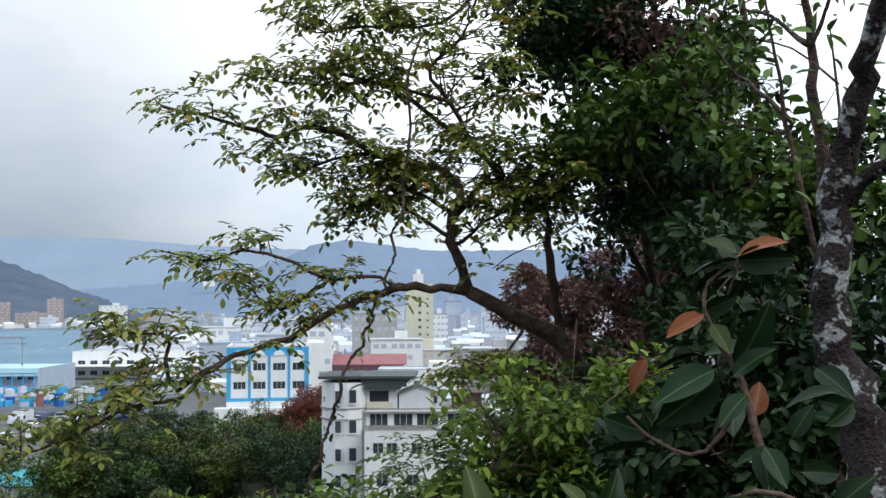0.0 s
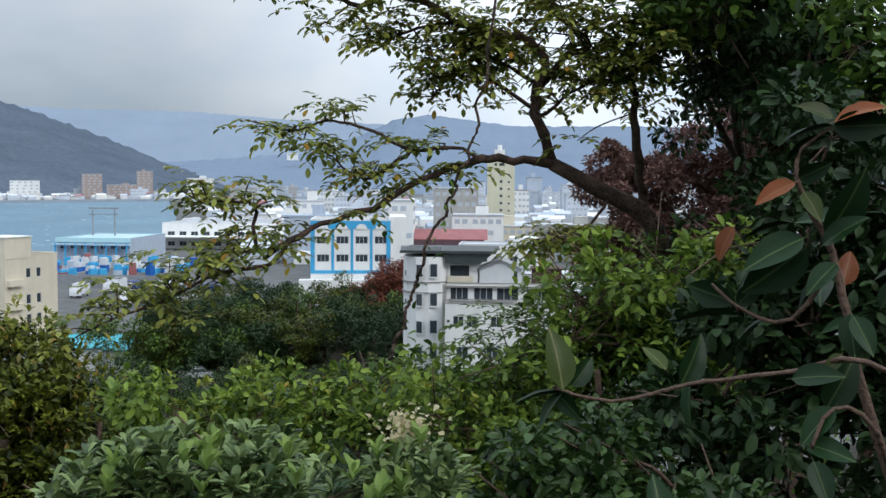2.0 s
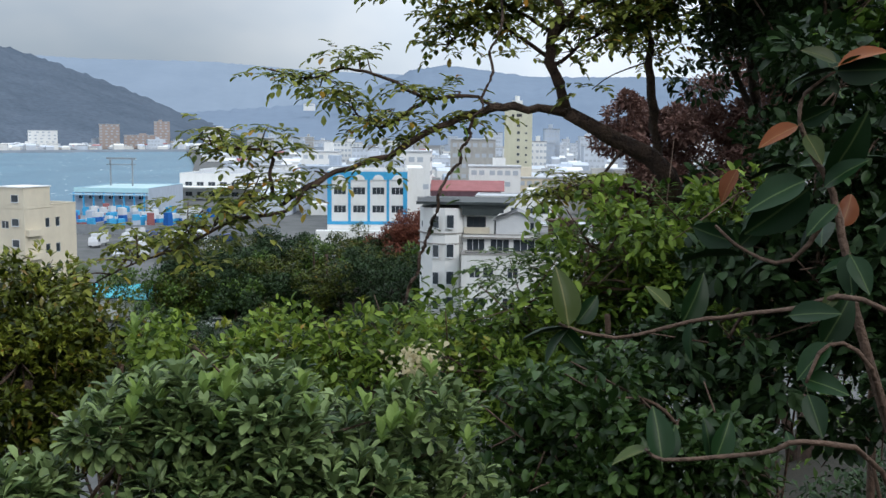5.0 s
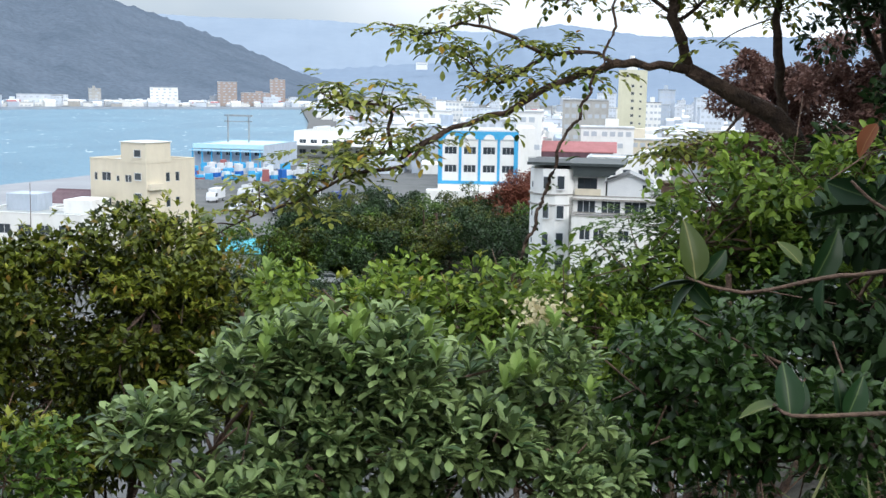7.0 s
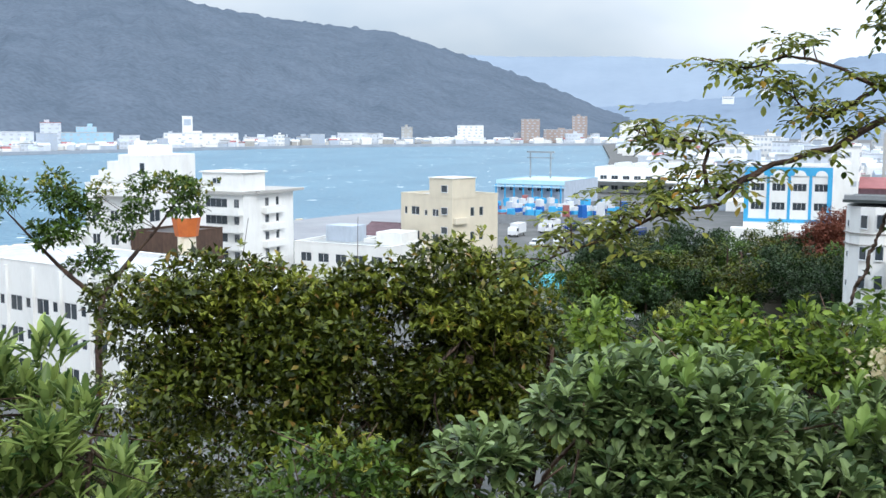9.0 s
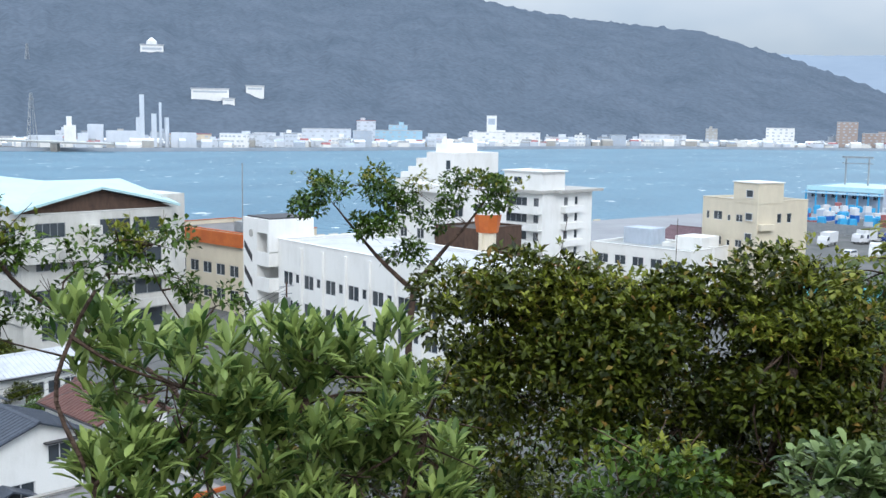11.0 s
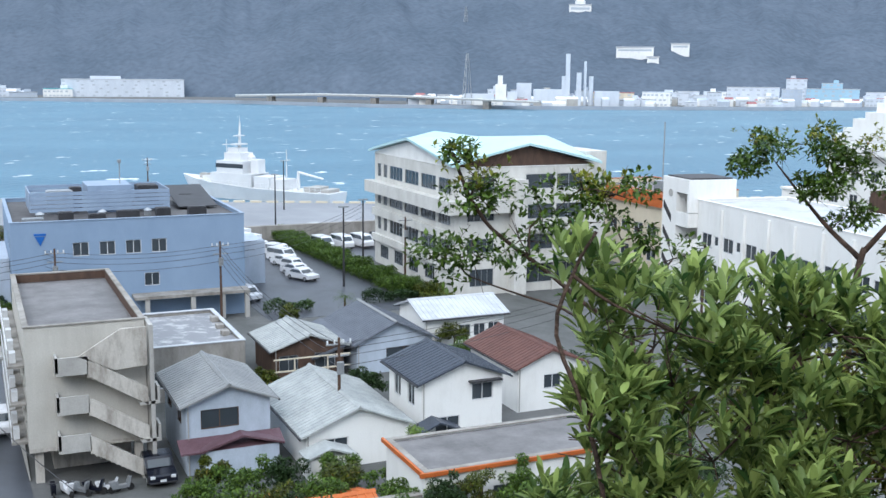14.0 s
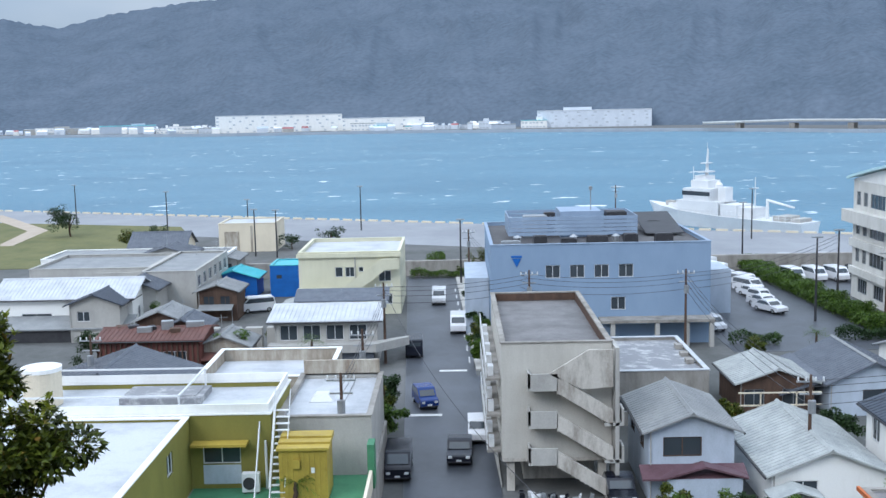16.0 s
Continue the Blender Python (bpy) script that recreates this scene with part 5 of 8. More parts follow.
# ---- town to the north: many blocks, hotel tower ----
tower = block("hotel_tower", "tall cream hotel tower with a column of windows", -19.6, 446, 2, 11.5, 14, 34, {"F": grid(5.2, 6.6, 1, 1.2, [12 + 3.0 * k for k in range(6)], 1.2) + grid(8.6, 10, 1, 0.9, [12 + 3.0 * k for k in range(6)], 0.8)}, PALEYELLOW, ROOFGREY, 0.4, PALEYELLOW)
part("roof_room", Shape().box(3, 4, 33.6, 7.4, 9, 38).cylinder(5.2, 6.5, 38, 40, 1.0), WHITE, tower)
part("sign_bars", Shape().box(3, -0.1, 31.2, 4, -0.02, 32.2).box(5, -0.1, 31.2, 7.2, -0.02, 32.4), DARKMETAL, tower)


def simple_block(label, x, y, rz, w, d, h, mat, roofm, rng, glass_w=1.6):
    """A distant town building: walls, roof slab, rows of windows, a roof room."""
    root = thing("town_building", label, "building", pose(x, y, 0, 0, 0, rz), "town across the plain")
    part("wall", Shape().box(0, 0, 0, w, d, h), mat, root)
    part("roof", Shape().box(-0.25, -0.25, h + 0.004, w + 0.25, d + 0.25, h + 0.45), roofm, root)
    floors = max(1, int(h / 3.3))
    for k in range(floors):
        z = 1.1 + k * (h / floors)
        s = Shape()
        u = 0.8
        while u < w - glass_w:
            s.box(u, -0.06, z, u + glass_w, 0.02, z + 1.4)
            u += glass_w * rng.choice([1.5, 1.5, 2.0] if glass_w < 2.3 else [2.4, 3.2, 2.4] if w < 50 else [4.0, 5.0, 6.5])
        v = 1.0
        while v < d - glass_w:
            s.box(w - 0.02, v, z, w + 0.06, v + glass_w, z + 1.3)
            v += glass_w * 2
        if s.v:
            tagged(part("window_strip", s, GLASSFAR, root), kind="stuff")
    if rng.random() < 0.6:
        a = rng.uniform(0.2, 0.6) * w
        part("roof_room", Shape().box(a, d * 0.3, h + 0.44, a + w * 0.25, d * 0.6, h + 0.44 + rng.uniform(1.8, 3.2)), mat, root)
    return root


rt = random.Random(11)
# bluish tones lead this mix, so distance haze sits in the wall colours
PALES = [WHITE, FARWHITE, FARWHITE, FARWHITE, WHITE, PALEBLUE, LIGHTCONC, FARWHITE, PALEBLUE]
NAMES = {FARWHITE.name: "hazy bluish white", WHITE.name: "white", LIGHTCONC.name: "grey", CREAM.name: "cream", PALEBLUE.name: "pale blue", PALEYELLOW.name: "pale yellow"}
pk = block("warehouse", "low warehouse with a faded red roof", -34, 300, 3, 20, 14, 8.1, {"F": grid(1, 19, 6, 2, [2.6, 5.2], 1.4)}, MAROON, PINKROOF, 0.1, PINKROOF)
part("roof_slope", Shape().prism([(0, 0), (7, 2.6), (14, 0), (14, 0.2), (7, 2.8), (0, 0.2)], -1, 21), PINKROOF, pk, at=pose(20, 0, 8.1, 0, 0, 90))
wl_ = block("warehouse", "low white store with a pale metal roof", -14.2, 200, 0, 15.5, 10, 12.9, {"F": grid(1, 14, 5, 1.6, [9.6], 1.2)}, WHITE, ROOFWHITE, 0.1, ROOFWHITE)
part("roof_box", Shape().box(9.5, 1, 12.8, 15.0, 8, 14.2), WHITE, wl_)
for a, d, w, dp, h, m_ in ((3.5, 160, 16, 9, 8, WHITE), (0.3, 175, 12, 10, 9, WHITE), (-1.5, 165, 10, 10, 7, BROWNWOOD), (4.4, 330, 16, 12, 14, WHITE), (2.6, 345, 18, 14, 10, CREAM), (-0.5, 330, 24, 16, 11, LIGHTCONC), (10.4, 285, 12, 12, 17, FARWHITE), (8.4, 300, 10, 14, 19, WHITE), (5.4, 380, 16, 12, 22, LIGHTCONC)):
    x, y = polar(a, d)
    simple_block("%s building with rows of windows" % NAMES.get(m_.name, "brown"), x, y, 4, w, dp, h, m_, ROOFWHITE, rt)
for i in range(130):
    a = rt.uniform(-9, 16.5)
    d = 270 + 980 * rt.random() ** 0.8
    if -36 < -d * math.sin(radians(a)) < 10 and 290 < d < 480 and 0 < a < 4.6:
        continue
    x, y = polar(a, d)
    h = rt.choice([5, 6, 7, 9, 9, 12, 14, 17]) + (rt.choice([0, 0, 0, 10]) if d > 500 else 0)
    m_ = rt.choice(PALES)
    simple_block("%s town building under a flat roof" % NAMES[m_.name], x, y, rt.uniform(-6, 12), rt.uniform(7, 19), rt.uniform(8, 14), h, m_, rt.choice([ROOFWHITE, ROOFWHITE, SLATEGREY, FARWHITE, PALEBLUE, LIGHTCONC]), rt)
# far shore row
for i in range(100):
    a = rt.uniform(18.5, 66)
    d0 = np.interp(a, [q[0] for q in reversed(SHORE)], [q[1] for q in reversed(SHORE)])
    x, y = polar(a, d0 + rt.uniform(14, 110))
    h = rt.choice([4, 5, 6, 7, 9, 12])
    m_ = rt.choice(PALES)
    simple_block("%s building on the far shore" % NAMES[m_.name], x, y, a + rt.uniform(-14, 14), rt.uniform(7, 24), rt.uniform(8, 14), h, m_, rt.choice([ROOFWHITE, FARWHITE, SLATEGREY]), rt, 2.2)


# the many lesser houses between them, too small to tell apart
small = {m_.name: (m_, Shape()) for m_ in (WHITE, FARWHITE, PALEBLUE, LIGHTCONC, SLATEGREY, PINKROOF)}
MIXED = [WHITE.name] * 3 + [FARWHITE.name] * 4 + [PALEBLUE.name, LIGHTCONC.name, SLATEGREY.name, SLATEGREY.name, PINKROOF.name]


def lesser(x, y, az):
    w, d, h = rt.uniform(5, 12), rt.uniform(5, 9), rt.uniform(2.8, 6.5)
    ca, sa = math.cos(radians(az)), math.sin(radians(az))
    k = rt.choice(MIXED[:-3])
    base = [(x + ca * u - sa * v, y + sa * u + ca * v) for u, v in ((0, 0), (w, 0), (w, d), (0, d))]
    small[k][1].slab(base, -1.0, h)
    mid = [((base[0][i] + base[3][i]) / 2 for i in (0, 1)), ((base[1][i] + base[2][i]) / 2 for i in (0, 1))]
    q0, q1 = [tuple(q) for q in mid]
    small[rt.choice(MIXED)][1].add([(*p_, h + 0.01) for p_ in base] + [(*q0, h + 1.7), (*q1, h + 1.7)], [(0, 1, 5, 4), (2, 3, 4, 5), (1, 2, 5), (3, 0, 4)])


for i in range(620):
    a = rt.uniform(17.5, 68) if i < 480 else rt.uniform(86, 114)
    d0 = np.interp(a, [q[0] for q in reversed(SHORE)], [q[1] for q in reversed(SHORE)])
    x, y = polar(a, d0 + rt.uniform(8, 120))
    lesser(x, y, a + rt.uniform(-20, 20))
for i in range(520):
    a = rt.uniform(-9, 18.6)
    d = 300 + 900 * rt.random()
    if a > 16.8 and d < 640:
        continue
    if 0 < a < 4.8 and d < 480:
        continue
    x, y = polar(a, d)
    lesser(x, y, rt.uniform(-10, 20))
for k, (m_, sh) in small.items():
    tagged(part("distant_houses", sh, m_), "crowd of small distant houses along the bay", "houses", kind="stuff")


def far(label, a0, a1, extra, h, m_, roofm=ROOFWHITE, depth=16, z=0.0):
    am = (a0 + a1) / 2
    d0 = np.interp(am, [q[0] for q in reversed(SHORE)], [q[1] for q in reversed(SHORE)]) + extra
    w = d0 * radians(abs(a0 - a1))
    x, y = polar(max(a0, a1), d0)
    r = simple_block(label + " on the far shore", x, y, am, w, depth, h, m_, roofm, rt, 2.6)
    if z:
        r.location.z = z
    return r


far("brown brick tower block", 23.6, 22.6, 60, 30, DUSTBROWN)
far("grey-brown long block", 22.4, 20.9, 60, 17, DUSTBROWN)
far("reddish tower block", 20.9, 20.1, 70, 34, DUSTBROWN)
far("white slab block", 27.0, 25.6, 50, 22, WHITE)
far("cream block with roof room", 18.4, 17.0, 80, 26, WHITE)
sg = far("white ribbed hall with sign tower", 42.4, 38.6, 40, 14, WHITE)
part("sign_tower", Shape().box(18, 2, 14.4, 28, 6, 31), WHITE, sg)
part("sign_face", Shape().box(19.5, 1.7, 22, 26.5, 1.98, 28), PALEBLUE, sg)
far("light blue hospital block", 47.4, 44.9, 60, 15, PALESKY)
far("light blue hospital wing", 46.7, 45.7, 80, 20, PALESKY)
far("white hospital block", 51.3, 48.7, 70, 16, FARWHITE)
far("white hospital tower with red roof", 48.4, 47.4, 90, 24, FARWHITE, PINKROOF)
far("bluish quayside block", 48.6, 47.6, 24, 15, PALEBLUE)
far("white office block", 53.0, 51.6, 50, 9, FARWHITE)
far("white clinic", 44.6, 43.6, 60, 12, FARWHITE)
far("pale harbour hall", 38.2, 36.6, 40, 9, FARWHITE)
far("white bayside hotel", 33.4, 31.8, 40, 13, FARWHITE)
far("pale tower block", 30.0, 29.4, 60, 20, LIGHTCONC)
far("pale school block", 55.0, 53.2, 50, 11, FARWHITE)
far("orange-roofed plant hall", 58.2, 56.0, 40, 11, CREAM, PINKROOF)
far("long white factory with green sheds", 102.6, 96.0, 40, 18, WHITE, ROOFWHITE, 40)
far("long white factory hall", 96.0, 91.6, 60, 13, WHITE, ROOFWHITE, 30)
far("aqua roofed shed", 108.4, 105.6, 50, 9, PALEBLUE, AQUAROOF, 30)
far("white factory with saw roof", 85.6, 79.6, 90, 17, FARWHITE, ROOFWHITE, 40)
far("low white workshop", 112, 109, 40, 7, LIGHTCONC)
for i in range(24):
    a = rt.uniform(86, 114)
    d0 = np.interp(a, [q[0] for q in reversed(SHORE)], [q[1] for q in reversed(SHORE)])
    x, y = polar(a, d0 + rt.uniform(14, 60))
    m_ = rt.choice(PALES)
    simple_block("%s shed on the far shore" % NAMES[m_.name], x, y, a, rt.uniform(10, 28), 10, rt.choice([4, 5, 6, 8]), m_, rt.choice([ROOFWHITE, AQUAROOF, SLATEGREY]), rt, 2.2)
# works with tall stacks
x, y = polar(59.6, 890)
wk = thing("cement_works", "grey industrial works with tall silo and stacks", "factory", pose(x, y, 0.6, 0, 0, 59))
part("silo_tower", Shape().box(0, 0, 0, 3.6, 8, 42).box(-3, 1, 0, -0.1, 7, 24), FARWHITE, wk)
part("silo_tower", Shape().box(9, 0, 0, 13, 8, 27), FARWHITE, wk)
part("chimney", Shape().cylinder(16, 4, 0, 36, 1.1, 12), FARWHITE, wk)
part("chimney", Shape().cylinder(21, 6, 0, 24, 1.8, 12), FARWHITE, wk)
for x0_, x1_, d_, h_ in ((-26, -2, 14, 13), (-40, -28, 10, 18), (24, 44, 12, 12)):
    part("hall", Shape().box(x0_, 0, 0, x1_, d_, h_), FARWHITE, wk)
x, y = polar(63.3, 880)
wk2 = thing("silo_plant", "white silo plant on the far shore", "factory", pose(x, y, 0.6, 0, 0, 63))
part("tower", Shape().box(0, 0, 0, 9, 9, 17).box(2, 2, 17, 6, 6, 24), WHITE, wk2)
part("hall", Shape().box(-26, 0, 0, -1, 12, 9), FARWHITE, wk2)
part("hall", Shape().box(10, 0, 0, 18, 9, 11), FARWHITE, wk2)
for a, d, h in ((64.8, 880, 42), (64.9, 1250, 140)):
    x, y = polar(a, d)
    py = thing("pylon", "pale lattice pylon on the far shore", "pylon", pose(x, y, 0 if h < 100 else 60))
    hh = 42
    leg = Shape()
    for sx in (-1, 1):
        for sy in (-1, 1):
            leg.tube2((3.2 * sx, 3.2 * sy, 0), (0.6 * sx, 0.6 * sy, hh), 0.35, 0.25, 4)
    for k in range(6):
        zz, rr_ = 6.5 * k + 3, 3.2 - 2.6 * (6.5 * k + 3) / hh
        leg.tube2((-rr_, -rr_, zz), (rr_, -rr_, zz + 5), 0.2, 0.2, 4).tube2((rr_, -rr_, zz), (-rr_, -rr_, zz + 5), 0.2, 0.2, 4)
    part("lattice", leg, STEEL, py)
    part("arm", Shape().box(-5, -0.2, hh - 5, 5, 0.2, hh - 4.5), STEEL, py)
    part("arm", Shape().box(-4, -0.2, hh - 11, 4, 0.2, hh - 10.5), STEEL, py)
def slope_point(a, e):
    """Where the wooded mountain lies at an azimuth and elevation."""
    d0 = float(np.interp(a, [q[0] for q in reversed(SHORE)], [q[1] for q in reversed(SHORE)])) + 130
    top = EYE + (d0 + 900) * math.tan(radians(float(np.interp(a, [q[0] for q in RIDGE], [q[1] for q in RIDGE]))))
    s = 0.0
    while s < 1 and top * s ** 0.85 < EYE + (d0 + 900 * s) * math.tan(radians(e)):
        s += 0.002
    return (*polar(a, d0 + 900 * s - 14), top * s ** 0.85)


# white villas on the slope
for a, e, d, w, h in ((59.5, 3.2, 1450, 26, 9), (57.0, 1.15, 1080, 38, 6), (54.2, 1.35, 1090, 19, 6), (55.4, 0.8, 1050, 12, 3), (11.3, 1.9, 2300, 30, 10), (13.2, 1.4, 2300, 24, 8)):
    x, y = polar(a, d)
    x, y, z = slope_point(a, e) if a > 16 else (x, y, EYE + d * math.tan(radians(e)) - h)
    hb = thing("hillside_building", "white building set into the wooded slope", "building", pose(x, y, z, 0, 0, a))
    part("wall", Shape().box(0, 0, -7, w, 12, h), WHITE, hb)
    part("roof", Shape().box(-0.6, -0.6, h + 0.01, w + 0.6, 12.6, h + 1), ROOFWHITE, hb)
    part("window_strip", Shape().box(2, -0.1, h * 0.4, w - 2, 0.02, h * 0.7), GLASSFAR, hb)
    if h == 9:
        part("dome", Shape().cylinder(w / 2, 6, h + 1, h + 5, 6, 16).cylinder(w / 2, 6, h + 5, h + 9, 5.6, 16, r1=1.0), WHITE, hb)
# bridge
xa, ya = polar(77, 948)
xb, yb = polar(61, 835)
brg = thing("bridge", "low concrete road bridge over the river mouth", "bridge", pose(xa, ya, 0, 0, 0, math.degrees(math.atan2(yb - ya, xb - xa))))
Lb = math.hypot(xb - xa, yb - ya)
part("deck", Shape().prism([(0, 4.2), (Lb * 0.3, 6.4), (Lb * 0.55, 6.2), (Lb, 3.4), (Lb, 4.6), (Lb * 0.55, 7.4), (Lb * 0.3, 7.6), (0, 5.4)], 0, 9), LIGHTCONC, brg)
part("railing", Shape().prism([(0, 5.4), (Lb * 0.3, 7.6), (Lb * 0.55, 7.4), (Lb, 4.6), (Lb, 5.4), (Lb * 0.55, 8.2), (Lb * 0.3, 8.4), (0, 6.2)], -0.3, -0.05), WHITE, brg)
for q in (0.12, 0.3, 0.48, 0.66, 0.84):
    part("pier", Shape().box(Lb * q - 2.5, 1, -3, Lb * q + 2.5, 8, 5.2), CONCRETE, brg)

# ---- ship at the quay ----
ship = thing("patrol_ship", "white patrol ship moored at the quay", "ship", pose(-240, 44, -2, 0, 0, 38))
hull = Shape()
prof = [(0, 0.3, 4.6), (4, 2.6, 4.0), (10, 3.6, 3.4), (20, 3.8, 2.8), (32, 3.7, 2.6), (40, 3.4, 2.6)]
hv_ = []
for x, b, h in prof:
    hv_ += [(x + (0 if h < 4.5 else -1.2), -b, h), (x + 1.5 * (h > 4.5), -b * 0.7, -0.4), (x + 1.5 * (h > 4.5), b * 0.7, -0.4), (x + (0 if h < 4.5 else -1.2), b, h)]
hf_ = []
for i in range(len(prof) - 1):
    for k in range(4):
        hf_.append((4 * i + k, 4 * i + (k + 1) % 4, 4 * i + 4 + (k + 1) % 4, 4 * i + 4 + k))
hf_ += [(3, 2, 1, 0), (20, 21, 22, 23)]
part("hull", hull.add(hv_, hf_), HULLWHITE, ship)
part("bridge_deck", Shape().box(9, -3.1, 2.8, 20, 3.1, 5.6).box(10.5, -2.8, 5.6, 17.5, 2.8, 8.2), HULLWHITE, ship)
part("bridge_window", Shape().box(10.3, -2.83, 6.7, 17.6, -2.75, 7.6), GLASS, ship)
part("bridge_window", Shape().box(10.35, -2.7, 6.7, 10.49, 2.7, 7.6), GLASS, ship)
part("mast", Shape().tube2((14.5, 0, 8.2), (14.8, 0, 16.5), 0.5, 0.15, 6).box(13.6, -1.8, 11.5, 15.4, 1.8, 11.8).box(13.9, -1.2, 13.4, 15.2, 1.2, 13.6).tube2((14.7, 0, 16.4), (14.7, 0, 18), 0.06, 0.03, 5), HULLWHITE, ship)
part("funnel", Shape().box(18.5, -1.2, 5.6, 20.5, 1.2, 8.6), HULLWHITE, ship)
part("upper_house", Shape().box(12.0, -2.0, 8.2, 16.6, 2.0, 9.9).box(12.6, -1.5, 9.9, 15.6, 1.5, 10.9), HULLWHITE, ship)
part("boat_deck", Shape().box(20.5, -2.9, 2.7, 24.5, 2.9, 5.2).box(5.5, -1.6, 3.2, 9, 1.6, 4.6), HULLWHITE, ship)
part("signal_mast", Shape().tube2((11.2, 0, 8.2), (11.0, 0, 12.6), 0.12, 0.06, 6).box(10.9, -1.4, 11.4, 11.2, 1.4, 11.55), HULLWHITE, ship)
part("radar_dome", Shape().cylinder(17, 1, 8.2, 9.0, 0.9, 12).cylinder(17, 1, 9.0, 9.7, 0.85, 12, r1=0.2), HULLWHITE, ship)
part("aft_house", Shape().box(22, -2.2, 2.7, 28, 2.2, 4.8), HULLWHITE, ship)
part("crane", Shape().tube2((30, 0, 2.7), (30, 0, 6.6), 0.4, 0.3, 8).tube2((30, 0, 6.4), (36, 0.5, 5.2), 0.3, 0.2, 6), HULLWHITE, ship)
part("pole_mast", Shape().tube2((27, 0, 4.8), (27, 0, 11), 0.15, 0.06, 6).box(26.8, -1, 8.6, 27.2, 1, 8.8), HULLWHITE, ship)
part("deck_gear", Shape().box(33, -2.4, 2.6, 36, 2.4, 3.6), LIGHTCONC, ship)
part("deck_gear", Shape().box(37, -2, 2.6, 39, 2, 3.3), LIGHTCONC, ship)
part("deck_gear", Shape().box(4, -0.8, 3.6, 6, 0.8, 5.0), LIGHTCONC, ship)
rl = Shape()
for i in range(26):
    x = 3 + 1.4 * i
    rl.box(x, -3.55, 2.7, x + 0.06, -3.49, 3.9)
rl.box(3, -3.56, 3.86, 39, -3.48, 3.92).box(3, -3.56, 3.3, 39, -3.48, 3.34)
part("deck_rail", rl, WHITEMETAL, ship)


# ---- vehicles ----
def car(label, x, y, rz, paint, kind="hatch"):
    L_, W_, H_ = {"hatch": (3.5, 1.48, 1.6), "sedan": (4.4, 1.7, 1.45), "van": (4.3, 1.7, 1.9), "truck": (6.0, 2.1, 2.9)}[kind]
    root = thing("truck" if kind == "truck" else "car", label, "truck" if kind == "truck" else "car", pose(x, y, 0.04, 0, 0, rz), "parked cars")
    if kind == "truck":
        prof_ = [(0, 0.5), (0.05, 1.3), (0.3, 2.1), (1.5, 2.2), (1.5, 0.5)]
        part("cargo_box", Shape().box(1.6, -W_ / 2, 0.8, L_, W_ / 2, H_), WHITEMETAL, root)
        cab = [(0.12, 1.3), (0.32, 2.0), (1.3, 2.05), (1.3, 1.3)]
    else:
        k = H_ / 1.5
        a, b, c, d = {"hatch": (0.75, 1.3, L_ - 0.35, L_ - 0.08), "sedan": (1.15, 1.8, L_ - 1.3, L_ - 0.75), "van": (0.35, 0.95, L_ - 0.2, L_ - 0.05)}[kind]
        prof_ = [(0.0, 0.35), (0.02, 0.72 * k), (0.12, 0.82 * k), (a, 0.92 * k), (b, H_ - 0.06), (b + 0.2, H_), (c - 0.2, H_), (c, H_ - 0.08), (d, 0.95 * k), (L_ - 0.03, 0.85 * k), (L_, 0.4), (L_ - 0.1, 0.28), (0.1, 0.28)]
        cab = [(a + 0.12, 0.97 * k), (b + 0.05, H_ - 0.12), (c - 0.12, H_ - 0.12), (d - 0.16, 0.99 * k)]
    part("body", Shape().prism(prof_, -W_ / 2, W_ / 2), paint, root)
    part("side_window", Shape().prism(cab, -W_ / 2 - 0.012, -W_ / 2 + 0.02), GLASS, root)
    part("side_window", Shape().prism(cab, W_ / 2 - 0.02, W_ / 2 + 0.012), GLASS, root)
    if kind != "truck":
        n_ = Vector((-(H_ - 0.06 - 0.92 * k), 0, b - a)).normalized() * 0.02
        part("windscreen", Shape().add([(a + n_.x, -W_ * 0.43, 0.95 * k + n_.z), (a + n_.x, W_ * 0.43, 0.95 * k + n_.z), (b + n_.x, W_ * 0.4, H_ - 0.1 + n_.z), (b + n_.x, -W_ * 0.4, H_ - 0.1 + n_.z), (a + 0.05, -W_ * 0.43, 0.95 * k), (a + 0.05, W_ * 0.43, 0.95 * k), (b + 0.05, W_ * 0.4, H_ - 0.14), (b + 0.05, -W_ * 0.4, H_ - 0.14)], [(0, 3, 2, 1), (0, 1, 5, 4), (1, 2, 6, 5), (2, 3, 7, 6), (3, 0, 4, 7)]), GLASS, root)
        part("rear_window", Shape().box(d - 0.05, -W_ * 0.38, 1.02 * k, d + 0.0, W_ * 0.38, H_ - 0.25), GLASS, root)
    for sy in (-1, 1):
        part("headlight", Shape().box(-0.02, sy * W_ * 0.36 - 0.14, 0.6, 0.06, sy * W_ * 0.36 + 0.14, 0.76), WHITEMETAL, root)
    part("number_plate", Shape().box(-0.03, -0.18, 0.38, -0.005, 0.18, 0.52), WHITEMETAL, root)
    part("bumper", Shape().box(-0.06, -W_ / 2 + 0.05, 0.3, 0.0, W_ / 2 - 0.05, 0.37), DARKMETAL, root)
    for wx in (L_ * 0.18, L_ * 0.8):
        for sy in (-1, 1):
            wh = part("wheel", Shape().tube2((wx, sy * (W_ / 2 - 0.19), 0.29), (wx, sy * (W_ / 2 + 0.015), 0.29), 0.29, 0.29, 16), TYRE, root)
            part("rim", Shape().tube2((wx, sy * (W_ / 2 + 0.01), 0.29), (wx, sy * (W_ / 2 + 0.025), 0.29), 0.18, 0.17, 12), STEEL, wh)
    return root


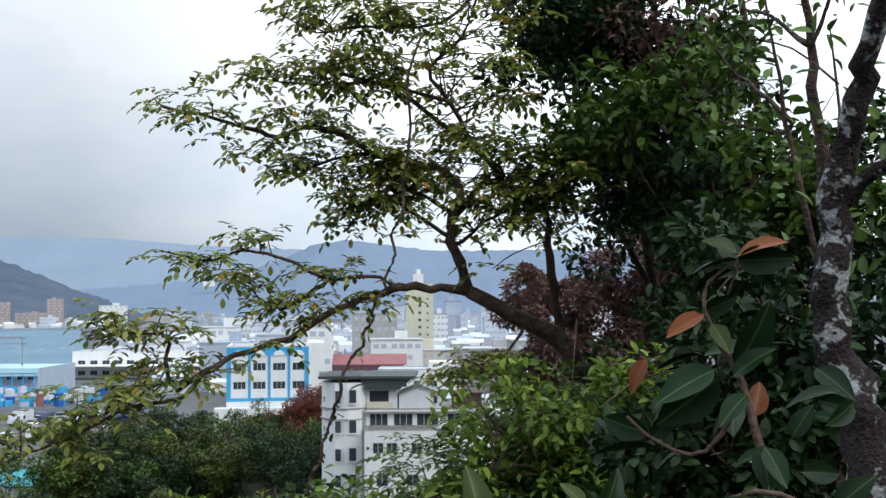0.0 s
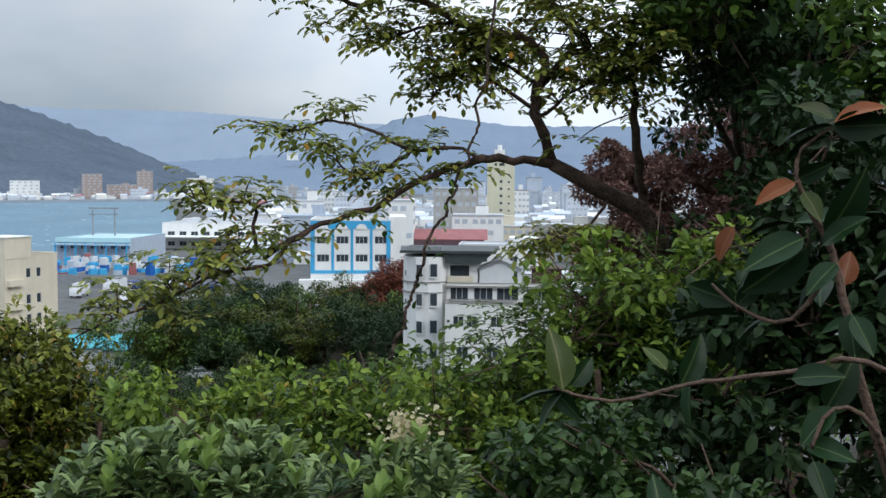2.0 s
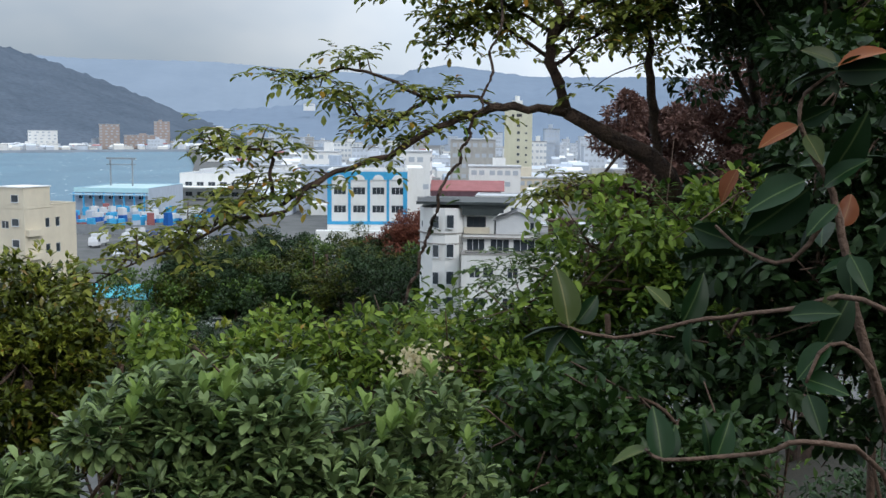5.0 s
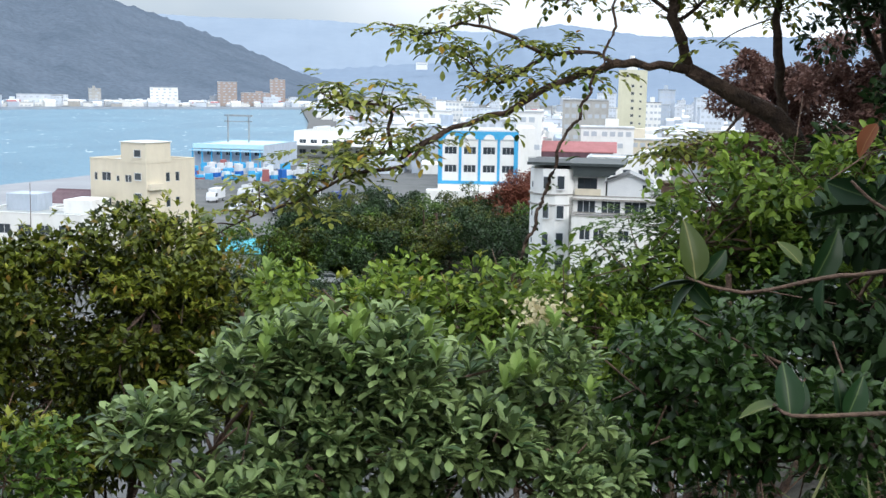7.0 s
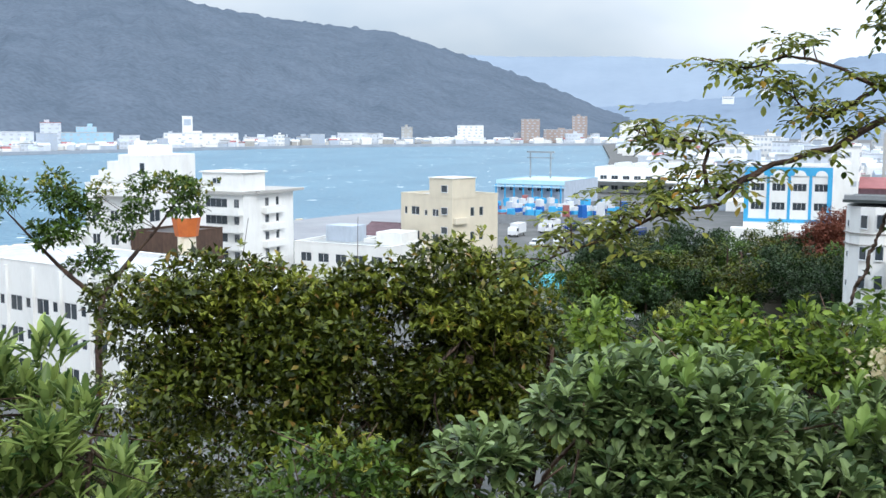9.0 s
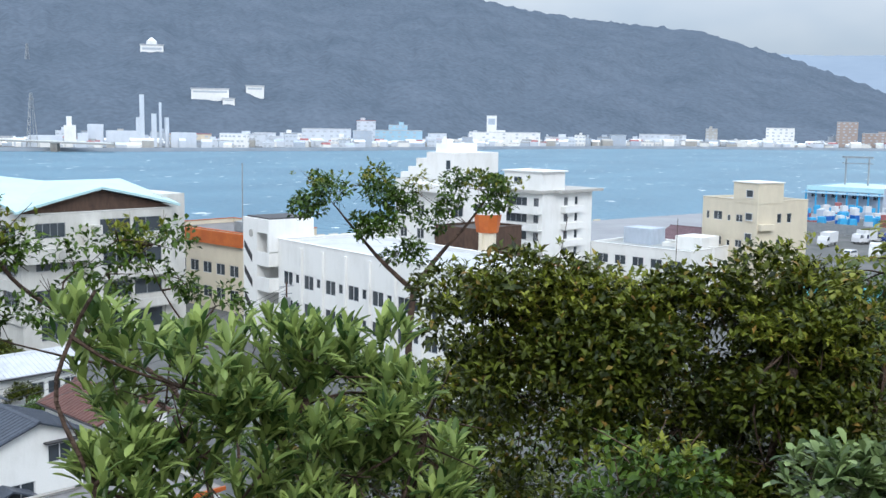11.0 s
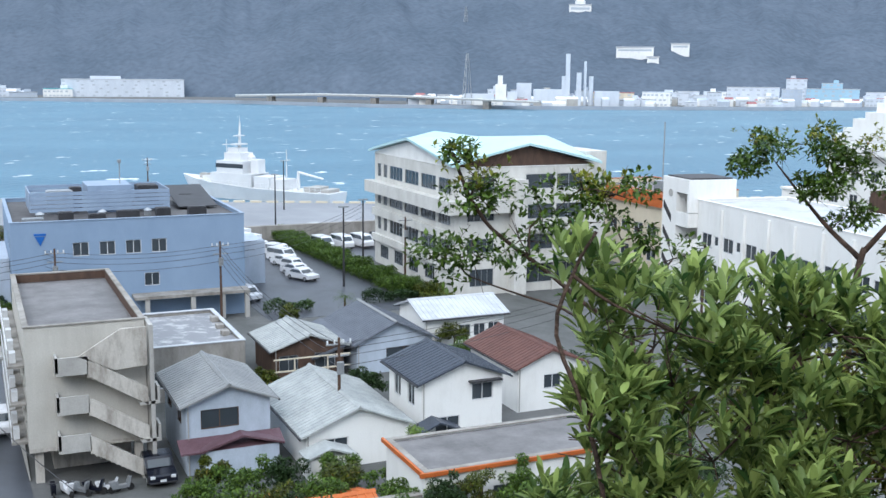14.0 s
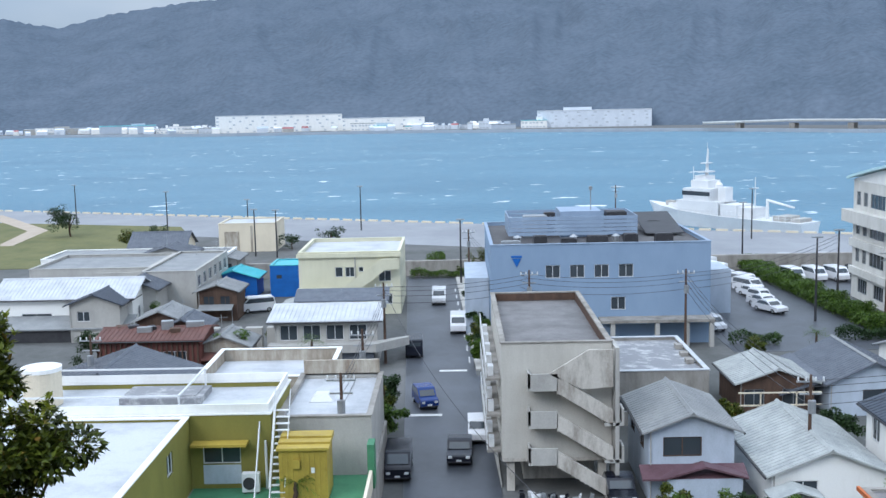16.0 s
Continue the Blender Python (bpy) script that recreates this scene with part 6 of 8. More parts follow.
car("white boxy kei car on the wet street", -76.2, 0.55, 180, CARWHITE)
car("dark blue hatchback driving up the street", -71.5, -0.9, 178, CARDARK, "sedan")
car("blue hatchback turning at the junction", -85.4, -3.2, 195, CARBLUE, "hatch")
car("white minivan parked at the kerb", -131.5, -3.1, 180, CARWHITE, "van")
car("white van parked at the kerb", -114.4, -0.75, 180, CARWHITE, "van")
car("dark car parked by the kerb", -107.6, -5.3, 2, CARDARK, "van")
car("black van parked beside the wall", -68.5, -5.0, 180, CARDARK, "van")
car("white minivan beside the blue hut", -129, -27.5, 112, CARWHITE, "van")
car("white car in the yard", -127, -21, 20, CARWHITE, "hatch")
for i, kd in enumerate(("sedan", "sedan", "hatch", "sedan", "van", "van", "sedan")):
    car("white car in the wet car park", -122 - 3.3 * i, 36.8 + 0.25 * i, 205, CARWHITE, kd)
car("white box truck in the car park", -141, 35.5, 205, CARWHITE, "truck")
car("white box truck in the car park", -147, 35.5, 205, CARWHITE, "truck")
car("white hatchback by the hedge", -113, 27.5, 200, CARWHITE, "hatch")
for i in range(5):
    car("white car in the rear car park", -158 - 1.5 * (i % 2), 46.5 + 3 * i, 190, [CARWHITE, CARWHITE, CARDARK, CARWHITE, CARDARK][i], "sedan")
for i in range(4):
    car("white car in the rear car park", -143, 45.5 + 3 * i, 190, [CARWHITE, CARWHITE, CARWHITE, CARDARK][i], "van")
ry = random.Random(8)
for i in range(22):
    car("white vehicle in the harbour yard", ry.uniform(-98, -52), ry.uniform(176, 236), ry.choice([10, 80, 100]) + ry.uniform(-12, 12), ry.choice([CARWHITE, CARWHITE, CARWHITE, CARDARK, CARBLUE]), ry.choice(["van", "hatch", "sedan", "truck"]))
car("white car below the hillside", -53.5, 140, 80, CARWHITE, "hatch")
car("white car by the garden wall", -44, 128, 20, CARWHITE, "sedan")
car("grey car between the houses", -63.2, 9.2, 180, CARDARK, "sedan")
for i in range(12):
    car("white car in the hall car park", -58 + 3.4 * (i % 6), 178 + 9 * (i // 6), 70, [CARWHITE, CARWHITE, CARDARK][i % 3], "hatch")
# motor scooters in front of the apartment block
for i in range(6):
    sc = thing("motor_scooter", "small parked motor scooter", "scooter", pose(-64.4 + 0.15 * i, 3.0 + 0.75 * i, 0.004, 0, 0, 20 * i), "parked scooters")
    part("body", Shape().prism([(-0.5, 0.25), (0.5, 0.25), (0.65, 0.9), (0.5, 0.92), (0.35, 0.45), (-0.1, 0.45), (-0.2, 0.75), (-0.7, 0.72)], -0.14, 0.14), [CARDARK, CARWHITE, STEEL][i % 3], sc)
    for wx in (-0.5, 0.6):
        part("wheel", Shape().tube2((wx, -0.06, 0.22), (wx, 0.06, 0.22), 0.22, 0.22, 12), TYRE, sc)
    part("handlebar", Shape().tube2((0.52, -0.3, 1.0), (0.52, 0.3, 1.0), 0.03, 0.03, 6), DARKMETAL, sc)


# ---- poles and wires ----
def pole(x, y, h, r=0.15, arms=True, lamp=False):
    root = thing("utility_pole", "dark utility pole with crossarms and insulators" if arms else "tall slender lamp pole", "pole", pose(x, y, 0), "street poles")
    part("shaft", Shape().tube2((0, 0, 0), (0, 0, h), r, r * 0.6, 10), DARKMETAL if not arms else BROWNWOOD, root)
    if arms:
        part("crossarm", Shape().box(-0.05, -0.9, h - 0.5, 0.05, 0.9, h - 0.4).box(-0.05, -0.7, h - 1.3, 0.05, 0.7, h - 1.2), STEEL, root)
        for yy in (-0.8, -0.3, 0.3, 0.8):
            part("insulator", Shape().cylinder(0, yy, h - 0.4, h - 0.15, 0.06, 8), WHITEMETAL, root)
        part("transformer", Shape().cylinder(0.3, 0.0, h - 2.4, h - 1.6, 0.25, 12), STEEL, root)
    if lamp:
        part("lamp_head", Shape().box(-0.2, -0.6, h - 0.05, 0.2, 0.6, h + 0.1), STEEL, root)


POLES = [(-66.0, 21.3, 7.6, True), (-105.5, 22.0, 8.2, True), (-104, 6.3, 8.6, True), (-118, 39.2, 9.5, False), (-128, 45.2, 9, False), (-170, 45, 8.5, False), (-102, -7.9, 8, True), (-78, -7.9, 8.5, True), (-63, -7.9, 9, True), (-145, 0.9, 8, True), (-148, -0.2, 9, False), (-200, -40, 8, False),
         (-210, -58, 9, False), (-235, -85, 9, False), (-215, -20, 9, False), (-180, -35, 8, False), (-178, -31, 8, False), (-90, -43, 7, True), (-84.6, -30.5, 7, True), (-205, 30, 9, True), (-190, 52, 9, False), (-88, 68, 8, True), (-118, 47.0, 8, True), (-49, 142, 9, True), (-31, 150, 7, False), (-26, 190, 9, False)]
for x, y, h, arms in POLES:
    pole(x, y, h, arms=arms, lamp=not arms)


def wire(a, b, sag):
    pts = [(a[0] + (b[0] - a[0]) * k / 8, a[1] + (b[1] - a[1]) * k / 8, a[2] + (b[2] - a[2]) * k / 8 - sag * 4 * (k / 8) * (1 - k / 8)) for k in range(9)]
    tagged(part("power_line", Shape().tube(pts, 0.022, 0.022, 5), DARKMETAL), "thin dark sagging power line", "wire", "power lines")


for dz in (0.0, 0.4, 0.9, 1.6):
    wire((-104, 6.3, 8.2 - dz), (-105.5, 22.0, 7.8 - dz), 0.5)
    wire((-105.5, 22.0, 7.8 - dz), (-128, 45.2, 8.5 - dz), 0.9)
    wire((-66, 21.3, 7.2 - dz), (-105.5, 22.0, 7.8 - dz), 1.0)
    wire((-66, 21.3, 7.2 - dz), (-88, 68, 7.6 - dz), 1.2)
    wire((-63, -7.9, 8.6 - dz), (-78, -7.9, 8.1 - dz), 0.4)
    wire((-78, -7.9, 8.1 - dz), (-102, -7.9, 7.6 - dz), 0.6)
    wire((-102, -7.9, 7.6 - dz), (-104, 6.3, 8.2 - dz), 0.4)
    wire((-104, 6.3, 8.2 - dz), (-145, 0.9, 7.6 - dz), 0.9)
wire((-102, -7.9, 7.4), (-48, 3.0, 6.5), 1.6)

# ---- foliage ----
def frames(d, up=(0, 0, 1.0), spin=None):
    """Axes for leaves that point along d."""
    d = d / np.linalg.norm(d, axis=1, keepdims=True)
    u = np.broadcast_to(np.array(up), d.shape) + 1e-3
    s = np.cross(d, u)
    s /= np.linalg.norm(s, axis=1, keepdims=True) + 1e-9
    n_ = np.cross(s, d)
    if spin is not None:
        c, q = np.cos(spin)[:, None], np.sin(spin)[:, None]
        s, n_ = s * c + n_ * q, n_ * c - s * q
    return d, s, n_


LEAF_FINE = ([(0, 0), (-0.36, 0.3), (0, 0.3), (0.36, 0.3), (-0.5, 0.62), (0, 0.62), (0.5, 0.62), (-0.34, 0.86), (0.34, 0.86), (0, 1.0)],
             [(0, 3, 2), (0, 2, 1), (2, 3, 6, 5), (1, 2, 5, 4), (5, 6, 8), (4, 5, 7), (5, 8, 9), (5, 9, 7)])
LEAF_PADDLE = ([(0, 0), (-0.15, 0.3), (0, 0.3), (0.15, 0.3), (-0.46, 0.68), (0, 0.68), (0.46, 0.68), (-0.36, 0.91), (0.36, 0.91), (0, 1.0)], LEAF_FINE[1])
LEAF_PLAIN = ([(0, 0), (-0.5, 0.5), (0, 0.5), (0.5, 0.5), (0, 1.0)], [(0, 3, 2), (0, 2, 1), (2, 3, 4), (1, 2, 4)])


def leaf_arrays(base, d, length, ratio, template, droop=0.15, fold=0.25, spin=None):
    tv, tf = template
    d, s, n_ = frames(d, spin=spin)
    tv = np.array(tv)
    length = np.asarray(length)[:, None, None]
    x, y = tv[None, :, 0, None], tv[None, :, 1, None]
    v = base[:, None, :] + length * (d[:, None, :] * y + s[:, None, :] * x * ratio + n_[:, None, :] * (np.abs(x) * ratio * fold * 2 - droop * y * y))
    k, m = v.shape[0], v.shape[1]
    faces = [tuple(i * m + q for q in f) for i in range(k) for f in tf]
    return v.reshape(-1, 3), faces


def leaves(name, pieces, mat, parent=None, label=""):
    vs, fs, k = [], [], 0
    for v, f in pieces:
        vs.append(v)
        fs += [tuple(k + i for i in q) for q in f]
        k += len(v)
    me = bpy.data.meshes.new(name)
    me.from_pydata(np.concatenate(vs).tolist(), [], fs)
    me.polygons.foreach_set("use_smooth", [True] * len(me.polygons))
    me.materials.append(mat)
    ob = new(name, me)
    ob.parent = parent
    return tagged(ob, label)


def shell(rng, c, r, n, inner=0.45, flat=0.7):
    """Points spread through an ellipsoid, with the way outwards."""
    q = rng.normal(size=(n, 3))
    q /= np.linalg.norm(q, axis=1, keepdims=True)
    rad = inner + (1 - inner) * rng.random((n, 1)) ** 0.6
    p = np.array(c) + q * rad * np.array([r, r, r * flat])
    o = q + np.array([0, 0, 0.55]) + rng.normal(size=(n, 3)) * 0.35
    return p, o / np.linalg.norm(o, axis=1, keepdims=True)


def rosettes(rng, p, o, n, length, ratio, template, spread=(0.5, 1.2), droop=0.15, fold=0.25):
    k = len(p)
    _, s, m = frames(o, up=(0.3, 0.2, 0.9))
    B, D, Ls = [], [], []
    for j in range(n):
        a = rng.random(k) * 0.7 + 2 * math.pi * j / n * 1.62
        t = rng.uniform(*spread, size=k)
        D.append(o * np.cos(t)[:, None] + (s * np.cos(a)[:, None] + m * np.sin(a)[:, None]) * np.sin(t)[:, None])
        B.append(p + o * (rng.random(k)[:, None] - 0.5) * length * 0.5)
        Ls.append(length * rng.uniform(0.65, 1.15, k))
    return leaf_arrays(np.concatenate(B), np.concatenate(D), np.concatenate(Ls), ratio, template, droop, fold)


def loose(rng, p, o, length, ratio, template, jitter=0.9, droop=0.2):
    d = o + rng.normal(size=o.shape) * jitter
    d[:, 2] -= 0.25
    return leaf_arrays(p, d, length * rng.uniform(0.6, 1.25, len(p)), ratio, template, droop, 0.2, rng.uniform(-0.9, 0.9, len(p)))


def pinnate(rng, p, o, pairs, length, leaflet, ratio, template):
    """Feather leaves: leaflets in pairs along a drooping stalk."""
    k = len(p)
    o = o / np.linalg.norm(o, axis=1, keepdims=True)
    B, D, Ls = [], [], []
    side = np.cross(o, np.array([0, 0, 1.0]))
    side /= np.linalg.norm(side, axis=1, keepdims=True) + 1e-6
    for j in range(pairs):
        t = (j + 1) / (pairs + 0.5)
        q = p + o * length * t - np.array([0, 0, 1.0]) * length * 0.45 * t * t
        for sgn in (-1, 1):
            B.append(q)
            D.append(side * sgn + o * 0.55 - np.array([0, 0, 0.25]) + rng.normal(size=(k, 3)) * 0.18)
            Ls.append(leaflet * (1 - 0.25 * abs(t - 0.5)) * rng.uniform(0.8, 1.15, k))
    B.append(p + o * length - np.array([0, 0, 1.0]) * length * 0.45)
    D.append(o - np.array([0, 0, 0.7]))
    Ls.append(np.full(k, leaflet))
    return leaf_arrays(np.concatenate(B), np.concatenate(D), np.concatenate(Ls), ratio, template, 0.2, 0.2)


G_BUSH = leaf_material("bush_leaf", (0.022, 0.05, 0.016), (0.25, 0.33, 0.125), 0.32, 0.18)
G_SHOOT = leaf_material("fresh_leaf", (0.13, 0.21, 0.05), (0.26, 0.36, 0.09), 0.4, 0.35)
G_GLOSS = leaf_material("dark_glossy_leaf", (0.012, 0.03, 0.008), (0.06, 0.11, 0.025), 0.28, 0.14)
# near-black greens that put the shade among dense leaves into the colour
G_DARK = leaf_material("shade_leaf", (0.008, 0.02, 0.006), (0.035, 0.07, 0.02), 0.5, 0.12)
G_BRANCH = leaf_material("feather_leaf", (0.04, 0.075, 0.014), (0.36, 0.38, 0.08), 0.4, 0.42, (0.4, 0.2, 0.03))
# its dark end stands in for the shade inside the crown
G_OLIVE = leaf_material("yellow_green_leaf", (0.006, 0.014, 0.002), (0.105, 0.13, 0.016), 0.36, 0.14, (0.2, 0.12, 0.03))
# lightened leaf colour for crown tops, the light on them put in
G_TIP = leaf_material("lit_top_leaf", (0.09, 0.12, 0.013), (0.28, 0.3, 0.042), 0.4, 0.32, (0.36, 0.2, 0.045))
G_MID = leaf_material("mid_green_leaf", (0.012, 0.035, 0.006), (0.12, 0.2, 0.03), 0.38, 0.22)
G_LONG = leaf_material("long_leaf", (0.035, 0.085, 0.025), (0.4, 0.5, 0.15), 0.25, 0.36)
G_FRESH = leaf_material("fresh_green_leaf", (0.025, 0.06, 0.009), (0.26, 0.36, 0.055), 0.35, 0.34)
G_RED = leaf_material("red_leaf", (0.11, 0.035, 0.025), (0.24, 0.085, 0.05), 0.5, 0.25)
G_DULL = leaf_material("dull_purple_leaf", (0.12, 0.06, 0.05), (0.2, 0.115, 0.09), 0.6, 0.25)
G_PALE = leaf_material("pale_flower", (0.5, 0.42, 0.24), (0.68, 0.62, 0.42), 0.6, 0.4)
G_GRASS = leaf_material("grass_blade", (0.05, 0.07, 0.02), (0.15, 0.15, 0.06), 0.5, 0.3)


def crown(kind, rng, centres, r, count, size):
    pieces = []
    for c0 in [c for c in centres for _ in range(3)]:
        # each clump breaks up into three lesser ones, with gaps between
        c = np.array(c0) + np.clip(rng.normal(size=3), -1.3, 0.9) * r * (np.array([0.62, 0.62, 0.5]) if kind != "long" else np.array([0.8, 0.8, 0.7]))
        rr = r * rng.uniform(0.32, 0.76)
        p, o = shell(rng, c, rr, max(3, int(count * rr / r * 0.55)))
        if kind == "rosette":
            pieces.append(rosettes(rng, p, o, 7, size, 0.46, LEAF_PADDLE, (0.45, 1.3)))
        elif kind == "long":
            pieces.append(rosettes(rng, p, o * 0.5 + np.array([0, 0, 0.9]), 8, size, 0.26, LEAF_FINE, (0.3, 1.2), 0.1))
        elif kind == "loose":
            pieces.append(loose(rng, p, o, size, 0.5, LEAF_FINE))
        elif kind == "small":
            pieces.append(loose(rng, p, o, size, 0.5, LEAF_PLAIN))
        elif kind == "pinnate":
            pieces.append(pinnate(rng, p, o, 4, size * 3.2, size, 0.4, LEAF_PLAIN))
    return pieces


def nearest(limbs, c):
    best = None
    for limb in limbs:
        for q in limb:
            dd = (Vector(q) - Vector(c)).length
            if best is None or dd < best[0]:
                best = (dd, q)
    return best[1]


def plant(name, label, cat, limbs, centres, kind, r, count, size, mat, bark=BARK, r0=0.05, seed=1, twig=0.008, twigs=True, leaf_name="crown", tips=0):
    """A shrub or tree: limbs as tapered tubes, twigs to each clump of leaves, and the leaves."""
    base = limbs[0][0]
    root = thing(name, label, cat, pose(*base))
    inv = pose(*base).inverted()
    rng = np.random.default_rng(seed)
    for i, limb in enumerate(limbs):
        t0 = r0 * (1 if i == 0 else 0.62)
        part("trunk" if i == 0 else "limb", Shape().tube(limb, t0, t0 * (0.62 if i == 0 else 0.22), 9, 0.08, seed + i), bark, root, at=inv, smooth=True)
    if twigs:
        tw = Shape()
        for c in centres:
            q = nearest(limbs, c)
            mid = (Vector(q) + Vector(c)) / 2 + Vector(rng.normal(size=3) * 0.1 * (Vector(c) - Vector(q)).length)
            tw.tube([q, mid, c], twig, twig * 0.5, 5)
            for k in range(5):
                e = Vector(c) + Vector(rng.normal(size=3)) * r * 0.55
                tw.tube2(c, e, twig * 0.5, twig * 0.25, 4)
        tagged(part("twig_mass", tw, bark, root, at=inv, smooth=True), kind="stuff")
    ob = leaves(leaf_name, crown(kind, rng, centres, r, count, size), mat, root)
    ob.matrix_basis = inv
    if tips:
        # brighter leaf colour on the crown's top stands in for the light there
        top = [c for c in centres if c[2] > np.percentile([q[2] for q in centres], 55)]
        p = np.concatenate([np.array(c) + rng.normal(size=(tips, 3)) * r * np.array([0.42, 0.42, 0.2]) + np.array([0, 0, r * 0.3]) for c in top])
        o = rng.normal(size=p.shape) * 0.6 + np.array([0, 0, 0.9])
        ob = leaves("young_leaves", [rosettes(rng, p, o / np.linalg.norm(o, axis=1, keepdims=True), 6, size * 0.95, 0.45, LEAF_PLAIN)], G_TIP, root, "yellow-green leaves lightened like lit crown tops")
        ob.matrix_basis = inv
    return root


def rooted(x, y, top, n=3, lean=0.3, seed=0):
    """Limbs that rise from the hillside to a height."""
    rng = np.random.default_rng(seed)
    zb = max(0.0, hill_z(x, y)) - 0.1
    return [[(x + 0.1 * k, y, zb), (x + rng.normal() * lean * 0.4, y + rng.normal() * lean * 0.4, (zb + top) / 2), (x + rng.normal() * lean, y + rng.normal() * lean, top)] for k in range(n)]


# leaning tree whose long bough crosses the view
TRUNK = [(1.6, 7.9, 21.6), (1.2, 7.7, 23.6), (0.87, 7.52, 24.39), (0.69, 7.35, 24.58), (0.36, 7.19, 24.86), (-0.05, 7.01, 25.07)]
BOUGHS = [
    [(-0.05, 7.01, 25.07), (-0.32, 6.9, 25.1), (-0.49, 6.8, 25.11), (-0.67, 6.79, 25.05), (-0.84, 6.67, 24.97), (-1.15, 6.53, 24.8), (-1.47, 6.47, 24.68), (-1.63, 6.33, 24.6), (-1.78, 6.29, 24.48)],
    [(-0.05, 7.12, 25.08), (-0.14, 7.01, 25.35), (-0.17, 7.0, 25.5), (-0.09, 6.98, 25.69), (-0.19, 6.97, 25.84), (-0.41, 6.95, 25.9), (-0.67, 6.93, 25.98), (-0.89, 6.89, 26.1), (-1.1, 6.86, 26.15), (-1.28, 6.84, 26.08), (-1.46, 6.8, 26.13), (-1.77, 6.72, 26.21), (-1.99, 6.66, 26.25)],
    [(-0.17, 7.1, 25.53), (0.03, 7.07, 25.77), (0.2, 7.06, 25.84), (0.0, 7.04, 26.02), (-0.3, 7.0, 26.25), (-0.6, 6.95, 26.43), (-0.89, 6.92, 26.5)],
    [(1.0, 7.6, 24.2), (0.64, 7.57, 24.58), (0.57, 7.48, 24.98), (0.51, 7.28, 25.29), (0.46, 7.26, 25.63), (0.23, 7.26, 25.79), (0.08, 7.25, 25.98)],
]
SPRAYS = [
    [(0.05, 6.9, 27.1), (-0.22, 6.8, 26.8), (-0.73, 6.77, 26.78), (-1.02, 6.76, 26.74), (-1.25, 6.7, 26.85)],
    [(-0.15, 7.09, 26.34), (-0.59, 6.88, 26.42), (-0.88, 6.86, 26.42), (-1.13, 6.8, 26.41), (-1.55, 6.74, 26.47)],
    [(-1.5, 6.4, 24.68), (-1.65, 6.33, 24.57), (-1.85, 6.27, 24.53), (-2.06, 6.21, 24.5), (-2.15, 6.17, 24.37), (-2.29, 6.12, 24.34), (-2.46, 6.05, 24.25)],
    [(-1.6, 6.3, 24.62), (-1.73, 6.2, 24.46), (-2.01, 6.11, 24.41), (-2.25, 6.02, 24.27), (-2.54, 5.9, 24.17), (-2.76, 5.79, 24.05)],
    [(-1.82, 6.28, 24.54), (-1.84, 6.28, 24.67), (-1.83, 6.29, 24.8), (-1.98, 6.25, 24.83), (-2.13, 6.2, 24.82), (-2.23, 6.17, 24.89)],
    [(-0.5, 6.82, 25.1), (-0.7, 6.79, 25.17), (-0.94, 6.66, 25.15), (-1.1, 6.54, 25.24), (-1.3, 6.5, 25.3), (-1.44, 6.48, 25.32), (-1.6, 6.44, 25.26), (-1.74, 6.41, 25.28), (-1.9, 6.37, 25.32)],
    [(-0.94, 6.66, 25.14), (-1.06, 6.55, 25.04), (-1.2, 6.53, 24.97), (-1.34, 6.51, 25.04), (-1.4, 6.49, 25.11)],
    [(0.0, 7.04, 26.02), (-0.15, 7.09, 26.34), (-0.3, 7.04, 26.56), (-0.07, 6.99, 26.78), (0.08, 6.87, 27.19)],
    [(-0.14, 7.05, 25.4), (-0.45, 7.01, 25.62), (-0.6, 7.0, 25.68), (-0.75, 6.99, 25.6), (-0.85, 6.98, 25.48)],
    [(-0.17, 7.02, 25.6), (-0.42, 7.01, 25.75), (-0.6, 7.0, 25.86), (-0.74, 6.99, 25.98)],
    [(0.36, 7.15, 24.86), (0.29, 7.09, 24.79), (0.14, 6.99, 24.6), (-0.08, 7.0, 24.51), (-0.23, 7.0, 24.53)],
    [(-0.67, 6.93, 25.98), (-0.92, 6.95, 25.94), (-1.1, 6.95, 25.89), (-1.28, 6.92, 25.86)],
    [(-0.13, 7.02, 25.38), (0.04, 7.01, 25.52), (0.33, 7.0, 25.66), (0.58, 6.97, 25.73)],
]
bt = thing("leaning_tree", "leaning tree with a long bare bough and feathery leaves", "tree", pose(*TRUNK[0]))
BI = pose(*TRUNK[0]).inverted()
part("trunk", Shape().tube(TRUNK, 0.11, 0.042, 12, 0.16, 1), BARK, bt, at=BI, smooth=True)
for i, (q, r_) in enumerate(zip(BOUGHS, (0.03, 0.036, 0.024, 0.045))):
    part("bough", Shape().tube(q, r_, 0.009 if i else 0.013, 10, 0.2, 5 + i), BARK, bt, at=BI, smooth=True)
for i, q in enumerate(SPRAYS):
    part("limb", Shape().tube(q, 0.014 if i != 7 else 0.022, 0.004, 7, 0.22, 20 + i), BARK, bt, at=BI, smooth=True)
rb_ = np.random.default_rng(21)
ends = []
tw = Shape()
